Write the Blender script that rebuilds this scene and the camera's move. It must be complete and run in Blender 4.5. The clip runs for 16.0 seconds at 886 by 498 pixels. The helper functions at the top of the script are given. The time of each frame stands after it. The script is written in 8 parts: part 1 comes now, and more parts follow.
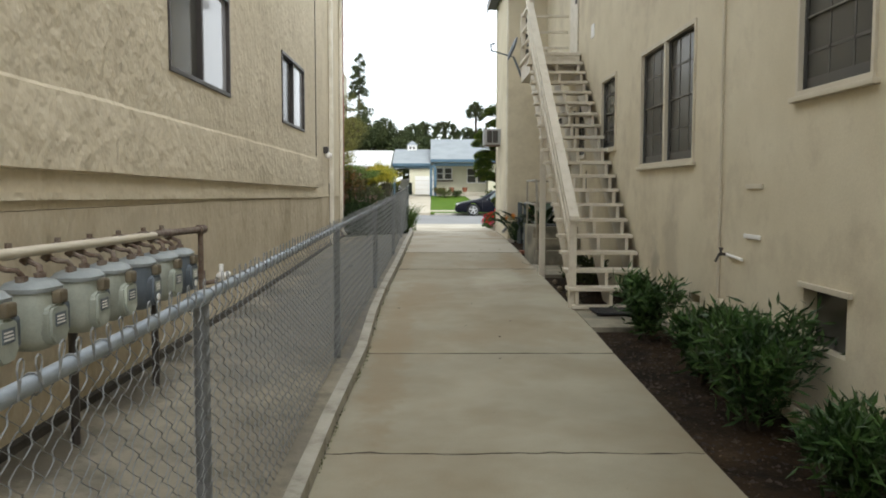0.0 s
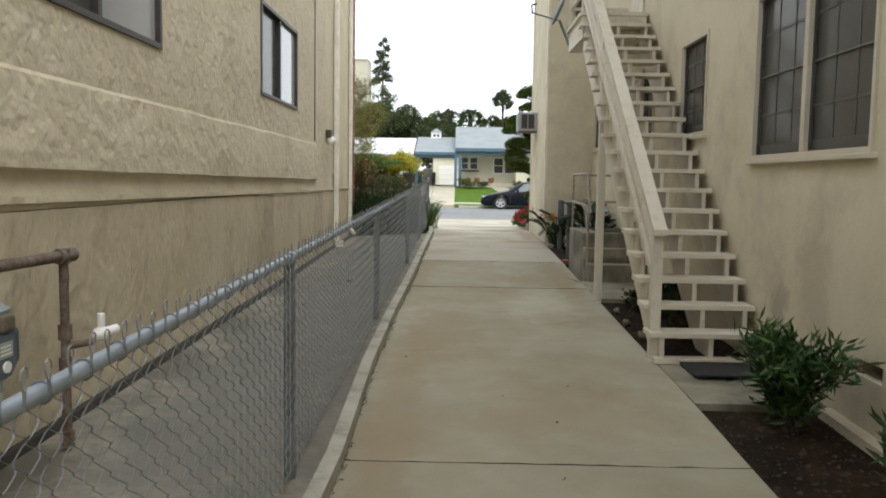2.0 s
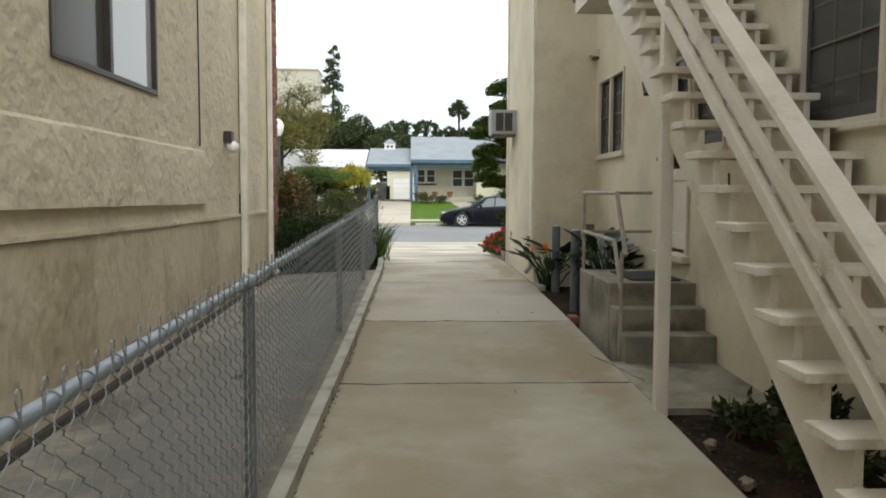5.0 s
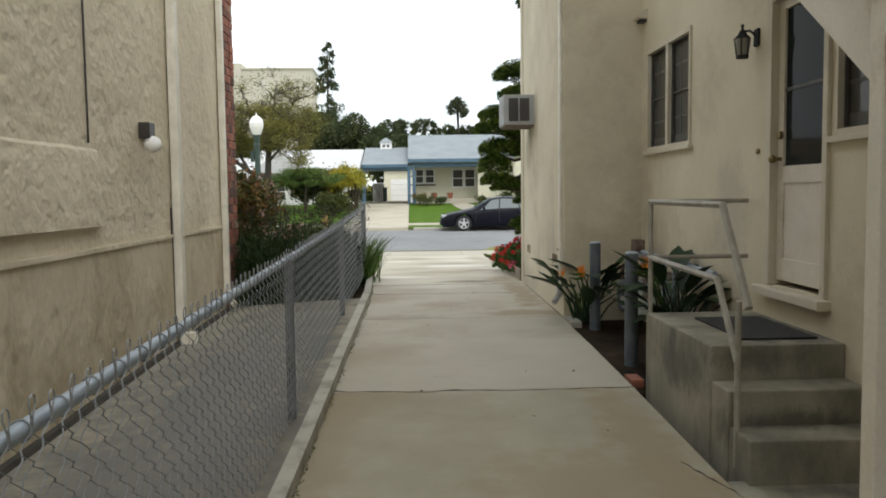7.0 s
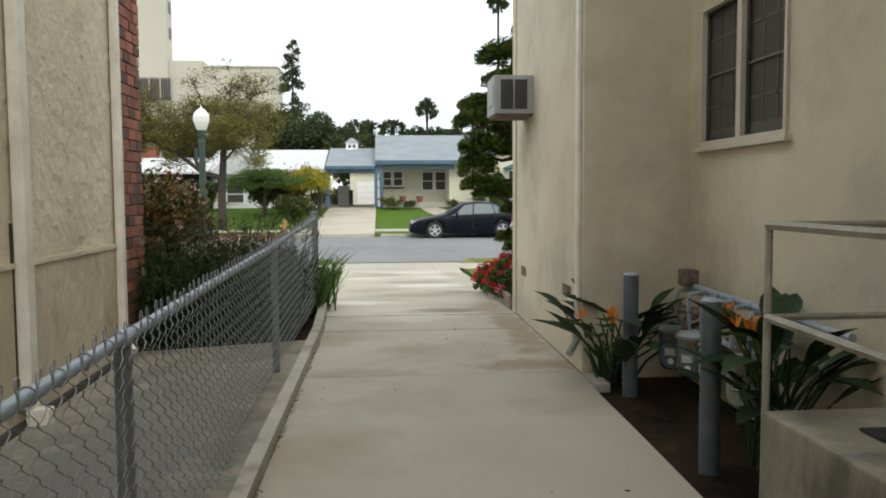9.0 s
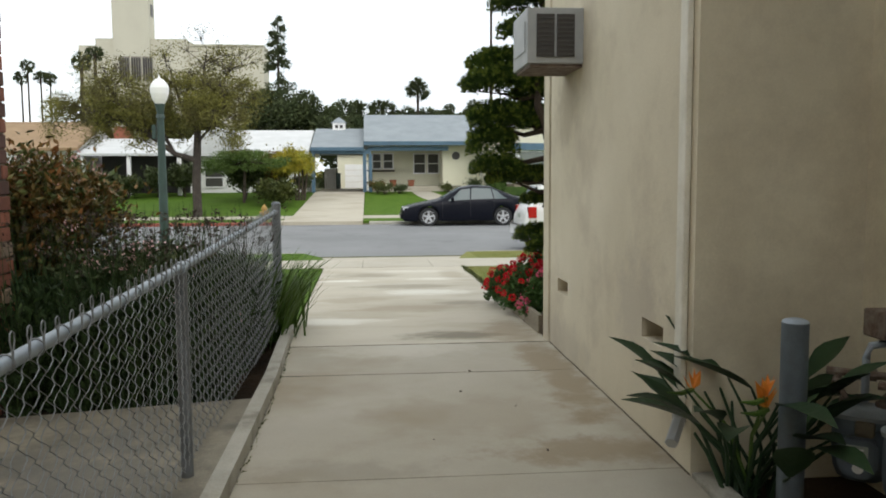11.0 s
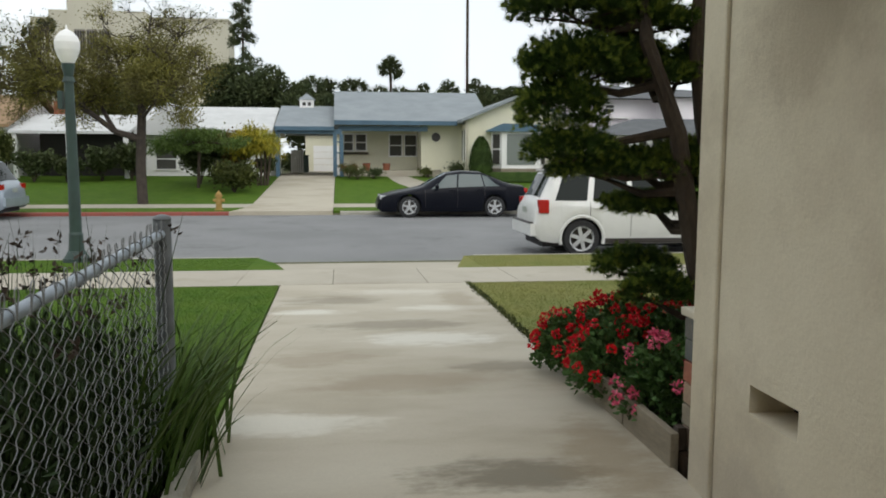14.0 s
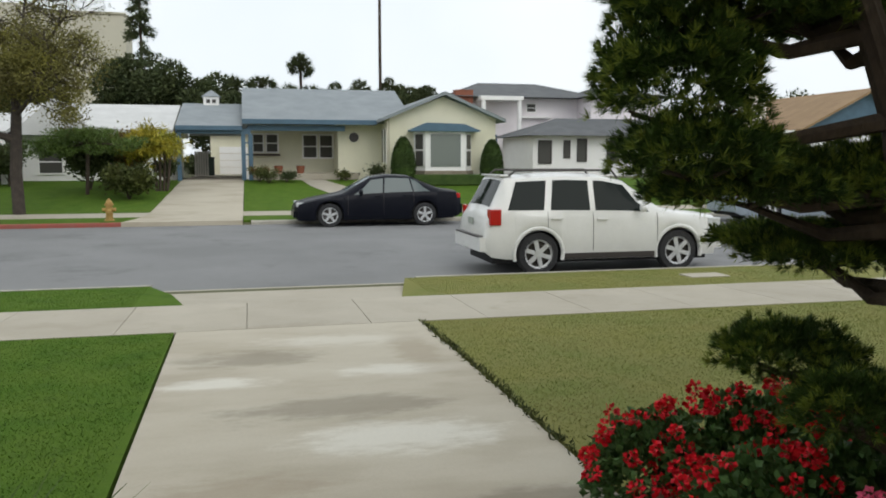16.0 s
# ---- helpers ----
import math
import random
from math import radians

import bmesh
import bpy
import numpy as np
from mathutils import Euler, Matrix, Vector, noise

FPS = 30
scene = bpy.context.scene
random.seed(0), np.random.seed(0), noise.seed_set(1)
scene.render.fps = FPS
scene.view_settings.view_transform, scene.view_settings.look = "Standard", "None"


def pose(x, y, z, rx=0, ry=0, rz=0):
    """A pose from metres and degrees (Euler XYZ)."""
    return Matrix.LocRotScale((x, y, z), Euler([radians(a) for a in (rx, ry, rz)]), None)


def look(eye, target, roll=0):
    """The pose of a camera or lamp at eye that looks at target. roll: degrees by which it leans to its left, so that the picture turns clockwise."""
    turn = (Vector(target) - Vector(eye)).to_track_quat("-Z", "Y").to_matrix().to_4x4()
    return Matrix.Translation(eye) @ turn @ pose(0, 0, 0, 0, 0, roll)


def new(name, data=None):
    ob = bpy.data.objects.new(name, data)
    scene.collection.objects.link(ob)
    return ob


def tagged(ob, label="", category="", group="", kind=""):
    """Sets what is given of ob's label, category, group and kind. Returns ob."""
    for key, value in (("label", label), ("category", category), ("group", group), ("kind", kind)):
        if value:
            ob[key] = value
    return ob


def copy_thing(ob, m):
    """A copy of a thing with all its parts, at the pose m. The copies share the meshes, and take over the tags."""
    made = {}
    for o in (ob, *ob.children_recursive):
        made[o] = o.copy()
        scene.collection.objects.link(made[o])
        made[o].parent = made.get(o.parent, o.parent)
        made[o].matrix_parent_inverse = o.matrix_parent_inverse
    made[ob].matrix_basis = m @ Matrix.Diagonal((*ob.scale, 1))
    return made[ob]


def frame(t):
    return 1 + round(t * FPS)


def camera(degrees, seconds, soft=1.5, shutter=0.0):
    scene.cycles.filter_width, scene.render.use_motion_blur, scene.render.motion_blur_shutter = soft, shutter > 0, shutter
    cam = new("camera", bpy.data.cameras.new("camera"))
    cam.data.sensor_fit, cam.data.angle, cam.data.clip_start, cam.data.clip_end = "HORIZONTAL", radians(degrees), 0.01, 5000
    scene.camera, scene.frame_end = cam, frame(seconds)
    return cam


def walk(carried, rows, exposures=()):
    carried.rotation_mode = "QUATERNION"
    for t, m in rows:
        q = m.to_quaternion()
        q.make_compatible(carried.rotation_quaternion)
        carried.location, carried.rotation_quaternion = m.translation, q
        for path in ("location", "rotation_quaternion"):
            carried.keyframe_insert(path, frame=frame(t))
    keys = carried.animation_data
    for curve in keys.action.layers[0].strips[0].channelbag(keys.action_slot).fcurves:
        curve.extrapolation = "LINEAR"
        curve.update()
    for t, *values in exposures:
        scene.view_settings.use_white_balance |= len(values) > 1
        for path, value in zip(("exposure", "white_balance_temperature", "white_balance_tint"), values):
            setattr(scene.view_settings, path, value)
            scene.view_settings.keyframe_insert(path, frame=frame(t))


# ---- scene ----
cam = camera(57.5, 16.0, soft=1.85)
PATH = [
    (0, (0.391, 0.24, 1.844), (0.417, 2.235, 1.699), 0.1),
    (0.5, (0.344, 0.976, 1.869), (0.415, 2.968, 1.7), 1.1),
    (1, (0.363, 1.75, 1.893), (0.334, 3.741, 1.706), 1.3),
    (1.5, (0.359, 2.516, 1.912), (0.357, 4.507, 1.72), 1.2),
    (2, (0.397, 3.26, 1.928), (0.365, 5.252, 1.756), 0.9),
    (2.5, (0.362, 3.979, 1.938), (0.394, 5.972, 1.771), 1.2),
    (3, (0.358, 4.702, 1.945), (0.392, 6.696, 1.792), 1.9),
    (3.5, (0.374, 5.425, 1.958), (0.405, 7.419, 1.81), 0.8),
    (4, (0.38, 6.113, 1.995), (0.461, 8.107, 1.863), -0.4),
    (4.2, (0.378, 6.386, 1.995), (0.444, 8.381, 1.874), 0.5),
    (6.3, (0.453, 9.428, 2.108), (0.534, 11.418, 1.927), -0.7),
    (6.5, (0.475, 9.69, 2.105), (0.52, 11.684, 1.951), -0.3),
    (7, (0.463, 10.352, 2.128), (0.537, 12.346, 1.986), -0.7),
    (7.5, (0.449, 10.989, 2.16), (0.586, 12.978, 2.006), -1.1),
    (8, (0.479, 11.64, 2.182), (0.61, 13.63, 2.033), -1.0),
    (8.2, (0.477, 11.892, 2.173), (0.615, 13.884, 2.043), -0.8),
    (10.3, (0.583, 14.666, 2.196), (0.737, 16.655, 2.047), 0.6),
    (10.5, (0.582, 14.937, 2.191), (0.738, 16.925, 2.043), 0.9),
    (11, (0.566, 15.594, 2.2), (0.743, 17.579, 2.022), -0.3),
    (11.5, (0.564, 16.24, 2.208), (0.722, 18.229, 2.071), 0.2),
    (12, (0.527, 16.882, 2.209), (0.726, 18.867, 2.067), 0.7),
    (12.5, (0.524, 17.503, 2.208), (0.697, 19.49, 2.061), 0.4),
    (13, (0.523, 18.142, 2.218), (0.727, 20.124, 2.048), 0.3),
    (13.5, (0.515, 18.781, 2.239), (0.778, 20.754, 2.051), -0.2),
    (14, (0.519, 19.417, 2.238), (0.769, 21.389, 2.018), 0.2),
    (14.5, (0.477, 20.033, 2.253), (0.797, 21.995, 2.036), -0.3),
    (15, (0.456, 20.676, 2.256), (0.771, 22.642, 2.073), 0.5),
    (15.5, (0.434, 21.285, 2.274), (0.833, 23.235, 2.082), 0.5),
    (16, (0.455, 21.889, 2.284), (0.919, 23.822, 2.066), 0.0),
]
walk(cam, [(t, look(eye, target, roll)) for t, eye, target, roll in PATH],
     [(0, -0.24), (4, -0.32), (8, -0.54), (10.5, -0.62), (11.5, -0.8), (12.5, -0.97), (14, -1.05), (16, -1.12)])

# world: bright overcast
world = bpy.data.worlds.new("overcast")
scene.world = world
world.use_nodes = True
wn, wl = world.node_tree.nodes, world.node_tree.links
wn.clear()
w_out = wn.new("ShaderNodeOutputWorld")
w_bg = wn.new("ShaderNodeBackground")
w_sky = wn.new("ShaderNodeTexSky")
w_sky.sky_type = "NISHITA"
w_sky.sun_disc = False
w_sky.sun_elevation = radians(42)
w_sky.sun_rotation = radians(164)
w_sky.air_density, w_sky.dust_density = 1.0, 4.0
w_dim = wn.new("ShaderNodeMix")
w_dim.data_type = "RGBA"
w_dim.blend_type = "MULTIPLY"
w_dim.inputs[0].default_value = 1.0
w_dim.inputs[7].default_value = (0.07, 0.07, 0.07, 1)
w_cloud = wn.new("ShaderNodeMix")
w_cloud.data_type = "RGBA"
w_cloud.inputs[0].default_value = 0.9
w_noise = wn.new("ShaderNodeTexNoise")
w_noise.inputs["Scale"].default_value = 2.2
w_noise.inputs["Detail"].default_value = 5
w_ramp = wn.new("ShaderNodeValToRGB")
w_ramp.color_ramp.elements[0].position, w_ramp.color_ramp.elements[0].color = 0.3, (0.82, 0.89, 0.96, 1)
w_ramp.color_ramp.elements[1].position, w_ramp.color_ramp.elements[1].color = 0.65, (0.955, 1.0, 1.0, 1)
wl.new(w_noise.outputs[0], w_ramp.inputs[0])
wl.new(w_sky.outputs[0], w_dim.inputs[6])
wl.new(w_dim.outputs[2], w_cloud.inputs[6])
wl.new(w_ramp.outputs[0], w_cloud.inputs[7])
wl.new(w_cloud.outputs[2], w_bg.inputs[0])
w_bg.inputs[1].default_value = 2.5
wl.new(w_bg.outputs[0], w_out.inputs[0])
sun = new("sun", bpy.data.lights.new("sun", "SUN"))
sun.data.energy, sun.data.angle, sun.data.color = 1.5, radians(40), (1.0, 0.98, 0.94)
sun.matrix_world = look((0, 0, 30), (-9, 32, 0))


# ---- materials ----
def mat(name, base, rough=0.8, other=None, size=3.0, fine=60.0, fine_mix=0.25, bump=0.2, bump_size=None, metal=0.0, stain=None, stain_size=0.6,
        stain_amount=0.5, per_object=0.0, coat=0.0, stretch=None, per_island=0.0, gloss=None, stain_detail=(7, 0.7), patches=(), bump_detail=(5, 0.65)):
    """Surface with a broad mottling between base and other, fine grain, optional stains and relief."""
    m = bpy.data.materials.new(name)
    m.use_nodes = True
    nt = m.node_tree
    n, l = nt.nodes, nt.links
    b = n["Principled BSDF"]
    b.inputs["Metallic"].default_value = metal
    if gloss is not None:
        b.inputs["Specular IOR Level"].default_value = gloss
    if coat:
        b.inputs["Coat Weight"].default_value = coat
        b.inputs["Coat Roughness"].default_value = 0.05
    geo = n.new("ShaderNodeNewGeometry")
    src = geo.outputs["Position"]
    if stretch:
        mp = n.new("ShaderNodeMapping")
        mp.inputs["Scale"].default_value = stretch
        l.new(src, mp.inputs[0])
        src = mp.outputs[0]

    def nz(scale, detail=6, roughness=0.6):
        t = n.new("ShaderNodeTexNoise")
        t.inputs["Scale"].default_value, t.inputs["Detail"].default_value, t.inputs["Roughness"].default_value = scale, detail, roughness
        l.new(src, t.inputs["Vector"])
        return t.outputs[0]

    def ramp(x, lo, hi):
        r = n.new("ShaderNodeMapRange")
        r.inputs[1].default_value, r.inputs[2].default_value = lo, hi
        l.new(x, r.inputs[0])
        return r.outputs[0]

    def mix(f, a, c, kind="MIX"):
        k = n.new("ShaderNodeMix")
        k.data_type, k.blend_type = "RGBA", kind
        for v, i in ((f, 0), (a, 6), (c, 7)):
            if isinstance(v, (int, float)):
                k.inputs[i].default_value = v
            elif isinstance(v, tuple):
                k.inputs[i].default_value = (*v, 1)
            else:
                l.new(v, k.inputs[i])
        return k.outputs[2]

    other = other or tuple(c * 0.8 for c in base)
    col = mix(ramp(nz(size), 0.35, 0.65), base, other)
    if stain:
        col = mix(ramp(nz(stain_size, *stain_detail), 0.62 - 0.25 * stain_amount, 0.75), col, stain)
    for spot in patches:
        # a mark of its own shape at a place on the ground (x, y) or on a wall (x, y, z)
        (tint, amount), size_at = spot[-2:], spot[:-2]
        half = len(size_at) // 2
        centre, radius = (*size_at[:half], 0)[:3], (*size_at[half:], 0)[:3]
        mp = n.new("ShaderNodeMapping")
        mp.vector_type = "POINT"
        mp.inputs["Scale"].default_value = [1 / r if r else 0 for r in radius]
        mp.inputs["Location"].default_value = [-c / r if r else 0 for c, r in zip(centre, radius)]
        l.new(geo.outputs["Position"], mp.inputs[0])
        ln = n.new("ShaderNodeVectorMath")
        ln.operation = "LENGTH"
        l.new(mp.outputs[0], ln.inputs[0])
        wob = n.new("ShaderNodeMath")
        wob.operation = "MULTIPLY_ADD"
        l.new(nz(4.0, 8, 0.68), wob.inputs[0])
        wob.inputs[1].default_value = 2.4
        l.new(ln.outputs["Value"], wob.inputs[2])
        mr = n.new("ShaderNodeMapRange")
        mr.interpolation_type = "SMOOTHSTEP"
        mr.inputs[1].default_value, mr.inputs[2].default_value, mr.inputs[3].default_value, mr.inputs[4].default_value = 1.6, 2.4, amount, 0.0
        l.new(wob.outputs[0], mr.inputs[0])
        col = mix(mr.outputs[0], col, tint)
    g = ramp(nz(fine, 4, 0.7), 0.25, 0.75)
    dark = n.new("ShaderNodeMapRange")
    dark.inputs[3].default_value, dark.inputs[4].default_value = 1 - fine_mix, 1 + fine_mix
    l.new(g, dark.inputs[0])
    hsv = n.new("ShaderNodeHueSaturation")
    l.new(col, hsv.inputs["Color"])
    val = dark.outputs[0]
    for amount, node, out in ((per_object, "ShaderNodeObjectInfo", "Random"), (per_island, "ShaderNodeNewGeometry", "Random Per Island")):
        if amount:
            oi = n.new(node)
            mr = n.new("ShaderNodeMapRange")
            mr.inputs[3].default_value, mr.inputs[4].default_value = 1 - amount, 1 + amount
            l.new(oi.outputs[out], mr.inputs[0])
            mu = n.new("ShaderNodeMath")
            mu.operation = "MULTIPLY"
            l.new(val, mu.inputs[0])
            l.new(mr.outputs[0], mu.inputs[1])
            val = mu.outputs[0]
    l.new(val, hsv.inputs["Value"])
    l.new(hsv.outputs[0], b.inputs["Base Color"])
    rr = n.new("ShaderNodeMapRange")
    rr.inputs[3].default_value, rr.inputs[4].default_value = max(rough - 0.08, 0.02), min(rough + 0.08, 1)
    l.new(g, rr.inputs[0])
    l.new(rr.outputs[0], b.inputs["Roughness"])
    if bump:
        bp = n.new("ShaderNodeBump")
        bp.inputs["Strength"].default_value = min(bump, 1.0)
        bp.inputs["Distance"].default_value = 0.01 if bump <= 1 else 0.01 * bump
        l.new(nz(bump_size or fine, *bump_detail), bp.inputs["Height"])
        l.new(bp.outputs[0], b.inputs["Normal"])
    return m


def glass_mat(name, tint, rough=0.03, clear=0.0, gloss=0.5):
    m = bpy.data.materials.new(name)
    m.use_nodes = True
    b = m.node_tree.nodes["Principled BSDF"]
    b.inputs["Base Color"].default_value = (*tint, 1)
    b.inputs["Roughness"].default_value = rough
    b.inputs["Transmission Weight"].default_value = clear
    b.inputs["IOR"].default_value = 1.5
    b.inputs["Specular IOR Level"].default_value = gloss
    return m


STUCCO_L = mat("stucco_trowelled", (0.67, 0.592, 0.452), 0.92, (0.595, 0.522, 0.39), 1.1, 26, 0.05, 3.4, 8.0, stain=(0.47, 0.4, 0.285), stain_size=1.4, stain_amount=0.35, gloss=0.2, bump_detail=(2.2, 0.5))
STUCCO_R = mat("stucco_smooth", (0.68, 0.615, 0.475), 0.9, (0.605, 0.54, 0.405), 1.0, 70, 0.05, 0.3, 40, stain=(0.465, 0.4, 0.3), stain_size=0.9, stain_amount=0.5, gloss=0.2,
               patches=((3.08, 9.95, 0.92, 0.3, 0.2, 0.35, (0.3, 0.27, 0.22), 0.65), (3.08, 9.3, 1.2, 0.3, 0.3, 0.6, (0.4, 0.35, 0.27), 0.5), (3.08, 16.9, 1.9, 0.3, 0.4, 0.5, (0.44, 0.4, 0.34), 0.5), (2.17, 20.4, 1.4, 0.3, 0.4, 0.4, (0.44, 0.39, 0.32), 0.5),
                        # first patch here paints the air conditioner's shadow on the wall below it
                        (2.17, 22.2, 2.8, 0.3, 0.35, 0.4, (0.4, 0.34, 0.25), 0.6), (3.08, 7.9, 0.5, 0.3, 0.6, 0.25, (0.42, 0.36, 0.27), 0.6), (2.17, 22.4, 0.8, 0.3, 1.0, 0.2, (0.46, 0.41, 0.33), 0.5), (3.08, 14.6, 1.6, 0.3, 0.4, 0.5, (0.4, 0.35, 0.27), 0.5)))
TRIM = mat("painted_trim", (0.62, 0.56, 0.45), 0.6, (0.56, 0.505, 0.4), 3, 80, 0.05, 0.1)
STAIR = mat("painted_wood", (0.68, 0.625, 0.53), 0.55, (0.61, 0.56, 0.465), 4, 50, 0.08, 0.15, stain=(0.42, 0.36, 0.26), stain_size=3, stain_amount=0.2, stretch=(1, 1, 1))
RUSTY, DAMP, PALE = (0.25, 0.19, 0.115), (0.17, 0.145, 0.1), (0.66, 0.63, 0.55)
CONC = mat("driveway_concrete", (0.355, 0.324, 0.246), 0.85, (0.268, 0.24, 0.175), 0.7, 90, 0.09, 0.25, 70, stain=(0.222, 0.176, 0.108), stain_size=0.6, stain_amount=0.68, per_object=0.08, stain_detail=(4, 0.6),
           patches=((0.8, 19.25, 1.0, 0.2, DAMP, 0.85), (1.8, 19.9, 0.6, 0.25, RUSTY, 0.7), (1.98, 21.6, 0.25, 1.6, RUSTY, 0.6), (0.25, 11.4, 0.4, 1.3, RUSTY, 0.6), (1.5, 14.6, 0.8, 0.7, RUSTY, 0.5),
                    (1.9, 15.0, 0.25, 2.2, RUSTY, 0.7), (0.5, 17.9, 0.9, 0.35, RUSTY, 0.6), (1.2, 8.6, 0.9, 0.6, RUSTY, 0.35), (1.4, 12.4, 0.5, 0.9, PALE, 0.15), (0.9, 16.9, 0.9, 0.5, PALE, 0.12), (0.8, 22.6, 0.8, 0.35, PALE, 0.3), (0.0, 8.0, 0.2, 3.0, RUSTY, 0.6), (0.8, 3.5, 1.0, 0.8, RUSTY, 0.4), (-0.1, 16.0, 0.2, 3.0, RUSTY, 0.5)))
CONC_PALE = mat("pale_driveway_concrete", (0.43, 0.395, 0.325), 0.85, (0.37, 0.335, 0.265), 0.7, 90, 0.08, 0.25, 70, stain=(0.29, 0.24, 0.165), stain_size=0.55, stain_amount=0.4, stain_detail=(4, 0.6),
                patches=((1.8, 19.9, 0.6, 0.25, RUSTY, 0.75), (2.0, 21.6, 0.22, 1.6, RUSTY, 0.75), (0.8, 22.6, 0.8, 0.35, PALE, 0.3), (1.2, 20.6, 0.8, 0.5, RUSTY, 0.25), (0.3, 19.7, 0.6, 0.2, DAMP, 0.3)))
CONC_FRONT = mat("stained_concrete", (0.5, 0.455, 0.365), 0.85, (0.42, 0.37, 0.285), 0.8, 90, 0.08, 0.25, 70, stain=(0.36, 0.315, 0.235), stain_size=0.8, stain_amount=0.4, stretch=(0.6, 1.2, 1), stain_detail=(4, 0.55),
                 patches=((1.35, 23.2, 0.6, 0.25, DAMP, 0.85), (1.9, 23.35, 0.3, 0.7, RUSTY, 0.6), (0.1, 24.15, 0.6, 0.25, PALE, 0.75), (1.8, 25.45, 0.5, 0.18, DAMP, 0.55), (0.9, 25.05, 0.8, 0.3, RUSTY, 0.4),
                          (1.3, 26.55, 0.7, 0.3, PALE, 0.8), (1.0, 27.25, 0.9, 0.3, DAMP, 0.5), (0.15, 28.1, 0.45, 0.2, PALE, 0.85), (0.45, 28.9, 0.6, 0.35, DAMP, 0.5), (1.6, 28.25, 0.5, 0.22, PALE, 0.7),
                          (1.3, 29.55, 0.9, 0.3, PALE, 0.5), (0.3, 25.85, 0.5, 0.3, RUSTY, 0.4), (1.9, 28.95, 0.25, 1.0, RUSTY, 0.4)))
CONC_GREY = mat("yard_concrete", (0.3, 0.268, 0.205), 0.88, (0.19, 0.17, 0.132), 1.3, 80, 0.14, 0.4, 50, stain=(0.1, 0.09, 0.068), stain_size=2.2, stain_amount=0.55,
                # row of dark patches along the wall foot, then a broad darker stretch
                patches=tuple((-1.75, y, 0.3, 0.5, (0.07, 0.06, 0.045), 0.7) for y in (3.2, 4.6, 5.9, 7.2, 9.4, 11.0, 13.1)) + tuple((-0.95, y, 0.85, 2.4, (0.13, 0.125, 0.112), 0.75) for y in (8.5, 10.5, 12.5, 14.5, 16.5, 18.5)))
WALK = mat("sidewalk_concrete", (0.44, 0.4, 0.325), 0.85, (0.38, 0.34, 0.27), 0.8, 90, 0.1, 0.25, 70, stain=(0.33, 0.29, 0.22), stain_size=1.5, stain_amount=0.3, per_object=0.05)
KERB = mat("kerb_concrete", (0.43, 0.41, 0.35), 0.9, (0.32, 0.30, 0.25), 3, 80, 0.14, 0.4, 50, stain=(0.17, 0.16, 0.12), stain_size=3, stain_amount=0.35)
PORCH = mat("porch_concrete", (0.33, 0.295, 0.225), 0.85, (0.22, 0.205, 0.16), 2.5, 70, 0.12, 0.3, 60, stain=(0.075, 0.07, 0.056), stain_size=1.4, stain_amount=0.6, stretch=(1.3, 1.3, 0.7), stain_detail=(5, 0.6),
            patches=((2.28, 15.7, 0.95, 0.3, 0.5, 0.22, (0.08, 0.075, 0.06), 0.75), (2.6, 14.9, 0.75, 0.5, 0.2, 0.12, (0.09, 0.083, 0.066), 0.8), (2.6, 15.2, 1.1, 0.5, 0.15, 0.1, (0.1, 0.093, 0.075), 0.7)))
ASPHALT = mat("asphalt", (0.22, 0.22, 0.22), 0.9, (0.18, 0.18, 0.18), 0.4, 120, 0.14, 0.35, 110, stain=(0.13, 0.13, 0.13), stain_size=0.5, stain_amount=0.3)
SOIL = mat("soil", (0.04, 0.026, 0.015), 0.95, (0.013, 0.0095, 0.007), 2.2, 40, 0.4, 2.5, 18, stain=(0.065, 0.043, 0.026), stain_size=3, stain_amount=0.35, gloss=0.1)
GROUND = mat("far_ground", (0.09, 0.1, 0.045), 0.95, (0.13, 0.12, 0.07), 0.1, 5, 0.2, 0.3, 8)
LAWN = mat("lawn_turf", (0.066, 0.13, 0.013), 0.9, (0.09, 0.15, 0.019), 2.0, 90, 0.3, 0.6, 120, gloss=0.1, stain=(0.045, 0.088, 0.011), stain_size=3, stain_amount=0.4)
LAWN_DRY = mat("dry_lawn_turf", (0.205, 0.205, 0.06), 0.9, (0.235, 0.215, 0.088), 1.0, 90, 0.2, 0.6, 120, gloss=0.1, stain=(0.13, 0.175, 0.035), stain_size=1.0, stain_amount=0.75)
GALV = mat("galvanised_steel", (0.34, 0.39, 0.45), 0.5, (0.28, 0.32, 0.36), 12, 120, 0.1, 0.1, metal=0.25)
# a darker grey than the rail's steel
POST_STEEL = mat("dark_post_steel", (0.2, 0.215, 0.235), 0.6, (0.14, 0.15, 0.16), 8, 120, 0.15, 0.15, metal=0.2)
WIRE = mat("chain_link_wire", (0.225, 0.237, 0.245), 0.55, (0.2, 0.21, 0.215), 20, 120, 0.1, 0, metal=0.1)
RUST = mat("rusty_pipe", (0.1, 0.058, 0.038), 0.8, (0.2, 0.165, 0.135), 18, 90, 0.3, 0.5, 60)
METER = mat("gas_meter_paint", (0.40, 0.43, 0.38), 0.55, (0.31, 0.34, 0.3), 10, 90, 0.1, 0.15, per_object=0.12)
METER_BLUE = mat("gas_meter_paint_blue", (0.13, 0.16, 0.19), 0.55, (0.1, 0.12, 0.145), 10, 90, 0.1, 0.15)
BLACK = mat("black_rubber", (0.018, 0.018, 0.02), 0.85, (0.03, 0.03, 0.032), 20, 120, 0.3, 0.6, 80)
DARK_FRAME = mat("bronze_window_frame", (0.045, 0.038, 0.035), 0.45, None, 10, 80, 0.1, 0)
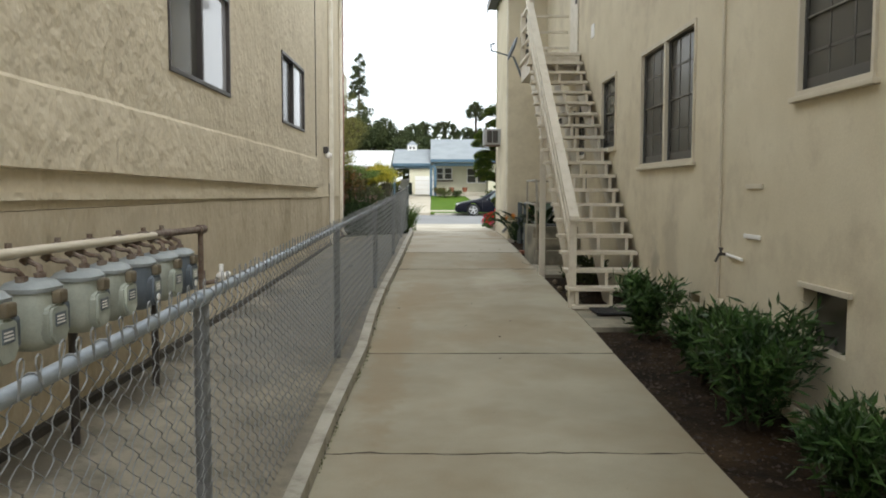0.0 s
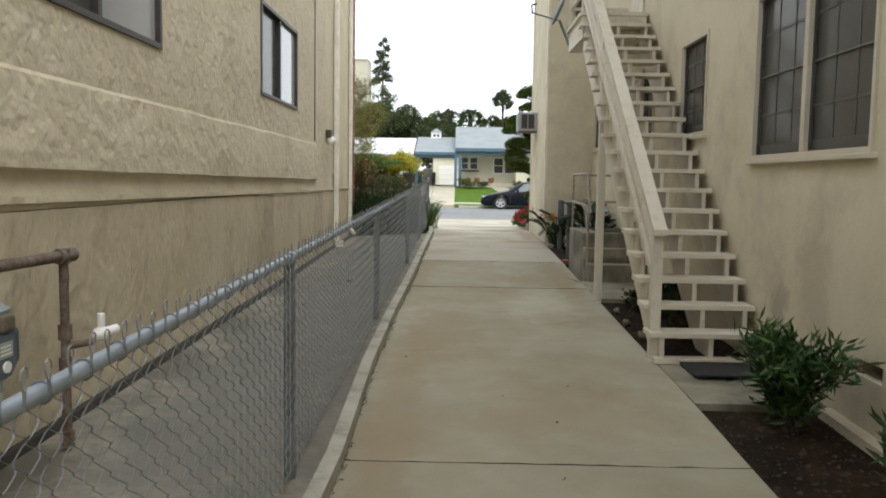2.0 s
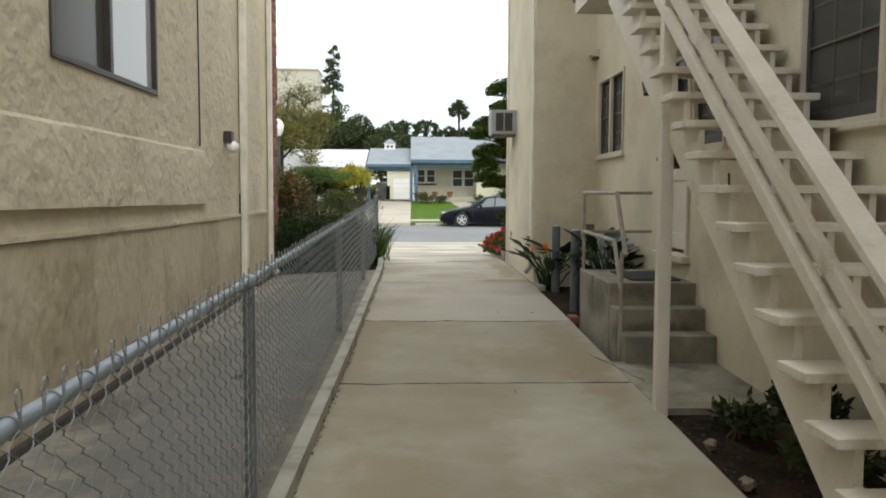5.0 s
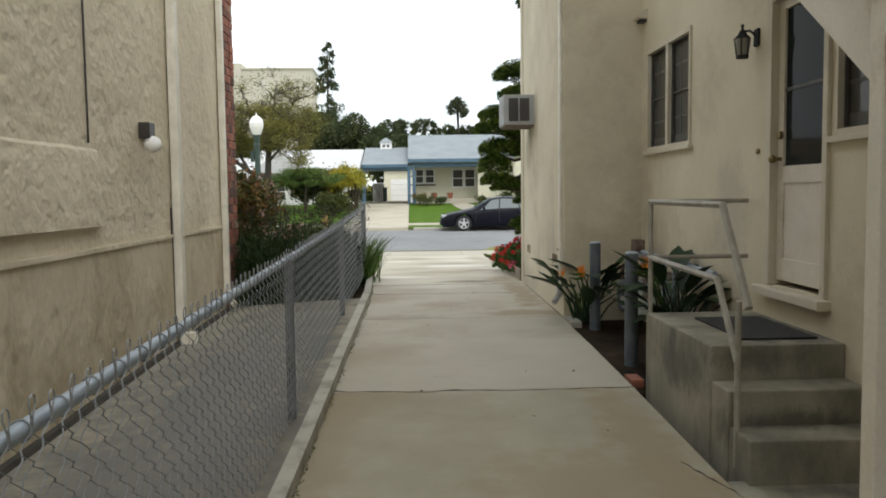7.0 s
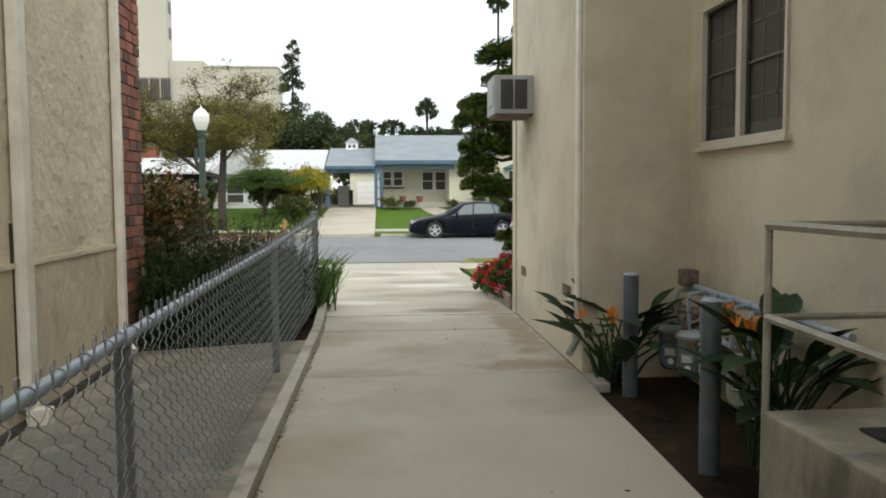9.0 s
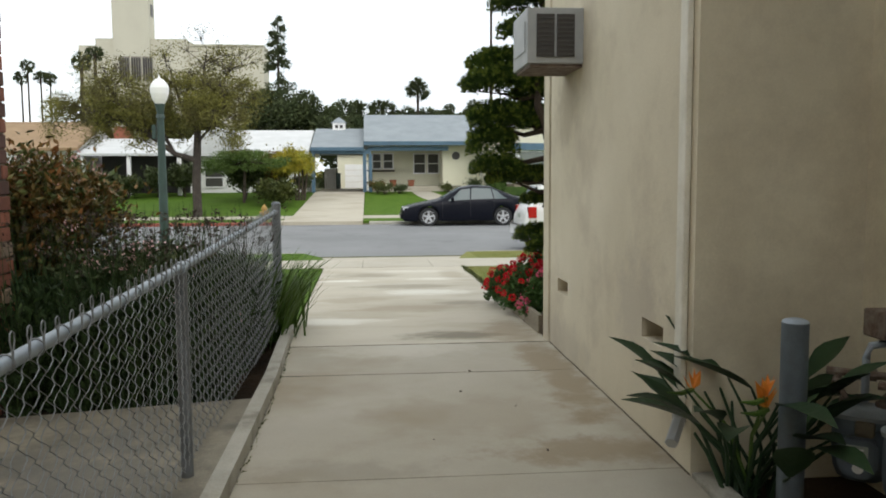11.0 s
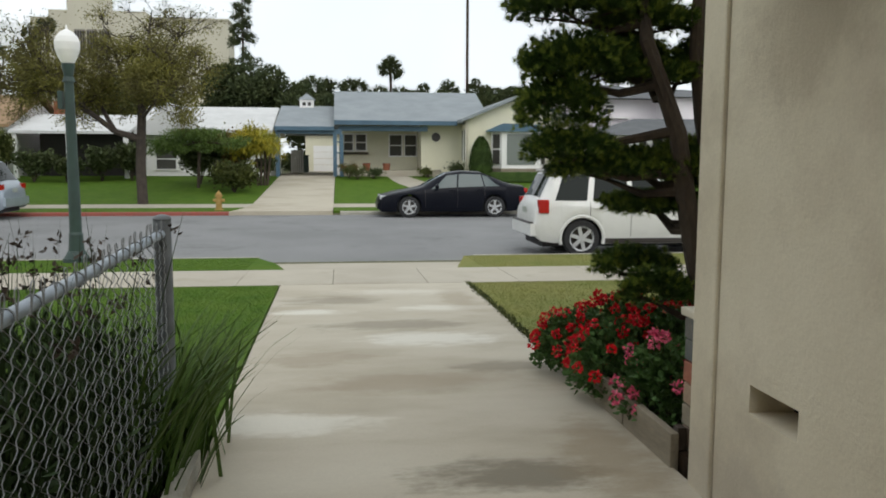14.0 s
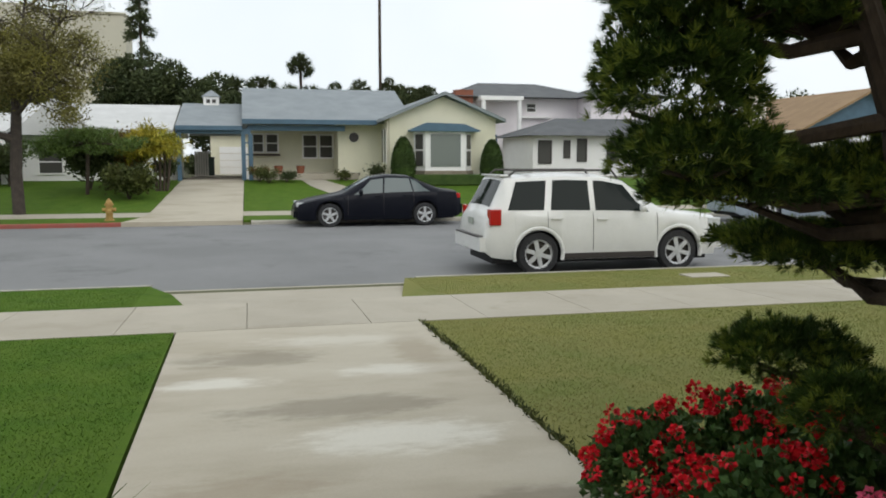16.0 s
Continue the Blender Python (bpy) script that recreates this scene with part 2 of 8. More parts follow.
PANE = glass_mat("window_pane", (0.085, 0.083, 0.075), 0.14, gloss=0.12)
DOOR_GLASS = glass_mat("door_glass", (0.018, 0.022, 0.022), 0.05, gloss=0.03)
# pale base colour stands in for bright sky mirrored in the glass
PANE_LIGHT = glass_mat("pane_sky_reflection", (0.42, 0.42, 0.44), 0.05)
SCREEN = mat("insect_screen", (0.08, 0.076, 0.07), 0.6, (0.055, 0.053, 0.05), 3, 200, 0.15, 0.05)
DOWNPIPE = mat("pale_downpipe_paint", (0.78, 0.74, 0.64), 0.55, (0.62, 0.58, 0.48), 4, 60, 0.06, 0.1)
BRICK_TAN = mat("tan_brick", (0.36, 0.25, 0.17), 0.85, (0.28, 0.2, 0.14), 6, 60, 0.2, 0.4, 50, per_object=0.2)
BRICK_DARK = mat("burnt_brick", (0.12, 0.055, 0.04), 0.85, (0.09, 0.045, 0.035), 6, 60, 0.2, 0.4, 50, per_object=0.2)
BRICK = mat("red_brick", (0.30, 0.105, 0.06), 0.85, (0.23, 0.085, 0.055), 6, 60, 0.2, 0.4, 50, per_object=0.35)
MORTAR = mat("mortar", (0.24, 0.2, 0.16), 0.95, None, 8, 60, 0.2, 0.4)
WHITE = mat("white_paint", (0.87, 0.86, 0.84), 0.6, (0.82, 0.81, 0.79), 1.5, 60, 0.04, 0.1)
CREAM = mat("cream_stucco", (0.74, 0.71, 0.55), 0.85, (0.68, 0.65, 0.5), 1.0, 60, 0.05, 0.3)
BLUE_TRIM = mat("blue_painted_wood", (0.08, 0.15, 0.215), 0.6, (0.065, 0.12, 0.175), 2, 60, 0.08, 0.1)
ROOF_GREY = mat("grey_shingles", (0.27, 0.295, 0.31), 0.9, (0.22, 0.245, 0.26), 1.2, 30, 0.12, 0.5, 14)
ROOF_DARK = mat("dark_shingles", (0.12, 0.125, 0.13), 0.9, (0.09, 0.095, 0.1), 1.2, 30, 0.14, 0.5, 14)
ROOF_TAN = mat("tan_shingles", (0.30, 0.2, 0.11), 0.9, (0.24, 0.155, 0.085), 1.0, 30, 0.14, 0.5, 14)
BARK = mat("bark", (0.075, 0.055, 0.04), 0.95, (0.05, 0.037, 0.028), 8, 50, 0.3, 1.5, 22, stretch=(1, 1, 0.35))
LEAF = mat("oleander_leaf", (0.02, 0.05, 0.014), 0.45, (0.06, 0.12, 0.03), 4, 60, 0.1, 0, per_island=0.5, gloss=0.35)
LEAF_DARK = mat("dark_leaf", (0.04, 0.058, 0.022), 0.6, (0.075, 0.09, 0.034), 1.2, 30, 0.15, 0, per_island=0.4, gloss=0.2)
LEAF_OLIVE = mat("olive_leaf", (0.085, 0.095, 0.025), 0.65, (0.055, 0.07, 0.022), 1.5, 30, 0.15, 0, per_island=0.4, gloss=0.2)
# darker base holds the dirt and also the shadow under the gas meters
STUCCO_LOW = mat("dirty_shaded_stucco", (0.59, 0.512, 0.38), 0.92, (0.51, 0.437, 0.315), 1.0, 26, 0.06, 3.0, 8.0, stain=(0.32, 0.255, 0.16), stain_size=1.1, stain_amount=0.5, gloss=0.2, stretch=(1, 1, 0.7), bump_detail=(2.2, 0.5))
LEAF_FRESH = mat("fresh_feathery_leaf", (0.085, 0.14, 0.03), 0.6, (0.12, 0.17, 0.04), 1.5, 30, 0.15, 0, per_island=0.4, gloss=0.2)
# new growth, lightened further to paint the light on the pads' outsides
NEEDLE_TIP = mat("lit_young_needles", (0.14, 0.19, 0.03), 0.6, (0.2, 0.25, 0.04), 3, 60, 0.15, 0, per_island=0.3, gloss=0.2)
NEEDLE = mat("pine_needles", (0.022, 0.05, 0.011), 0.6, (0.075, 0.125, 0.022), 3, 60, 0.15, 0, per_island=0.35, gloss=0.2)
BLADE = mat("leaf_blade", (0.05, 0.1, 0.018), 0.5, (0.085, 0.135, 0.03), 3, 60, 0.1, 0, per_island=0.3, gloss=0.2)
CONE_GREEN = mat("clipped_cypress", (0.032, 0.06, 0.014), 0.8, (0.055, 0.088, 0.02), 3, 30, 0.3, 0.6, 30, per_island=0.3, gloss=0.2)
YELLOW_LEAF = mat("yellow_green_leaf", (0.42, 0.34, 0.03), 0.6, (0.22, 0.23, 0.03), 2, 40, 0.1, 0, per_island=0.3, gloss=0.2)
BROWN_LEAF = mat("bronze_leaf", (0.05, 0.08, 0.022), 0.5, (0.085, 0.1, 0.028), 2.2, 40, 0.1, 0, stain=(0.34, 0.11, 0.04), stain_size=4.5, stain_amount=0.75, per_island=0.4, gloss=0.2)
FAR_WALL = mat("pale_far_stucco", (0.56, 0.53, 0.43), 0.9, (0.52, 0.49, 0.40), 0.3, 20, 0.04, 0.1)


# ---- building helpers ----
ORIGIN = {}


def thing(name, at, label, category, group="", kind=""):
    ob = new(name)
    ob.location = at
    ob.empty_display_size = 0.1
    ORIGIN[ob] = Vector(at)
    return tagged(ob, label, category, group, kind)


def finish(name, bm, material, origin, smooth=False):
    bmesh.ops.recalc_face_normals(bm, faces=bm.faces)
    if origin.length_squared:
        bmesh.ops.translate(bm, verts=bm.verts, vec=-origin)
    me = bpy.data.meshes.new(name)
    bm.to_mesh(me)
    bm.free()
    for m in material if isinstance(material, (list, tuple)) else (material,):
        me.materials.append(m)
    if smooth:
        me.polygons.foreach_set("use_smooth", [True] * len(me.polygons))
        if smooth != "all":
            me.set_sharp_from_angle(angle=radians(40))
    return me


def part(name, bm, material, parent, label="", smooth=False):
    """One mesh under a thing or a part, from a bmesh in world coordinates."""
    ob = new(name, finish(name, bm, material, ORIGIN[parent], smooth))
    ob.parent = parent
    ORIGIN[ob] = ORIGIN[parent]
    return tagged(ob, label)


def solid(name, bm, material, label="", category="", kind="structure", group="", smooth=False, at=(0, 0, 0)):
    """A top-level mesh of its own."""
    ob = new(name, finish(name, bm, material, Vector(at), smooth))
    ob.location = at
    ORIGIN[ob] = Vector(at)
    return tagged(ob, label, category, group, kind)


def raw(name, verts, faces, material, parent=None, label="", kind="", smooth=False, at=(0, 0, 0), category="", group=""):
    """A mesh from arrays that the code has worked out (leaves, wires, blades)."""
    origin = ORIGIN[parent] if parent else Vector(at)
    verts = np.asarray(verts, dtype=float) - np.array(origin)
    me = bpy.data.meshes.new(name)
    me.from_pydata(verts.tolist(), [], [list(map(int, q)) for q in faces])
    for m in material if isinstance(material, (list, tuple)) else (material,):
        me.materials.append(m)
    if smooth:
        me.polygons.foreach_set("use_smooth", [True] * len(me.polygons))
    ob = new(name, me)
    if parent:
        ob.parent = parent
        ORIGIN[ob] = ORIGIN[parent]
    else:
        ob.location = at
    return tagged(ob, label, category, group, kind)


def box(bm, x0, x1, y0, y1, z0, z1, bevel=0.0):
    m = Matrix.Translation(((x0 + x1) / 2, (y0 + y1) / 2, (z0 + z1) / 2)) @ Matrix.Diagonal((abs(x1 - x0), abs(y1 - y0), abs(z1 - z0), 1))
    r = bmesh.ops.create_cube(bm, size=1, matrix=m)
    if bevel:
        es = {e for v in r["verts"] for e in v.link_edges}
        bmesh.ops.bevel(bm, geom=list(es), offset=bevel, segments=2, affect="EDGES", profile=0.6)
    return bm


def boxed(*a, bevel=0.0):
    return box(bmesh.new(), *a, bevel=bevel)


def rod(bm, a, b, r, r2=None, n=10):
    a, b = Vector(a), Vector(b)
    d = b - a
    m = Matrix.Translation((a + b) / 2) @ d.to_track_quat("Z", "Y").to_matrix().to_4x4()
    bmesh.ops.create_cone(bm, cap_ends=True, segments=n, radius1=r, radius2=r if r2 is None else r2, depth=d.length, matrix=m)
    return bm


def rodded(a, b, r, r2=None, n=10):
    return rod(bmesh.new(), a, b, r, r2, n)


def ball(bm, c, r, sx=1, sy=1, sz=1, u=12, v=8):
    bmesh.ops.create_uvsphere(bm, u_segments=u, v_segments=v, radius=r, matrix=Matrix.Translation(c) @ Matrix.Diagonal((sx, sy, sz, 1)))
    return bm


def prism(bm, outline, axis, a, b):
    """Extrudes a closed outline (pairs of the two other axes) from a to b along axis."""
    def place(p, w):
        return {"x": (w, p[0], p[1]), "y": (p[0], w, p[1]), "z": (p[0], p[1], w)}[axis]
    lo = [bm.verts.new(place(p, a)) for p in outline]
    hi = [bm.verts.new(place(p, b)) for p in outline]
    n = len(outline)
    bm.faces.new(lo)
    bm.faces.new(hi[::-1])
    for i in range(n):
        bm.faces.new((lo[i], lo[(i + 1) % n], hi[(i + 1) % n], hi[i]))
    return bm


def sweep(bm, pts, r, n=8, close=True):
    """A tube along points; r is a radius or a list of them."""
    pts = [Vector(p) for p in pts]
    rs = r if isinstance(r, (list, tuple)) else [r] * len(pts)
    rings = []
    up = Vector((0.13, 0.21, 0.97))
    for i, p in enumerate(pts):
        d = (pts[min(i + 1, len(pts) - 1)] - pts[max(i - 1, 0)]).normalized()
        s = d.cross(up)
        if s.length < 1e-3:
            s = d.cross(Vector((1, 0, 0)))
        s.normalize()
        t = s.cross(d)
        rings.append([bm.verts.new(p + (s * math.cos(k * math.tau / n) + t * math.sin(k * math.tau / n)) * rs[i]) for k in range(n)])
    for q, w in zip(rings, rings[1:]):
        for k in range(n):
            bm.faces.new((q[k], q[(k + 1) % n], w[(k + 1) % n], w[k]))
    if close:
        bm.faces.new(rings[0][::-1])
        bm.faces.new(rings[-1])
    return bm


def wall_x(x0, x1, y0, y1, z0, z1, holes=()):
    """A wall whose faces look along x, with rectangular openings (y0, y1, z0, z1) right through it."""
    bm = bmesh.new()
    ys = sorted({y0, y1, *(h[0] for h in holes), *(h[1] for h in holes)})
    zs = sorted({z0, z1, *(h[2] for h in holes), *(h[3] for h in holes)})
    def solid_at(i, j):
        if not (0 <= i < len(ys) - 1 and 0 <= j < len(zs) - 1):
            return False
        cy, cz = (ys[i] + ys[i + 1]) / 2, (zs[j] + zs[j + 1]) / 2
        return not any(h[0] < cy < h[1] and h[2] < cz < h[3] for h in holes)
    def quad(*p):
        bm.faces.new([bm.verts.new(q) for q in p])
    for i in range(len(ys) - 1):
        for j in range(len(zs) - 1):
            if not solid_at(i, j):
                continue
            a, b, c, d = ys[i], ys[i + 1], zs[j], zs[j + 1]
            for x in (x0, x1):
                quad((x, a, c), (x, b, c), (x, b, d), (x, a, d))
            if not solid_at(i - 1, j):
                quad((x0, a, c), (x1, a, c), (x1, a, d), (x0, a, d))
            if not solid_at(i + 1, j):
                quad((x0, b, c), (x1, b, c), (x1, b, d), (x0, b, d))
            if not solid_at(i, j - 1):
                quad((x0, a, c), (x1, a, c), (x1, b, c), (x0, b, c))
            if not solid_at(i, j + 1):
                quad((x0, a, d), (x1, a, d), (x1, b, d), (x0, b, d))
    bmesh.ops.remove_doubles(bm, verts=bm.verts, dist=1e-4)
    return bm


PROFILE = ((-40, -0.1), (0, 0.08), (5, 0.2), (7.7, 0.30), (10.2, 0.38), (13, 0.48), (14.5, 0.525), (16.4, 0.59), (18, 0.64), (20, 0.675), (22.9, 0.69), (26.6, 0.63), (30.35, 0.55), (32.6, 0.51), (34.2, 0.48))
EDGE = ((-40, -0.45), (4.65, -0.285), (5.9, -0.275), (7.7, -0.225), (9.65, -0.262), (11.4, -0.252), (13.9, -0.2), (16.5, -0.165), (19.5, -0.135), (21.4, -0.13), (23.1, -0.185), (24, -0.22), (26.1, -0.245), (30.4, -0.3), (31, -0.31))
EDGE_R = ((-40, 2.0), (4.6, 2.1), (7.8, 2.115), (9.07, 2.14), (13.1, 2.145), (14.4, 2.15), (16.4, 2.16), (19.1, 2.16), (19.7, 2.19), (22.9, 2.185), (26.3, 2.19), (28, 2.22), (31, 2.225))
FAR = ((34.2, 0.48), (45.6, 0.57), (48.6, 0.66), (57.5, 1.45), (75, 1.5), (600, 2))


def along(table, y):
    return float(np.interp(y, [p[0] for p in table], [p[1] for p in table]))


def G(y):
    return along(PROFILE, y) if y < 34.2 else along(FAR, y)


def KX(y):
    return along(EDGE, y)


def RE(y):
    return along(EDGE_R, y)


def slab(bm, xa, xb, y0, y1, lift=0.0, thick=0.1, step=1.0, z=G):
    """A slab on the sloping ground; xa and xb are numbers or functions of y."""
    fa = xa if callable(xa) else (lambda y: xa)
    fb = xb if callable(xb) else (lambda y: xb)
    k = max(1, int(math.ceil((y1 - y0) / step)))
    rows = []
    for i in range(k + 1):
        y = y0 + (y1 - y0) * i / k
        t = z(y) + lift
        rows.append([bm.verts.new(p) for p in ((fa(y), y, t), (fb(y), y, t), (fb(y), y, t - thick), (fa(y), y, t - thick))])
    for p, q in zip(rows, rows[1:]):
        for c in range(4):
            bm.faces.new((p[c], p[(c + 1) % 4], q[(c + 1) % 4], q[c]))
    bm.faces.new(rows[0])
    bm.faces.new(rows[-1][::-1])
    return bm


# ---- ground ----
bm = bmesh.new()
gys = [-300, -60, -40, -20, 0, 5, 7.7, 10.2, 13, 14.5, 16.4, 20, 23.2, 27, 30.4, 32.6, 33.9, 34.3, 40, 45.5, 45.8, 48.6, 53, 57.5, 75, 120, 300, 1500]
gxs = [-1200, -300, -80, -30, -12, -6, -1.9, -0.4, 2.2, 6, 12, 30, 80, 300, 1200]
def ground_z(y):
    if 33.9 < y < 45.7:
        return 0.2
    return G(y) - (0.28 if y < 33.7 else 0.07)
grid = [[bm.verts.new((x, y, ground_z(y))) for x in gxs] for y in gys]
for r, s in zip(grid, grid[1:]):
    for i in range(len(gxs) - 1):
        bm.faces.new((r[i], r[i + 1], s[i + 1], s[i]))
solid("ground", bm, GROUND, "bare earth and dry grass ground", "ground", "structure")

# road, crowned, between two kerbs
bm = bmesh.new()
prism(bm, [(34.2, 0.0), (34.2, 0.30), (36.6, 0.36), (40, 0.43), (42.5, 0.46), (45.6, 0.455), (45.6, 0.0)], "x", -150, 150)
solid("road", bm, ASPHALT, "grey worn asphalt residential street", "road", "structure")

# driveway in slabs
driveway = thing("driveway", (1, 12, 0.5), "long pale concrete driveway with cracks and joints", "driveway", kind="structure")
joints = [-14, -9, -4, 0.9, 5.17, 7.79, 13.9, 16.5, 19.6, 21.74, 22.8]
for a, b in zip(joints, joints[1:]):
    bm = slab(bmesh.new(), lambda y: KX(y) + 0.004, RE, a + 0.004, b - 0.004)
    part("slab", bm, CONC if b < 19.6 else CONC_PALE, driveway)
bm = slab(bmesh.new(), lambda y: KX(y) + 0.004, RE, 22.808, 30.346)
part("front_slab", bm, CONC_FRONT, driveway, "pale water-stained concrete slab")

# low kerb under the fence
bm = slab(bmesh.new(), lambda y: KX(y) - 0.09, KX, -14, 23.5, lift=0.09, thick=0.3)
solid("driveway_kerb", bm, KERB, "narrow mossy concrete kerb along the driveway", "kerb", "structure")

# yard strip behind the fence
YARD = ((-14, 0.33), (5, 0.42), (10, 0.47), (14, 0.53), (18, 0.61), (21, 0.65))
def YZ(y):
    return along(YARD, y)
bm = bmesh.new()
rows = []
for y in np.linspace(-14, 20.95, 36):
    rows.append([bm.verts.new(p) for p in ((-1.94, y, YZ(y)), (-1.2, y, YZ(y) * 0.55 + (G(y) + 0.06) * 0.45), (KX(y) - 0.088, y, G(y) + 0.06), (KX(y) - 0.088, y, G(y) - 0.2), (-1.94, y, G(y) - 0.2))])
for p, q in zip(rows, rows[1:]):
    for c in range(5):
        bm.faces.new((p[c], p[(c + 1) % 5], q[(c + 1) % 5], q[c]))
bm.faces.new(rows[0])
bm.faces.new(rows[-1][::-1])
solid("yard_pavement", bm, CONC_GREY, "stained concrete strip, darker along the foot of the house wall", "pavement", "structure")
bm = slab(bmesh.new(), -9, lambda y: KX(y) - 0.09, 20.95, 23.5, lift=-0.04, thick=0.2)
solid("garden_bed", bm, SOIL, "dark soil garden bed", "soil", "structure")

# beds and pads beside the right-hand house
def ground_slab(name, m, label, xa, xb, y0, y1, lift, category, thick=0.2):
    return solid(name, slab(bmesh.new(), xa, xb, y0, y1, lift, thick), m, label, category, "structure")

ground_slab("planting_bed", SOIL, "dark soil planting bed along the wall", lambda y: RE(y) + 0.004, 3.08, -14, 9.0, -0.05, "soil")
ground_slab("stair_pad", PORCH, "grey concrete pad at the foot of the stair", lambda y: RE(y) + 0.004, 3.08, 9.0, 10.35, 0.004, "pavement")
ground_slab("stair_bed", SOIL, "dark soil bed under the stair", lambda y: RE(y) + 0.004, 3.08, 10.35, 13.2, -0.05, "soil")
ground_slab("porch_pad", PORCH, "grey concrete pad before the porch steps", lambda y: RE(y) + 0.004, 3.08, 13.2, 14.6, 0.0, "pavement")
ground_slab("flower_bed", SOIL, "dark soil bed with bird-of-paradise plants", lambda y: RE(y) + 0.004, 3.08, 16.46, 19.5, -0.04, "soil")

# lawns, sidewalk, parkway, kerbs, near side
ground_slab("lawn_left", LAWN, "bright green mown lawn", -30, lambda y: KX(y) - 0.02, 23.5, 30.33, 0.0, "lawn")
ground_slab("lawn_right", LAWN_DRY, "patchy yellow-green mown lawn", lambda y: RE(y) + 0.03, 30, 25.08, 30.33, 0.0, "lawn")
sidewalk = thing("sidewalk", (0, 31.2, 0.53), "pale concrete sidewalk in square slabs", "sidewalk", kind="structure")
for i in range(-22, 24):
    part("slab", slab(bmesh.new(), i * 1.3 + 0.404, i * 1.3 + 1.696, 30.35, 32.12, 0.002, 0.12), WALK, sidewalk)
ground_slab("parkway_left", LAWN, "narrow green grass strip at the street", -30, lambda y: -0.36 - 0.6 * ((y - 32.125) / 1.9) ** 1.5, 32.125, 34.02, 0.0, "lawn")
ground_slab("parkway_right", LAWN_DRY, "narrow dry grass strip at the street", lambda y: 2.36 + 0.4 * (y - 32.125) / 1.9, 30, 32.125, 34.02, 0.0, "lawn")
bm = bmesh.new()
for xa, xb in ((-60, -0.95), (2.95, 60)):
    prism(bm, [(34.02, 0.2), (34.02, 0.49), (34.16, 0.485), (34.2, 0.46), (34.22, 0.2)], "x", xa, xb)
solid("kerb_near", bm, KERB, "grey concrete street kerb", "kerb", "structure")
bm = bmesh.new()
va = [bm.verts.new(p) for p in ((-0.35, 32.125, 0.515), (2.35, 32.125, 0.515), (2.95, 34.35, 0.36), (-0.95, 34.35, 0.36), (-0.35, 32.125, 0.2), (2.35, 32.125, 0.2), (2.95, 34.35, 0.2), (-0.95, 34.35, 0.2))]
for q in ((0, 1, 2, 3), (4, 5, 6, 7), (0, 1, 5, 4), (1, 2, 6, 5), (2, 3, 7, 6), (3, 0, 4, 7)):
    bm.faces.new([va[i] for i in q])
solid("driveway_apron", bm, WALK, "sloping concrete driveway apron", "pavement", "structure")

# far side: kerb, parkway, sidewalk, lawns, opposite driveway
RED = mat("red_kerb_paint", (0.30, 0.07, 0.05), 0.8, (0.24, 0.08, 0.06), 4, 60, 0.15, 0.2)
for name, m, xa, xb, lab in (("kerb_far_red", RED, -40, -3.0, "red-painted street kerb"), ("kerb_far", KERB, 0.5, 60, "grey concrete street kerb")):
    solid(name, prism(bmesh.new(), [(45.58, 0.2), (45.62, 0.54), (45.66, 0.565), (45.8, 0.57), (45.8, 0.2)], "x", xa, xb), m, lab, "kerb", "structure")
FAR_X = ((45.6, -3.0), (47, -2.6), (58, -2.25))
ground_slab("lawn_far_left", LAWN, "green lawn of the opposite gardens", -40, lambda y: along(FAR_X, y) - 0.02, 45.8, 58, 0.0, "lawn")
ground_slab("lawn_far_right", LAWN, "green lawn before the opposite house", lambda y: 0.28, 40, 45.8, 57.5, 0.0, "lawn")
ground_slab("sidewalk_far", WALK, "pale concrete sidewalk across the street", -40, 40, 47.1, 48.5, 0.006, "sidewalk")
ground_slab("driveway_far", CONC_FRONT, "pale concrete driveway of the opposite house", lambda y: along(FAR_X, y), 0.26, 45.6, 70, 0.012, "driveway")

# ---- right-hand house ----
RX, FX = 3.08, 2.185
WINDOWS_R = (("A", 5.16, 6.22, 2.53, 3.66, False), ("B", 8.55, 10.7, 2.145, 3.6, True), ("C", 12.13, 13.14, 2.46, 3.58, False),
             ("D", 17.87, 19.25, 2.54, 3.64, True), ("E", 14.46, 15.26, 2.44, 3.6, False))
house_r = thing("apartment_house", (3.2, 10, 0), "two-storey beige smooth-stucco apartment house", "house")
holes = [(w[1], w[2], w[3], w[4]) for w in WINDOWS_R] + [(15.33, 16.21, 1.42, 3.52), (5.4, 6.02, 0.74, 1.15), (8.27, 8.63, 0.68, 0.79)]
part("wall", wall_x(RX, RX + 0.22, -14, 19.5, -0.4, 6.9, holes), STUCCO_R, house_r)
# added backing board; the rooms' darkness is put into its colour
part("wall", boxed(RX + 0.5, RX + 0.7, -14, 22.6, -0.4, 6.9), mat("dark_room", (0.03, 0.03, 0.03), 0.9), house_r, "near-black board standing in for the unlit interior")
part("wall", wall_x(FX, FX + 0.2, 19.5, 22.775, -0.4, 6.9, [(22.12, 22.48, 1.2, 1.32), (19.92, 20.28, 1.235, 1.355), (21.75, 22.25, 3.1, 3.42)]), STUCCO_R, house_r)
part("wall", boxed(FX + 0.2, RX, 19.5, 19.7, -0.4, 6.9), STUCCO_R, house_r)
part("wall", boxed(FX + 0.2, 14, 22.72, 22.98, -0.4, 6.9), STUCCO_R, house_r)
part("corner_strip", boxed(FX - 0.018, FX + 0.21, 22.782, 23.0, -0.4, 6.9, bevel=0.012), STUCCO_R, house_r, "smooth stucco strip at the corner behind a fine joint")
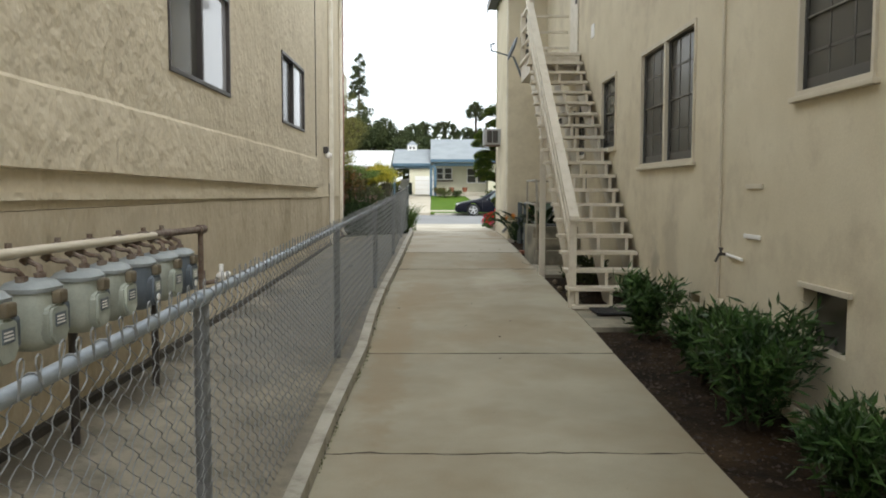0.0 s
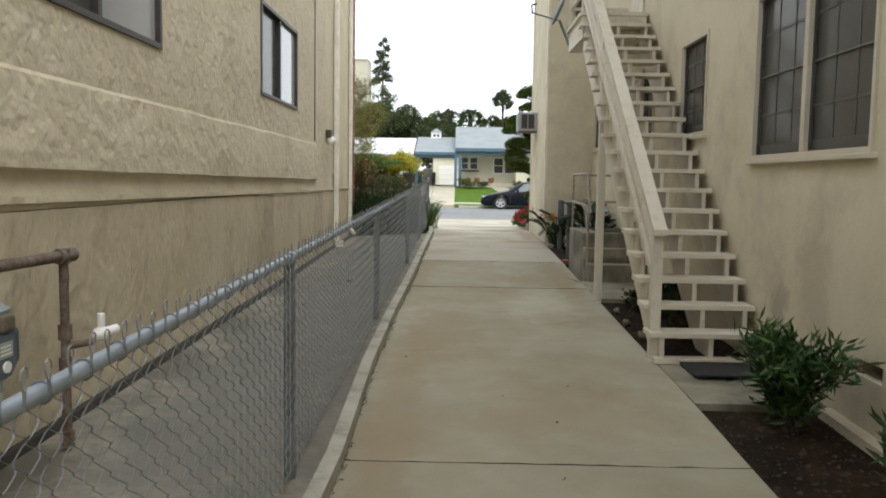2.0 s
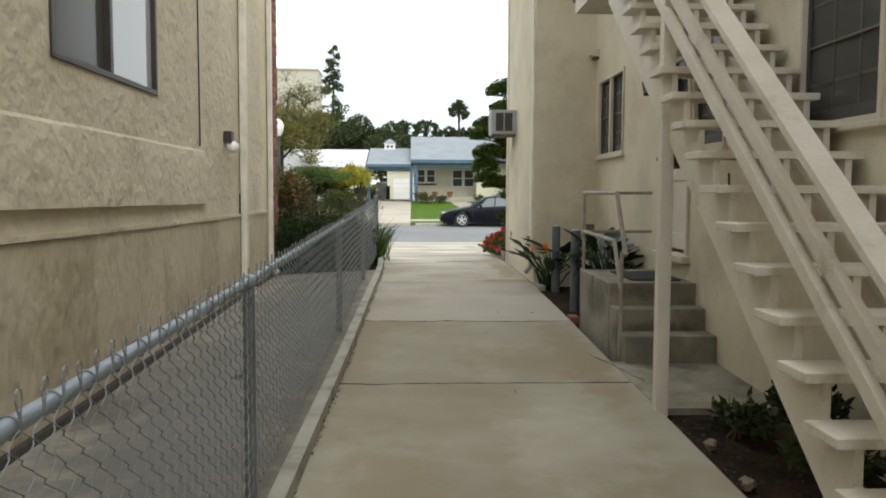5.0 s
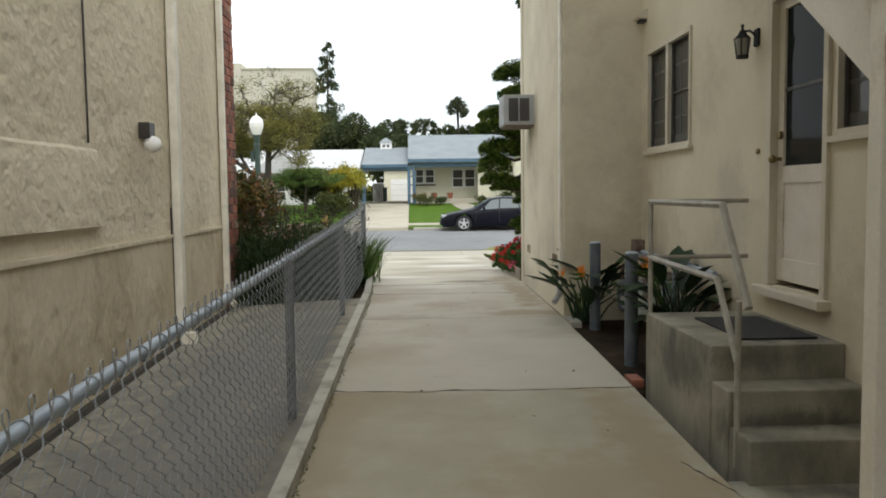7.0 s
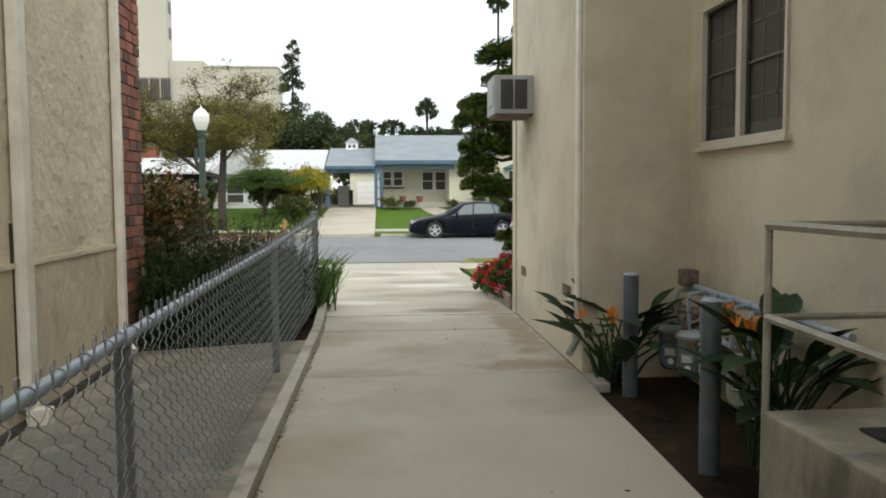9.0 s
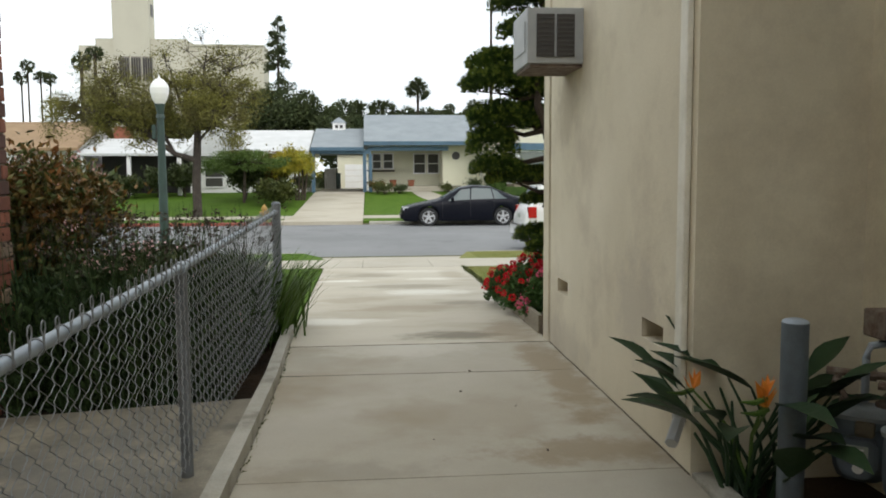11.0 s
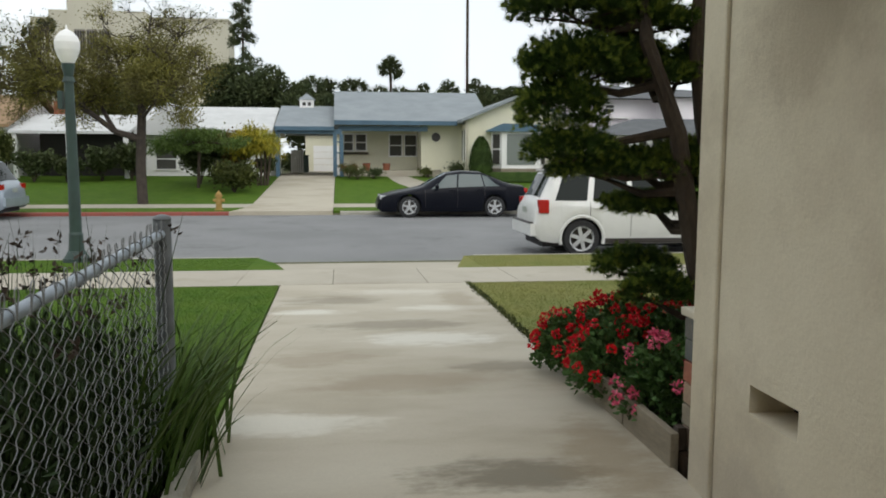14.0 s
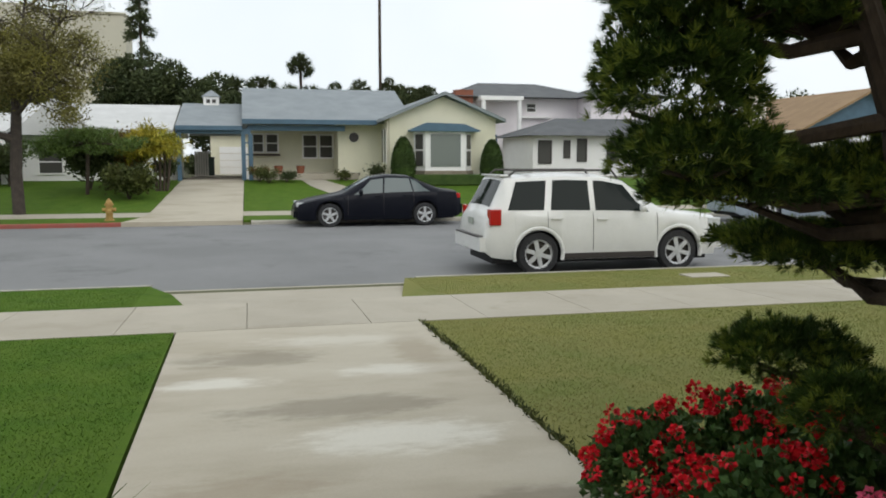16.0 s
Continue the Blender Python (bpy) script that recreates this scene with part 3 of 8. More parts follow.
# black board added so that the vent openings look dark
part("backing", boxed(FX + 0.3, FX + 0.32, 19.72, 22.7, 0.9, 1.6), BLACK, house_r, "black board standing in for the dark behind the crawl vents")
bm = bmesh.new()
prism(bm, [(-14.4, 6.9), (-14.4, 7.02), (23.35, 7.02), (23.35, 6.9)], "x", FX - 0.25, 14)
part("roof", bm, ROOF_DARK, house_r, "flat dark roof with overhanging eave")
part("fascia", boxed(FX - 0.27, FX - 0.25, 19.1, 23.35, 6.82, 7.04), DARK_FRAME, house_r)
part("corner_strip", boxed(FX - 0.035, FX - 0.002, 19.57, 19.67, 0.98, 6.88, bevel=0.01), DOWNPIPE, house_r, "pale painted corner strip")
part("pipe", rodded((RX - 0.02, 7.72, 0.8), (RX - 0.02, 7.75, 6.8), 0.012), TRIM, house_r)


MUNTIN = mat("screened_muntin", (0.095, 0.09, 0.08), 0.7, (0.085, 0.08, 0.07), 5, 80, 0.1, 0)

RAIL_GREY = mat("screened_rail", (0.17, 0.16, 0.135), 0.7, (0.14, 0.13, 0.11), 5, 80, 0.1, 0)


def window_unit(index, x, face, y0, y1, z0, z1, twin, label):
    """A sash window in a wall whose outer face is at x and looks along face (-1 or 1)."""
    o = thing(f"window_{index}", (x, (y0 + y1) / 2, z0), label, "window", kind="structure")
    def slab_at(a, b, ya, yb, za, zb, bev=0.004):
        return boxed(*sorted((x + face * a, x + face * b)), ya, yb, za, zb, bevel=bev)
    bm = bmesh.new()
    for ya, yb, za, zb in ((y0, y0 + 0.034, z0, z1), (y1 - 0.034, y1, z0, z1), (y0 + 0.034, y1 - 0.034, z1 - 0.05, z1), (y0 + 0.034, y1 - 0.034, z0, z0 + 0.04)):
        box(bm, *sorted((x - face * 0.06, x + face * 0.022)), ya, yb, za, zb, bevel=0.004)
    part("window_frame", bm, TRIM, o)
    part("window_sill", slab_at(-0.05, 0.05, y0 - 0.05, y1 + 0.05, z0 - 0.04, z0, 0.008), TRIM, o)
    bays = [(y0 + 0.034, y1 - 0.034)]
    if twin:
        c = (y0 + y1) / 2
        part("mullion", slab_at(-0.06, 0.02, c - 0.036, c + 0.036, z0 + 0.04, z1 - 0.05), TRIM, o)
        bays = [(y0 + 0.034, c - 0.036), (c + 0.036, y1 - 0.034)]
    zm = z0 + (z1 - z0) * 0.5
    for a, b in bays:
        part("pane", slab_at(-0.055, -0.05, a, b, z0 + 0.04, z1 - 0.05, 0), PANE, o)
        bm = bmesh.new()
        for i in (1, 2):
            yy = a + (b - a) * i / 3
            box(bm, *sorted((x - face * 0.049, x - face * 0.046)), yy - 0.012, yy + 0.012, z0 + 0.13, z1 - 0.09)
        for zz in ((zm + z1) / 2, (zm + z0) / 2 + 0.03):
            box(bm, *sorted((x - face * 0.049, x - face * 0.046)), a, b, zz - 0.012, zz + 0.012)
        box(bm, *sorted((x - face * 0.049, x - face * 0.045)), a, b, z0 + 0.04, z0 + 0.13)
        part("muntin", bm, MUNTIN, o)
        part("meeting_rail", slab_at(-0.044, -0.03, a, b, zm - 0.008, zm + 0.008), RAIL_GREY, o, "thin grey screened rail")
        bm = bmesh.new()
        for ya, yb, za, zb in ((a, a + 0.018, z0 + 0.04, z1 - 0.05), (b - 0.018, b, z0 + 0.04, z1 - 0.05), (a + 0.018, b - 0.018, z0 + 0.04, z0 + 0.055), (a + 0.018, b - 0.018, z1 - 0.065, z1 - 0.05)):
            box(bm, *sorted((x - face * 0.042, x - face * 0.02)), ya, yb, za, zb)
        part("screen_frame", bm, SCREEN, o, "dark screen frame")
    return o


for i, (k, a, b, c, d, twin) in enumerate(WINDOWS_R):
    window_unit(i + 1, RX, -1, a, b, c, d, twin, "cream-framed sash window with dark screened panes")
o = thing("window_6", (RX, 5.7, 0.74), "small cream-framed cellar window near the soil", "window", kind="structure")
bm = bmesh.new()
for ya, yb, za, zb in ((5.33, 6.07, 1.15, 1.19),):
    box(bm, RX - 0.03, RX - 0.001, ya, yb, za, zb, bevel=0.004)
part("window_frame", bm, TRIM, o)
part("pane", boxed(RX + 0.1, RX + 0.11, 5.4, 6.02, 0.74, 1.15), PANE, o)

part("foot_gap", sweep(bmesh.new(), [(FX - 0.004 + 0.006 * noise.noise(Vector((y * 4, 1, 0))), y, G(y) + 0.001) for y in np.linspace(19.5, 22.9, 40)], 0.0055, 5), mat("foot_dirt", (0.13, 0.105, 0.07), 0.95, (0.07, 0.055, 0.038), 9, 60, 0.3, 0.4), house_r, "dirty gap at the wall foot")
# door with a long glass light
door = thing("door_1", (RX, 15.770, 1.42), "cream-painted half-glazed wooden entrance door, closed", "door", kind="structure")
bm = bmesh.new()
for ya, yb, za, zb in ((15.330, 15.390, 1.42, 3.52), (16.130, 16.210, 1.42, 3.52), (15.390, 16.130, 3.44, 3.52)):
    box(bm, RX - 0.03, RX + 0.14, ya, yb, za, zb, bevel=0.006)
part("door_frame", bm, TRIM, door)
bm = bmesh.new()
for ya, yb, za, zb in ((15.390, 15.480, 1.46, 3.44), (16.050, 16.130, 1.46, 3.44), (15.480, 16.050, 1.46, 1.62), (15.480, 16.050, 2.16, 2.28), (15.480, 16.050, 3.38, 3.44)):
    box(bm, RX + 0.03, RX + 0.075, ya, yb, za, zb, bevel=0.004)
part("door_leaf", bm, STAIR, door, "cream-painted door leaf")
part("panel", boxed(RX + 0.045, RX + 0.065, 15.480, 16.050, 1.62, 2.16), STAIR, door)
part("pane", boxed(RX + 0.05, RX + 0.06, 15.480, 16.050, 2.28, 3.38), DOOR_GLASS, door, "dark glass light")
part("glazing_bar", boxed(RX + 0.04, RX + 0.049, 15.480, 16.050, 2.805, 2.83), SCREEN, door, "thin dark rail across the glass")
part("threshold", boxed(RX - 0.09, RX + 0.12, 15.290, 16.290, 1.345, 1.41, bevel=0.01), TRIM, door, "worn painted threshold")
bm = bmesh.new()
ball(bm, (RX - 0.035, 16.075, 2.33), 0.03)
rod(bm, (RX + 0.03, 16.075, 2.33), (RX - 0.03, 16.075, 2.33), 0.014)
BRASS = mat("tarnished_brass", (0.3, 0.22, 0.1), 0.35, None, 10, 90, 0.1, 0, metal=0.9)
part("door_handle", bm, BRASS, door, "tarnished brass knob", smooth=True)
part("lock", rodded((RX + 0.03, 16.075, 2.5), (RX + 0.005, 16.075, 2.5), 0.03), BRASS, door, "round brass lock")

DARK_STRIP = mat("dark_strip", (0.05, 0.042, 0.032), 0.95, (0.03, 0.026, 0.02), 8, 50, 0.3, 0.5)

# ---- left-hand house ----
LX = -1.94
LEFT_WIN = ((7.5, 9.65, 2.9, 4.0), (12.88, 15.03, 2.89, 4.0))
house_l = thing("stucco_house", (LX, 8, 0), "two-storey beige rough-trowelled stucco house", "house")
lh = [w for w in LEFT_WIN]
part("upper_wall", wall_x(LX - 0.25, LX, -14, 20.95, 1.725, 6.9, lh), STUCCO_L, house_l)
part("lower_wall", boxed(LX - 0.25, LX + 0.012, -14, 20.95, -0.4, 1.72), STUCCO_LOW, house_l)
bm = bmesh.new()
rows = []
for y in np.linspace(-14, 16.63, 60):
    b, j = 1.99 - 0.0065 * y, 0.012 * noise.noise(Vector((0, y * 3, 1)))
    rows.append([bm.verts.new(q) for q in ((LX - 0.01, y, b), (LX + 0.045 + j, y, b + 0.012 + j), (LX + 0.04, y, b + 0.2), (LX + 0.026, y, 2.36), (LX + 0.016, y, 2.46 + j), (LX - 0.01, y, 2.5 + 2 * j))])
for q, w in zip(rows, rows[1:]):
    for k in range(6):
        bm.faces.new((q[k], q[(k + 1) % 6], w[(k + 1) % 6], w[k]))
bm.faces.new(rows[0])
bm.faces.new(rows[-1][::-1])
part("stucco_band", bm, STUCCO_L, house_l, "thick proud band of rough stucco")
part("ledge", prism(bmesh.new(), [(-14, 1.93), (4.6, 1.83), (10, 1.785), (16.2, 1.735), (20.9, 1.735), (20.9, 1.7), (16.2, 1.7), (10, 1.745), (4.6, 1.785), (-14, 1.87)], "x", LX + 0.002, LX + 0.03), STUCCO_L, house_l)
# uneven dark line where wall and yard concrete meet
part("base_gap", sweep(bmesh.new(), [(LX + 0.03, y, YZ(y) + 0.005 + 0.012 * noise.noise(Vector((y, 0, 0)))) for y in np.linspace(-14, 20.9, 50)], 0.042, 6), DARK_STRIP, house_l, "dark line along the wall foot")
part("wall", boxed(-14, LX - 0.25, 20.75, 20.95, -0.4, 6.9), STUCCO_L, house_l)
# same for this house: a near-black board stands in for unlit rooms
part("interior", boxed(LX - 0.7, LX - 0.6, -14, 20.7, -0.4, 6.9), mat("dark_interior", (0.03, 0.03, 0.03), 0.9), house_l, "near-black board standing in for the unlit interior")
part("roof", boxed(-14, LX + 0.3, -14, 21.3, 6.9, 7.05), ROOF_DARK, house_l)
for i, (y0, y1, z0, z1) in enumerate(LEFT_WIN):
    o = thing(f"window_{7 + i}", (LX, (y0 + y1) / 2, z0), "bronze aluminium sliding window with a pale half", "window", kind="structure")
    c = (y0 + y1) / 2
    bm = bmesh.new()
    for ya, yb, za, zb in ((y0, y0 + 0.045, z0, z1), (y1 - 0.045, y1, z0, z1), (y0 + 0.045, y1 - 0.045, z1 - 0.045, z1), (y0 + 0.045, y1 - 0.045, z0, z0 + 0.045)):
        box(bm, LX - 0.08, LX + 0.018, ya, yb, za, zb, bevel=0.004)
    part("window_frame", bm, DARK_FRAME, o)
    part("pane", boxed(LX - 0.06, LX - 0.05, y0 + 0.045, c, z0 + 0.045, z1 - 0.045), PANE, o, "dark screened pane")
    part("pane", boxed(LX - 0.035, LX - 0.025, c, y1 - 0.045, z0 + 0.045, z1 - 0.045), PANE_LIGHT, o, "pale pane with the sky's reflection in its colour")
    part("sash_stile", boxed(LX - 0.05, LX + 0.005, c - 0.03, c + 0.03, z0 + 0.045, z1 - 0.045, bevel=0.004), DARK_FRAME, o)
part("cable", rodded((LX + 0.012, 16.47, 2.52), (LX + 0.012, 16.45, 6.85), 0.008, n=6), DARK_FRAME, house_l)
bm = bmesh.new()
box(bm, LX + 0.014, LX + 0.1, 18.48, 18.6, 0.74, 6.85, bevel=0.012)
box(bm, LX + 0.05, LX + 0.2, 18.485, 18.595, 0.62, 0.74, bevel=0.012)
part("downspout", bm, DOWNPIPE, house_l, "pale painted square downspout")
# the shadow on both sides of the downspout, painted as dark strips
for y0, y1 in ((18.46, 18.478), (18.602, 18.62)):
    part("pipe_shadow_gap", boxed(LX + 0.001, LX + 0.016, y0, y1, 0.72, 2.0), DARK_STRIP, house_l, "dark strip painted as the downspout's shadow")
bm = bmesh.new()
box(bm, LX + 0.014, LX + 0.085, 20.55, 20.64, 0.86, 6.85, bevel=0.012)
sweep(bm, [(LX + 0.05, 20.595, 0.92), (LX + 0.08, 20.57, 0.82), (LX + 0.16, 20.5, 0.74)], 0.042, 8)
part("downspout", bm, DOWNPIPE, house_l, "pale painted square downspout with an elbow foot")
lamp = thing("wall_lamp", (LX, 17.69, 2.6), "dark wall lamp with a white globe", "lamp")
part("back_box", boxed(LX, LX + 0.1, 17.61, 17.77, 2.63, 2.77, bevel=0.01), DARK_FRAME, lamp)
part("globe", ball(bmesh.new(), (LX + 0.1, 17.69, 2.58), 0.075, u=18, v=12), WHITE, lamp, "white glass globe", smooth="all")

# ---- chain-link fence ----
RAIL = ((-14, 1.2), (3.3, 1.432), (7.37, 1.515), (11.45, 1.6), (15.69, 1.7), (19.6, 1.765), (23.43, 1.88))
POSTS = (-8.9, -4.8, -0.75, 3.3, 7.37, 11.45, 15.69, 19.6, 23.43)
FENCE_LINE = ((-14, -0.56), (3.3, -0.49), (7.4, -0.455), (11.45, -0.41), (15.7, -0.36), (19.6, -0.36), (23.43, -0.335))


def fence_x(y):
    return along(FENCE_LINE, y)


TIE = finish("tie", sweep(bmesh.new(), [(0.0255 * math.cos(t), 0.006 * math.sin(t * 0.5), 0.0255 * math.sin(t)) for t in np.linspace(0, math.tau, 11)], 0.003, 4), WIRE, Vector((0, 0, 0)))


def rail_ties(y0, y1):
    """Wire rings wound round the top rail at even steps."""
    for y in np.arange(y0 + 0.1, y1 - 0.05, 0.19):
        ob = new("tie", TIE)
        ob.parent = fence
        ob.location = Vector((fence_x(y), y, along(RAIL, y))) - ORIGIN[fence]


fence = thing("chain_link_fence", (-0.4, 8, 0.4), "galvanised chain-link fence with a top rail", "fence")
for i, y in enumerate(POSTS):
    end = i == len(POSTS) - 1
    top = along(RAIL, y) + (0.07 if end else -0.02)
    bm = rodded((fence_x(y), y, G(y) - 0.05), (fence_x(y), y, top), 0.042 if end else 0.03, n=14)
    if end:
        ball(bm, (fence_x(y), y, top), 0.045, sz=0.5)
    part("post", bm, POST_STEEL, fence, smooth=True)
    if not end:
        part("post_cap", rodded((fence_x(y), y - 0.035, along(RAIL, y)), (fence_x(y), y + 0.035, along(RAIL, y)), 0.031, n=14), GALV, fence, smooth=True)
for y0, y1 in zip(POSTS, POSTS[1:]):
    part("top_rail", sweep(bmesh.new(), [(fence_x(y), y, along(RAIL, y)) for y in np.linspace(y0, y1, 5)], 0.022, 10), GALV, fence, smooth=True)
    if y1 < 0.5:
        continue
    rail_ties(y0, y1)
    # diamonds: each wire is a flattened spiral that hooks into its neighbours
    a, h, r = 0.0475, 0.036, 0.002
    V, F = [], []
    count = int((y1 - y0) / a)
    rng = np.random.default_rng(int(y0 * 10) + 99)

    def strand(pts, rad):
        b0 = len(V)
        for q in pts:
            V.extend([(q[0] + rad, q[1], q[2]), (q[0] - rad * 0.6, q[1] - rad, q[2]), (q[0] - rad * 0.6, q[1] + rad, q[2])])
        for s in range(len(pts) - 1):
            for c in range(3):
                F.append((b0 + 3 * s + c, b0 + 3 * s + (c + 1) % 3, b0 + 3 * s + 3 + (c + 1) % 3, b0 + 3 * s + 3 + c))

    for k in range(count):
        yc = y0 + k * a
        ztop, zbot = along(RAIL, yc) + 0.002, G(yc) + 0.1
        n = int((ztop - zbot) / h)
        j = np.arange(n + 1)
        yy = yc + a * ((j + k) % 2) + rng.normal(0, 0.002, n + 1)
        zz = ztop - j * h + rng.normal(0, 0.0012, n + 1)
        xm = fence_x(yc) + 0.027 + 0.006 * math.sin(yc * 2.1)
        pts = []
        for i in range(n):
            side = 0.0055 if i % 2 else -0.0055
            pts.append((xm, yy[i], zz[i]))
            for u in (0.2, 0.8):
                pts.append((xm + side, yy[i] + (yy[i + 1] - yy[i]) * u, zz[i] + (zz[i + 1] - zz[i]) * (u + (0.06 if u < 0.5 else -0.06))))
        pts.append((xm, yy[n], zz[n]))
        strand(pts, r)
        if k % 2:
            lean, up = rng.normal(0.004, 0.008), rng.uniform(0.9, 1.15)
            q = pts[0]
            strand([(q[0], q[1] + dy + lean * dz / 0.06, q[2] + dz * up) for dy, dz in ((0.0, -0.01), (-0.004, 0.026), (-0.015, 0.052), (-0.012, 0.068), (0.0, 0.074), (0.012, 0.067), (0.014, 0.05), (0.004, 0.028), (0.002, 0.004))], r * 1.15)
    raw("wire_mesh", V, F, WIRE, fence, "woven diamond wire mesh", kind="stuff")

# ---- wooden outside stair ----
stair = thing("outside_stair", (2.6, 10.3, 0.4), "cream-painted open wooden stair along the house wall", "stair")
N_STEP, RUN, RISE, Y0, Z0 = 18, 0.2695, 0.2042, 10.1, 0.648
for k in range(N_STEP):
    y, z = Y0 + RUN * k, Z0 + RISE * k
    part("tread", boxed(2.07, 3.05, y, y + 0.28, z - 0.045, z, bevel=0.006), STAIR, stair)
saw = []
for k in range(N_STEP):
    y, z = Y0 + RUN * k + 0.03, Z0 + RISE * k - 0.046
    saw += [(y, z - RISE + 0.046 if k else 0.43), (y, z)]
saw += [(Y0 + RUN * N_STEP + 0.03, Z0 + RISE * (N_STEP - 1) - 0.046), (Y0 + RUN * N_STEP + 0.03, Z0 + RISE * (N_STEP - 1) - 0.36), (Y0 + 0.42, 0.44)]
for x in (2.18, 2.6, 2.975):
    part("stringer", prism(bmesh.new(), saw, "x", x - 0.02, x + 0.02), STAIR, stair)
part("base_board", boxed(2.11, 3.05, 10.08, 10.22, 0.385, 0.43, bevel=0.004), STAIR, stair)
part("newel_post", boxed(2.09, 2.18, 10.2, 10.29, 0.37, 1.5, bevel=0.006), STAIR, stair)
part("support_post", boxed(2.11, 2.2, 13.14, 13.23, 0.44, 3.7, bevel=0.006), STAIR, stair)


def slope_board(x0, x1, ya, za, yb, zb, thick):
    return prism(bmesh.new(), [(ya, za), (yb, zb), (yb, zb - thick), (ya, za - thick)], "x", x0, x1)


SL = 0.757
part("handrail", slope_board(2.07, 2.19, 10.12, 1.53, 15.2, 1.53 + SL * 5.08, 0.05), STAIR, stair)
for off in (0.24, 0.44):
    part("mid_rail", slope_board(2.105, 2.15, 10.3, 1.6 - off, 15.2, 1.6 + SL * 4.9 - off, 0.09), STAIR, stair)
LZ = Z0 + RISE * 18
part("landing", boxed(2.1, 3.06, Y0 + RUN * 18, 16.45, LZ - 0.05, LZ, bevel=0.006), STAIR, stair, "wooden landing deck")
part("rim_joist", boxed(2.14, 3.04, 14.97, 16.4, LZ - 0.36, LZ - 0.052), STAIR, stair)
for y in (15.02, 16.4):
    part("landing_post", boxed(2.13, 2.22, y - 0.045, y + 0.045, LZ - 0.15, LZ + 1.0, bevel=0.006), STAIR, stair)
for z in (0.35, 0.65, 0.96):
    part("landing_rail", boxed(2.15, 2.2, 15.07, 16.35, LZ + z - 0.045, LZ + z, bevel=0.004), STAIR, stair)
    part("landing_rail", boxed(2.22, 3.06, 16.37, 16.42, LZ + z - 0.045, LZ + z, bevel=0.004), STAIR, stair)

# ---- concrete porch ----
porch = thing("porch_steps", (2.7, 15.6, 0.5), "stained grey concrete porch with three steps", "steps")
part("landing", boxed(2.245, RX - 0.002, 15.1, 16.45, 0.3, 1.18, bevel=0.012), PORCH, porch)
part("step", boxed(2.25, RX - 0.002, 14.83, 15.096, 0.3, 0.97, bevel=0.012), PORCH, porch)
part("step", boxed(2.255, RX - 0.002, 14.53, 14.826, 0.3, 0.77, bevel=0.012), PORCH, porch)

# ---- foliage helpers ----
def unit(v):
    return v / np.maximum(np.linalg.norm(v, axis=-1, keepdims=True), 1e-9)


def leaf_cloud(P, D, L, W, rng, fold=0.0):
    """Leaves as four-cornered blades from base points P along directions D."""
    n = len(P)
    L, W = np.broadcast_to(L, n)[:, None], np.broadcast_to(W, n)[:, None]
    S = unit(np.cross(D, rng.normal(size=(n, 3)))) * W * 0.5
    U = unit(np.cross(S, D)) * W * fold
    V = np.stack([P, P + D * L * 0.45 + S + U, P + D * L, P + D * L * 0.45 - S + U], 1).reshape(-1, 3)
    F = np.arange(4 * n).reshape(-1, 4)
    return V, F


def bent_blades(P, D, L, W, rng, droop=0.6, k=5):
    """Long strap leaves that arch over; each is a tapered ribbon."""
    V, F = [], []
    for i in range(len(P)):
        p, d = np.array(P[i], float), np.array(D[i], float)
        side = unit(np.cross(d, [0, 0, 1.0]) + rng.normal(0, 0.2, 3))
        b0 = len(V)
        for j in range(k + 1):
            w = W[i] * (1 - (j / k) ** 2) * 0.5 + 0.001
            V += [p + side * w, p - side * w]
            p = p + d * L[i] / k
            d = unit(d + np.array([0, 0, -droop / k * (0.6 + j * 0.5)]))
        for j in range(k):
            F.append((b0 + 2 * j, b0 + 2 * j + 1, b0 + 2 * j + 3, b0 + 2 * j + 2))
    return V, F


def sphere_dirs(n, rng):
    return unit(rng.normal(size=(n, 3)))


def shrub(name, base, height, radius, material, n, leaf, seed, label, category="shrub", group="", stems=8, flat=1.0, bark=BARK, low=0.28):
    """Stems that fan out from the base, with leaves thick on their upper parts."""
    rng = np.random.default_rng(seed)
    o = thing(name, base, label, category, group)
    base = np.array(base, float)
    bm = bmesh.new()
    P, D = [], []
    for s in range(stems):
        a = rng.uniform(0, math.tau)
        reach = radius * rng.uniform(0.25, 0.95)
        tip = base + np.array([math.cos(a) * reach, math.sin(a) * reach * flat, height * rng.uniform(0.7, 1.0)])
        mid = base * 0.45 + tip * 0.55 + np.array([math.cos(a), math.sin(a), 0]) * -0.12 * reach + np.array([0, 0, 0.05])
        pts = [tuple(base + rng.normal(0, 0.02, 3) * [1, 1, 0]), tuple(mid), tuple(tip)]
        sweep(bm, pts, [0.012, 0.009, 0.004], 5)
        m = n // stems
        t = rng.uniform(low, 1.0, m) ** 0.6
        q = np.where(t[:, None] < 0.55, base + (mid - base) * (t[:, None] / 0.55), mid + (tip - mid) * ((t[:, None] - 0.55) / 0.45))
        q = q + rng.normal(0, radius * 0.17, (m, 3)) * [1, 1, 0.8]
        ax = unit(tip - mid)
        P.append(q)
        D.append(unit(ax * 0.8 + sphere_dirs(m, rng) * 0.9))
    part("stem_mass", bm, bark, o)
    P, D = np.concatenate(P), np.concatenate(D)
    P[:, 2] = np.maximum(P[:, 2], base[2] + 0.06)
    V, F = leaf_cloud(P, D, rng.uniform(0.7, 1.2, len(P)) * leaf[0], leaf[1], rng, 0.15)
    raw("leaves", V, F, material, o)
    return o


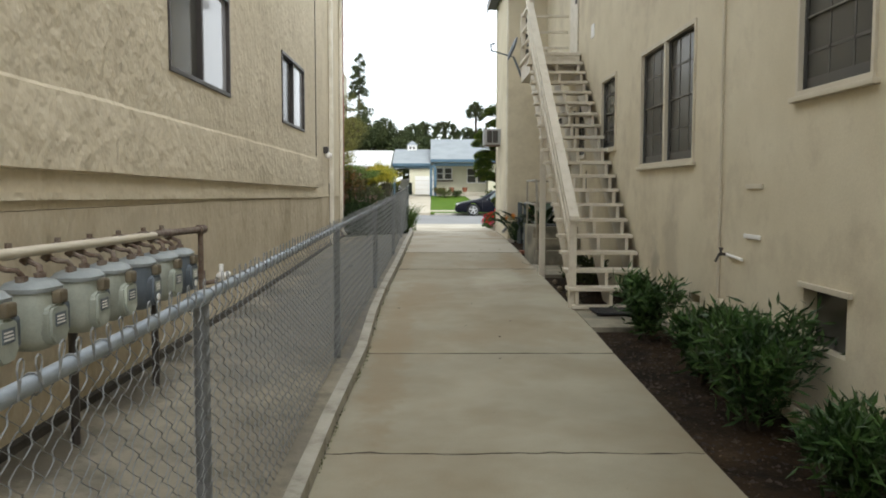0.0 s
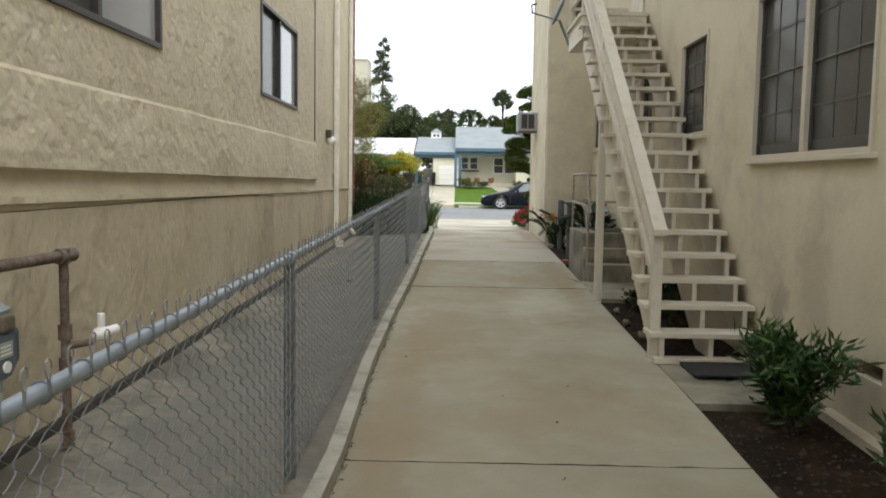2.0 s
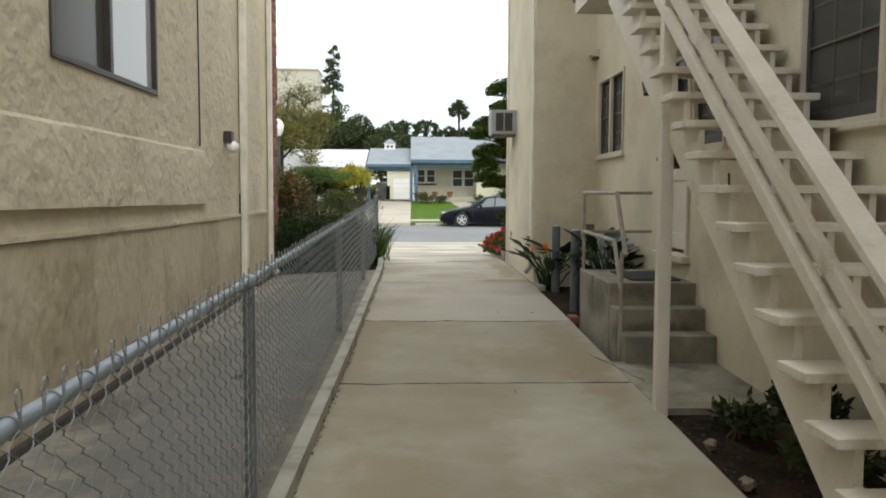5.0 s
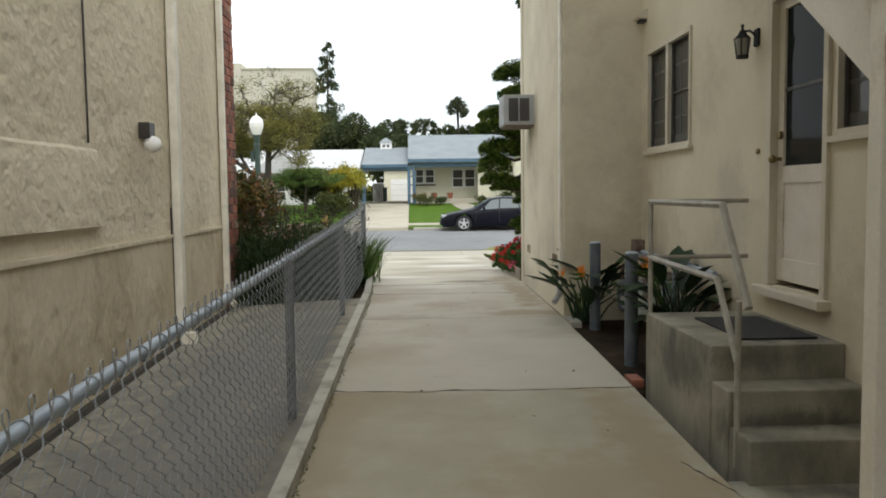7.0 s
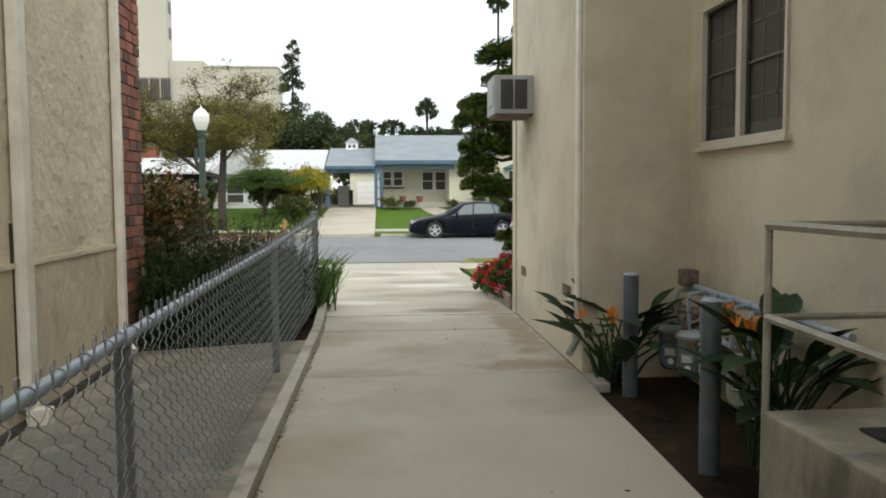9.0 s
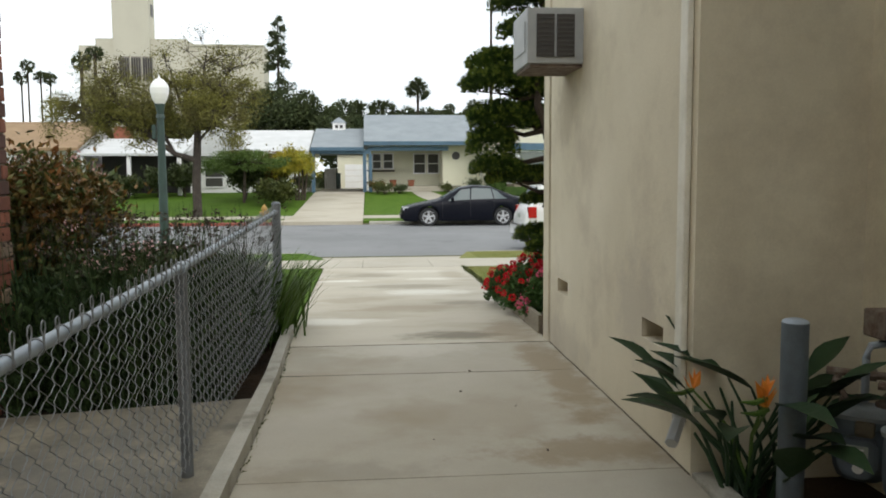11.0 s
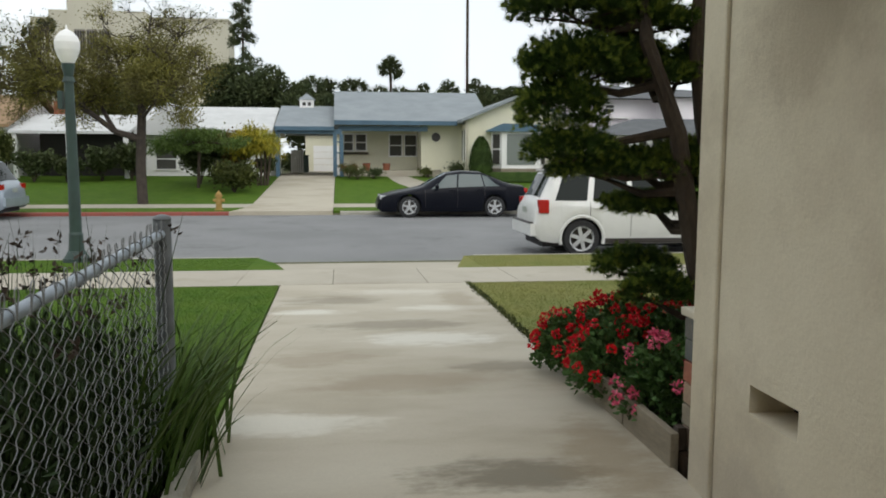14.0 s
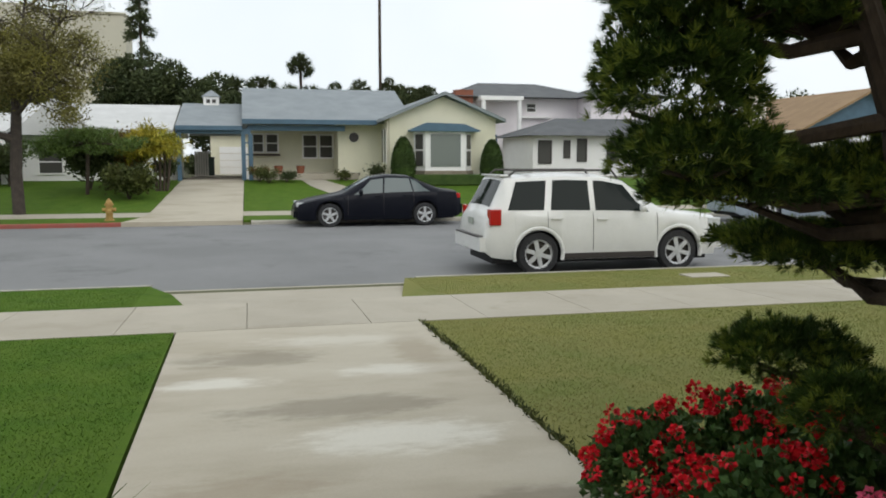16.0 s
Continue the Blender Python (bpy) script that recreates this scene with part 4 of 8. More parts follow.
def crown_cloud(centres, radii, n, leaf, rng, up=0.3):
    """Leaf positions in lumpy shells round several centres."""
    w = np.array([r[0] * r[1] for r in radii])
    pick = rng.choice(len(centres), n, p=w / w.sum())
    d = sphere_dirs(n, rng)
    rad = np.array(radii)[pick] * (rng.uniform(0.55, 1.05, (n, 1)))
    P = np.array(centres)[pick] + d * rad
    D = unit(d * 0.7 + rng.normal(0, 0.6, (n, 3)) + np.array([0, 0, up]))
    return leaf_cloud(P, D, rng.uniform(0.6, 1.3, n) * leaf[0], leaf[1], rng, 0.1)


# ---- things along the left wall: gas meters ----
pipe_x = LX + 0.25
gas_pipe = thing("gas_pipe", (pipe_x, 6, 1.5), "rusty painted gas supply pipe on the stucco wall", "pipe")
part("header_pipe", rodded((pipe_x, 1.5, 1.56), (pipe_x, 7.45, 1.49), 0.028), TRIM, gas_pipe, "cream-painted pipe", smooth=True)
bm = rodded((pipe_x, 6.3, 1.507), (pipe_x, 7.56, 1.49), 0.03)
rod(bm, (pipe_x, 7.5, 1.5), (pipe_x, 7.5, 0.47), 0.024)
for z in (1.49, 1.08, 0.9, 0.5):
    rod(bm, (pipe_x, 7.5, z - 0.04), (pipe_x, 7.5, z + 0.04), 0.036)
rod(bm, (pipe_x, 7.44, 1.49), (pipe_x, 7.6, 1.49), 0.04)
rod(bm, (pipe_x, 7.5, 1.0), (pipe_x + 0.12, 7.56, 1.02), 0.02)
part("drop_pipe", bm, RUST, gas_pipe, "rusty drop pipe with valve", smooth=True)
bm = ball(bmesh.new(), (pipe_x + 0.16, 7.58, 1.06), 0.05, 1, 1, 0.8)
rod(bm, (pipe_x + 0.16, 7.58, 1.06), (pipe_x + 0.2, 7.68, 1.07), 0.028)
rod(bm, (pipe_x + 0.16, 7.58, 1.06), (pipe_x + 0.16, 7.58, 1.17), 0.02)
part("valve", bm, WHITE, gas_pipe, "white plastic valve", smooth=True)
for y in (3.75, 4.78, 6.12):
    part("riser", rodded((pipe_x + 0.05, y, YZ(y) - 0.02), (pipe_x + 0.05, y, 1.1), 0.026), DARK_FRAME, gas_pipe, "dark riser pipe", smooth=True)


METER_LID = mat("gas_meter_lid", (0.3, 0.33, 0.34), 0.5, (0.24, 0.27, 0.28), 10, 90, 0.1, 0.1)
TAN_COVER = mat("tan_index_cover", (0.17, 0.14, 0.09), 0.6, (0.11, 0.09, 0.06), 12, 90, 0.15, 0.1)


def drum(levels, rx, ry, n=20):
    """A rounded upright drum: levels of (height, share of the full width)."""
    bm = bmesh.new()
    rings = []
    for z, f in levels:
        ring = []
        for k in range(n):
            c, q = math.cos(k * math.tau / n), math.sin(k * math.tau / n)
            e = (abs(c) ** 3.2 + abs(q) ** 3.2) ** (-1 / 3.2)
            ring.append(bm.verts.new((rx * f * c * e, ry * f * q * e, z)))
        rings.append(ring)
    for p, q in zip(rings, rings[1:]):
        for k in range(n):
            bm.faces.new((p[k], p[(k + 1) % n], q[(k + 1) % n], q[k]))
    bm.faces.new(rings[0])
    bm.faces.new(rings[-1][::-1])
    return bm


def gas_meter(material, seed):
    """A round-shouldered diaphragm meter with its index box, hung from a header."""
    o = thing("gas_meter", (0, 0, 0), "grey painted gas meter on rusty piping", "gas meter", "gas meters on the left wall")
    part("body", drum(((-0.325, 0.62), (-0.31, 0.8), (-0.27, 0.93), (-0.2, 1.0), (-0.08, 1.0), (-0.035, 0.96)), 0.095, 0.125), material, o, smooth=True)
    part("lid", drum(((-0.034, 1.06), (-0.014, 1.08), (-0.008, 1.0), (0.012, 0.86), (0.022, 0.6)), 0.095, 0.125), METER_LID, o, "bluish flanged lid", smooth=True)
    part("index_box", boxed(0.06, 0.128, -0.02, 0.062, -0.1, -0.03, bevel=0.016), TAN_COVER, o, "brown index cover")
    bm = bmesh.new()
    prism(bm, [(-0.085, -0.125), (-0.06, -0.1), (0.05, -0.1), (0.075, -0.125), (0.08, -0.25), (0.04, -0.3), (-0.05, -0.3), (-0.088, -0.25)], "x", 0.06, 0.12)
    bmesh.ops.bevel(bm, geom=list(bm.edges), offset=0.012, segments=2, affect="EDGES")
    face = part("face_plate", bm, material, o, "cast face plate", smooth=True)
    part("rating_label", boxed(0.121, 0.124, -0.05, 0.04, -0.205, -0.14), METER_BLUE if material is METER else METER, face, "worn rating label")
    for k, z in enumerate((-0.157, -0.173, -0.189)):
        part("label_bar", boxed(0.1242, 0.1248, -0.042, 0.022 + 0.004 * k, z - 0.004, z + 0.004), WHITE, face, "pale printed bar")
    if seed == 2:
        part("dial", rodded((0.119, 0.0, -0.245), (0.126, 0.0, -0.245), 0.024, n=16), WHITE, face, "white ring dial")
    part("side_cover", boxed(0.02, 0.1, 0.095, 0.142, -0.26, -0.1, bevel=0.025), METER_BLUE, o, "dark blue-grey cover")
    bm = bmesh.new()
    for y, q in ((-0.075, -0.12), (0.075, 0.13)):
        sweep(bm, [(0, y, 0.01), (0, y, 0.05), (-0.01, y + q * 0.15, 0.075), (-0.04, q, 0.08), (-0.08, q, 0.1), (-0.09, q, 0.14)], 0.014, 7)
        rod(bm, (0, y, 0.012), (0, y, 0.045), 0.026, n=8)
        rod(bm, (-0.075, q, 0.09), (-0.1, q, 0.11), 0.024, n=8)
    rod(bm, (-0.09, -0.17, 0.145), (-0.09, 0.17, 0.145), 0.02, n=8)
    rod(bm, (-0.09, -0.045, 0.145), (-0.09, 0.045, 0.145), 0.03, n=8)
    rod(bm, (-0.09, 0.0, 0.13), (-0.09, 0.0, 0.2), 0.015, n=8)
    part("piping", bm, RUST, o, "rusty meter piping", smooth=True)
    return o


meter_pale = gas_meter(METER, 1)
meter_blue = gas_meter(METER_BLUE, 2)
for i, y in enumerate((2.75, 3.25, 3.75, 4.25, 4.78, 5.2, 5.66, 6.12, 6.52)):
    src = meter_blue if i in (6, 8) else meter_pale
    copy_thing(src, pose(LX + 0.34, y, 1.385 - 0.002 * i, 0, 0, random.uniform(-4, 4)) @ Matrix.Diagonal((1.2, 1.15, 1.0, 1)))
for src in (meter_pale, meter_blue):
    src.location = (LX + 0.34, 1.75 if src is meter_pale else 2.25, 1.41)

# ---- right wall: small fittings ----
tap = thing("wall_tap", (RX, 7.52, 1.26), "old brass hose tap on the stucco wall", "tap")
bm = rodded((RX, 7.52, 1.27), (RX - 0.09, 7.52, 1.27), 0.014)
rod(bm, (RX - 0.08, 7.52, 1.28), (RX - 0.12, 7.52, 1.2), 0.012)
rod(bm, (RX - 0.07, 7.52, 1.27), (RX - 0.07, 7.52, 1.32), 0.01)
rod(bm, (RX - 0.07, 7.49, 1.32), (RX - 0.07, 7.55, 1.32), 0.012)
part("spout", bm, DARK_FRAME, tap, smooth=True)
part("pipe", rodded((RX - 0.02, 7.52, 1.27), (RX - 0.02, 7.15, 1.25), 0.014), WHITE, tap, "white pipe stub")
for y, z, m in ((6.95, 1.88, TRIM), (6.97, 1.46, WHITE)):
    solid("wall_plate", boxed(RX - 0.018, RX - 0.001, y - 0.17, y + 0.17, z - 0.02, z + 0.02, bevel=0.006), m, "small painted vent plate on the wall", "plate", "thing")
solid("cleanout_cap", rodded((RX, 7.62, 0.8), (RX - 0.05, 7.62, 0.8), 0.05), TRIM, "painted round pipe cap on the wall", "pipe cap", "thing")
solid("foundation_strip", slab(bmesh.new(), 2.98, 3.075, -14, 8.9, 0.02, 0.25), STUCCO_R, "low stucco plinth along the wall foot", "plinth", "structure")
solid("wall_patch", boxed(RX - 0.012, RX - 0.001, 13.85, 14.1, 4.4, 4.62), WHITE, "pale painted square plate high on the wall", "plate", "thing")
hood = thing("vent_hood", (RX, 19.38, 4.05), "small painted metal vent hood", "vent")
part("hood", prism(bmesh.new(), [(RX, 4.12), (RX - 0.12, 4.03), (RX - 0.12, 4.01), (RX, 4.0)], "y", 19.3, 19.46), TRIM, hood)
part("throat", boxed(RX - 0.08, RX - 0.002, 19.32, 19.44, 3.97, 3.998), DARK_FRAME, hood)

lantern = thing("wall_lantern", (RX, 16.43, 3.25), "black carriage lantern with glass sides beside the door", "lantern")
lc = (RX - 0.12, 16.43)
part("back_plate", boxed(RX - 0.02, RX - 0.001, 16.39, 16.47, 3.19, 3.32, bevel=0.008), BLACK, lantern)
part("arm", sweep(bmesh.new(), [(RX - 0.02, 16.43, 3.27), (RX - 0.06, 16.43, 3.305), (lc[0], lc[1], 3.3)], 0.009, 6), BLACK, lantern)
bm = bmesh.new()
bmesh.ops.create_cone(bm, cap_ends=True, segments=6, radius1=0.066, radius2=0.03, depth=0.035, matrix=Matrix.Translation((*lc, 3.262)))
bmesh.ops.create_cone(bm, cap_ends=True, segments=6, radius1=0.034, radius2=0.012, depth=0.035, matrix=Matrix.Translation((*lc, 3.297)))
rod(bm, (*lc, 3.31), (*lc, 3.335), 0.008)
ball(bm, (*lc, 3.34), 0.013)
part("cap", bm, BLACK, lantern)
bm = bmesh.new()
bmesh.ops.create_cone(bm, cap_ends=True, segments=6, radius1=0.042, radius2=0.06, depth=0.12, matrix=Matrix.Translation((*lc, 3.184)))
part("glass", bm, glass_mat("lantern_glass", (0.3, 0.29, 0.25), 0.1), lantern, "dusty glass")
for k in range(6):
    a = k * math.tau / 6
    part("cage_bar", rodded((lc[0] + 0.043 * math.cos(a), lc[1] + 0.043 * math.sin(a), 3.122), (lc[0] + 0.062 * math.cos(a), lc[1] + 0.062 * math.sin(a), 3.246), 0.005, n=5), BLACK, lantern)
part("cage_base", rodded((*lc, 3.1), (*lc, 3.122), 0.046, n=6), BLACK, lantern)

bell = thing("door_bell", (RX, 16.38, 2.4), "small brown round door bell on the wall", "door bell")
part("button", ball(bmesh.new(), (RX - 0.012, 16.38, 2.4), 0.022, 0.6, 1, 1), BRASS, bell, smooth="all")
# porch handrail in square tube
rail = thing("porch_handrail", (2.36, 15.8, 1.2), "grey painted square-tube handrail on the porch", "handrail")
RAIL_PAINT = mat("weathered_grey_paint", (0.36, 0.335, 0.28), 0.6, (0.24, 0.215, 0.175), 6, 80, 0.15, 0.2)
def bar(name, pts, r=0.018):
    part(name, sweep(bmesh.new(), pts, r, 6), RAIL_PAINT, rail)
bar("upright", [(2.3, 16.52, 0.6), (2.3, 16.52, 2.03)])
bar("upright", [(2.265, 14.74, 0.55), (2.265, 14.74, 1.5)])
bar("top_bar", [(2.3, 16.52, 2.03), (2.29, 15.05, 2.03), (2.265, 14.6, 1.48)], 0.024)
bar("lower_bar", [(2.3, 16.52, 1.6), (2.29, 15.12, 1.58), (2.265, 14.74, 1.15)], 0.022)
bar("cross_bar", [(2.3, 16.52, 2.03), (3.06, 16.52, 2.03)])
bar("cross_bar", [(2.3, 16.52, 1.6), (3.06, 16.52, 1.6)])
RIBBED = mat("ribbed_black_mat", (0.016, 0.016, 0.018), 0.8, (0.03, 0.03, 0.033), 30, 150, 0.3, 1.5, 60)
solid("door_mat", boxed(2.5, 2.98, 15.25, 16.1, 1.182, 1.196, bevel=0.004), RIBBED, "black rubber mat before the door", "mat", "thing")
solid("door_mat", boxed(2.32, 3.03, 9.6, 10.08, G(9.7) + 0.03, G(9.7) + 0.046, bevel=0.004), RIBBED, "ribbed black mat at the stair foot", "mat", "thing")

# satellite dish on the landing
dish = thing("satellite_dish", (2.1, 16.5, 4.2), "dark grey satellite dish on a bent arm", "satellite dish")
bm = bmesh.new()
bmesh.ops.create_uvsphere(bm, u_segments=20, v_segments=12, radius=0.3, matrix=Matrix.Translation((1.98, 16.55, 4.66)) @ Matrix.Rotation(radians(-68), 4, "Y") @ Matrix.Diagonal((0.8, 1, 0.13, 1)))
part("reflector", bm, METER_BLUE, dish, smooth="all")
part("mast", sweep(bmesh.new(), [(2.14, 16.42, 4.1), (2.12, 16.5, 4.2), (2.0, 16.55, 4.5)], 0.022, 8), METER_BLUE, dish)
part("arm", sweep(bmesh.new(), [(1.98, 16.55, 4.5), (1.56, 16.55, 4.62)], 0.013, 6), METER_BLUE, dish)
part("receiver", sweep(bmesh.new(), [(1.56, 16.55, 4.6), (1.55, 16.55, 4.74), (1.63, 16.55, 4.76)], 0.02, 6), METER_BLUE, dish)

# air conditioner through the front block's wall
ac = thing("air_conditioner", (1.95, 22.0, 3.25), "boxy pale grey window air conditioner with dark grilles", "air conditioner")
AC_PAINT = mat("grey_appliance_paint", (0.4, 0.41, 0.41), 0.5, (0.33, 0.34, 0.34), 5, 80, 0.08, 0.1)
part("case", boxed(1.755, FX + 0.15, 21.7, 22.3, 3.05, 3.465, bevel=0.01), AC_PAINT, ac)
for a, b in ((1.825, 1.96), (1.98, 2.115)):
    part("grille", boxed(a, b, 21.685, 21.699, 3.1, 3.415), DARK_FRAME, ac, "dark louvred grille")
    for k in range(9):
        part("fin", boxed(a + 0.004, b - 0.004, 21.68, 21.686, 3.115 + k * 0.033, 3.125 + k * 0.033), SCREEN, ac)
part("side_grille", boxed(1.747, 1.754, 21.77, 22.22, 3.15, 3.37), AC_PAINT, ac)
part("drip_tray", boxed(1.78, FX - 0.002, 21.72, 22.28, 3.025, 3.048), RUST, ac, "rust-streaked base tray")

# bollards and meters in the flower bed
def bollard(x, y, top):
    o = thing("bollard", (x, y, G(y)), "grey-blue painted steel bollard in the soil", "bollard", "bollards by the porch")
    part("post", rodded((x, y, G(y) - 0.06), (x, y, top), 0.058, n=18), mat("bollard_paint", (0.11, 0.135, 0.155), 0.55, (0.08, 0.095, 0.108), 8, 90, 0.12, 0.15), o, smooth=True)
    part("cap", ball(bmesh.new(), (x, y, top), 0.058, sz=0.35, u=18), GALV, o, smooth=True)


bollard(2.42, 18.95, 1.555)
bollard(2.37, 17.32, 1.57)
for i, (y, z) in enumerate(((19.06, 1.12), (18.68, 1.14), (18.25, 1.15), (17.80, 1.14))):
    copy_thing(meter_blue if i < 2 else meter_pale, pose(2.82, y, z, 0, 0, 232 - 6 * i))
yard_pipe = thing("meter_header_pipe", (2.95, 18.30, 1.4), "galvanised gas header pipe with joints", "pipe")
solid("loose_brick", boxed(2.18, 2.28, 16.6, 16.82, G(16.7) - 0.045, G(16.7) + 0.02, bevel=0.006), BRICK, "old red brick at the corner of the soil bed", "brick", "thing")
bm = rodded((2.95, 16.90, 1.42), (2.95, 19.20, 1.45), 0.025)
for y in (17.55, 17.80, 18.05, 18.30, 18.55, 18.80, 19.05):
    sweep(bm, [(2.95, y, 1.43), (2.84, y, 1.42), (2.82, y, 1.36), (2.82, y, 1.16)], 0.018, 7)
    rod(bm, (2.95, y - 0.03, 1.43), (2.95, y + 0.03, 1.43), 0.034)
part("header", bm, GALV, yard_pipe, smooth=True)
part("regulator", boxed(2.86, 2.98, 19.00, 19.15, 1.45, 1.58, bevel=0.012), RUST, yard_pipe, "rusty regulator box")
solid("downspout_elbow", sweep(bmesh.new(), [(FX - 0.03, 19.6, 1.0), (FX - 0.035, 19.58, 0.93), (FX - 0.12, 19.46, 0.85)], 0.034, 6), AC_PAINT, "grey metal downspout elbow", "downspout", "thing")
solid("edging_stone", boxed(2.18, 2.3, 19.05, 19.48, G(19.20) - 0.05, G(19.20) + 0.03, bevel=0.015), KERB, "flat stone edging at the bed corner", "stone", "thing")


# bird-of-paradise plants
ORANGE = mat("orange_petal", (0.75, 0.22, 0.03), 0.5, (0.8, 0.32, 0.05), 8, 60, 0.1, 0)
STRELITZIA = mat("strelitzia_leaf", (0.016, 0.036, 0.016), 0.5, (0.032, 0.06, 0.025), 4, 40, 0.12, 0, per_island=0.25, gloss=0.2)


def bird_of_paradise(x, y, n, seed, tall=0.75, flowers=3):
    rng = np.random.default_rng(seed)
    o = thing("bird_of_paradise", (x, y, G(y)), "bird-of-paradise plant with paddle leaves and orange flowers", "plant", "bird-of-paradise plants")
    bm, lv = bmesh.new(), ([], [])
    for k in range(n):
        a = rng.uniform(0, math.tau)
        reach, h = rng.uniform(0.15, 0.5), tall * rng.uniform(0.45, 1.0)
        root = np.array([x, y, G(y)]) + rng.normal(0, 0.07, 3) * [1, 1, 0]
        tip = root + np.array([math.cos(a) * reach * 0.7, math.sin(a) * reach, h])
        tip[0] = min(tip[0], RX - 0.1)
        sweep(bm, [tuple(root), tuple((root + tip) / 2 - np.array([math.cos(a), math.sin(a), 0]) * 0.05), tuple(tip)], [0.012, 0.01, 0.006], 5)
        d = unit(np.array([math.cos(a) * 0.8, math.sin(a) * 0.8, rng.uniform(0.1, 0.9)]))
        side = unit(np.cross(d, [0, 0, 1.0]))
        L, w = rng.uniform(0.3, 0.48), rng.uniform(0.12, 0.17)
        b0 = len(lv[0])
        for j, f in enumerate((0.15, 0.8, 1.0, 0.85, 0.45, 0.03)):
            c = tip + d * L * j / 5 + np.array([0, 0, -0.05 * (j / 5) ** 2])
            lv[0].extend([c + side * w * f * 0.5 + [0, 0, 0.03 * f], c, c - side * w * f * 0.5 + [0, 0, 0.03 * f]])
        for j in range(5):
            q = b0 + 3 * j
            lv[1].extend([(q, q + 1, q + 4, q + 3), (q + 1, q + 2, q + 5, q + 4)])
    part("stalk_mass", bm, STRELITZIA, o)
    raw("leaves", *lv, STRELITZIA, o, smooth=True)
    for k in range(flowers):
        a = rng.uniform(math.pi * 0.6, math.pi * 1.6)
        top = np.array([x + math.cos(a) * 0.25, y + math.sin(a) * 0.35, G(y) + tall * rng.uniform(0.85, 1.05)])
        fb = sweep(bmesh.new(), [(x, y, G(y) + 0.05), (x + math.cos(a) * 0.1, y + math.sin(a) * 0.1, G(y) + tall * 0.6), tuple(top)], [0.01, 0.008, 0.006], 5)
        sweep(fb, [tuple(top), tuple(top + np.array([-0.08, -0.06, 0.0])), tuple(top + np.array([-0.17, -0.1, 0.02]))], [0.014, 0.013, 0.002], 5)
        stem = part("flower_stalk", fb, BLADE, o)
        V, F = leaf_cloud(np.repeat(top[None], 5, 0), unit(np.array([[-0.3, -0.2, 1], [0.1, 0.1, 1], [0.4, 0.1, 0.9], [-0.5, -0.2, 0.7], [0.2, -0.3, 0.8]])), 0.11, 0.04, rng, 0.2)
        raw("petals", V, F, ORANGE, stem, "orange pointed petals")


bird_of_paradise(2.36, 19.22, 34, 4, 0.55, 3)
bird_of_paradise(2.72, 17.25, 42, 7, 0.8, 5)

# oleander shrubs along the right wall
for i, (x, y, h, r, n) in enumerate(((2.66, 8.6, 0.66, 0.36, 1500), (2.68, 6.95, 0.6, 0.34, 1200), (2.62, 5.75, 0.8, 0.42, 2000), (2.82, 6.3, 0.55, 0.3, 700), (2.68, 4.4, 0.48, 0.36, 1300), (2.6, 3.2, 0.6, 0.4, 1000))):
    shrub("oleander_bush", (x, y, G(y) - 0.05), h, r, LEAF, int(n * 1.5), (0.125, 0.025), 20 + i, "green oleander bush in the dark soil bed", "shrub", "oleander bushes along the wall", stems=15, low=0.06)
for i, (x, y, h) in enumerate(((2.6, 11.6, 0.35), (2.75, 12.3, 0.45), (2.5, 12.7, 0.2))):
    shrub("shade_plant", (x, y, G(y) - 0.05), h, 0.25, LEAF_DARK, 350, (0.09, 0.05), 40 + i, "dark broad-leaved plant under the stair", "plant", "plants under the stair", stems=6)
PLANK_ROCK = mat("tan_rock", (0.26, 0.21, 0.15), 0.95, (0.18, 0.145, 0.1), 9, 60, 0.25, 0.6, 40)
rng = np.random.default_rng(77)
for i in range(4):
    y = 10.6 + i * 0.62
    c = (RE(y) + 0.08 + rng.uniform(0, 0.06), y, G(y) - 0.01)
    bm = ball(bmesh.new(), c, rng.uniform(0.035, 0.08), 1, 1.2, 0.8, 8, 6)
    for v in bm.verts:
        v.co += Vector(rng.normal(0, 0.009, 3))
    solid("edging_rock", bm, PLANK_ROCK, "rough tan rock edging the soil bed", "rock", "thing", "rocks edging the bed")

solid("paper_scrap", boxed(-1.66, -1.49, 16.4, 16.47, 0.582, 0.588), WHITE, "scrap of white paper on the yard concrete", "litter", "thing")

drain = thing("yard_drain", (-1.0, 13.95, 0.52), "small round dark drain in the yard concrete", "drain")
dz = YZ(13.95) * 0.4 + (G(13.95) + 0.06) * 0.6
part("rim", rodded((-1.0, 13.95, dz - 0.03), (-1.0, 13.95, dz + 0.012), 0.06, n=18), POST_STEEL, drain)
part("grate", rodded((-1.0, 13.95, dz + 0.012), (-1.0, 13.95, dz + 0.016), 0.045, n=18), BLACK, drain, "black grate")

# cord with a hanging white pad on the wall
cord = thing("hanging_cord", (RX, 14.25, 1.6), "black cord with a white plug box on the wall", "cord")
part("cord", sweep(bmesh.new(), [(RX - 0.012, 14.35, 2.2), (RX - 0.012, 14.32, 1.8), (RX - 0.02, 14.2, 1.55), (RX - 0.02, 14.3, 1.42), (RX - 0.015, 14.4, 1.55), (RX - 0.015, 14.3, 1.68)], 0.008, 6), BLACK, cord)
part("plug_box", boxed(RX - 0.04, RX - 0.001, 14.18, 14.3, 1.5, 1.66, bevel=0.01), WHITE, cord)

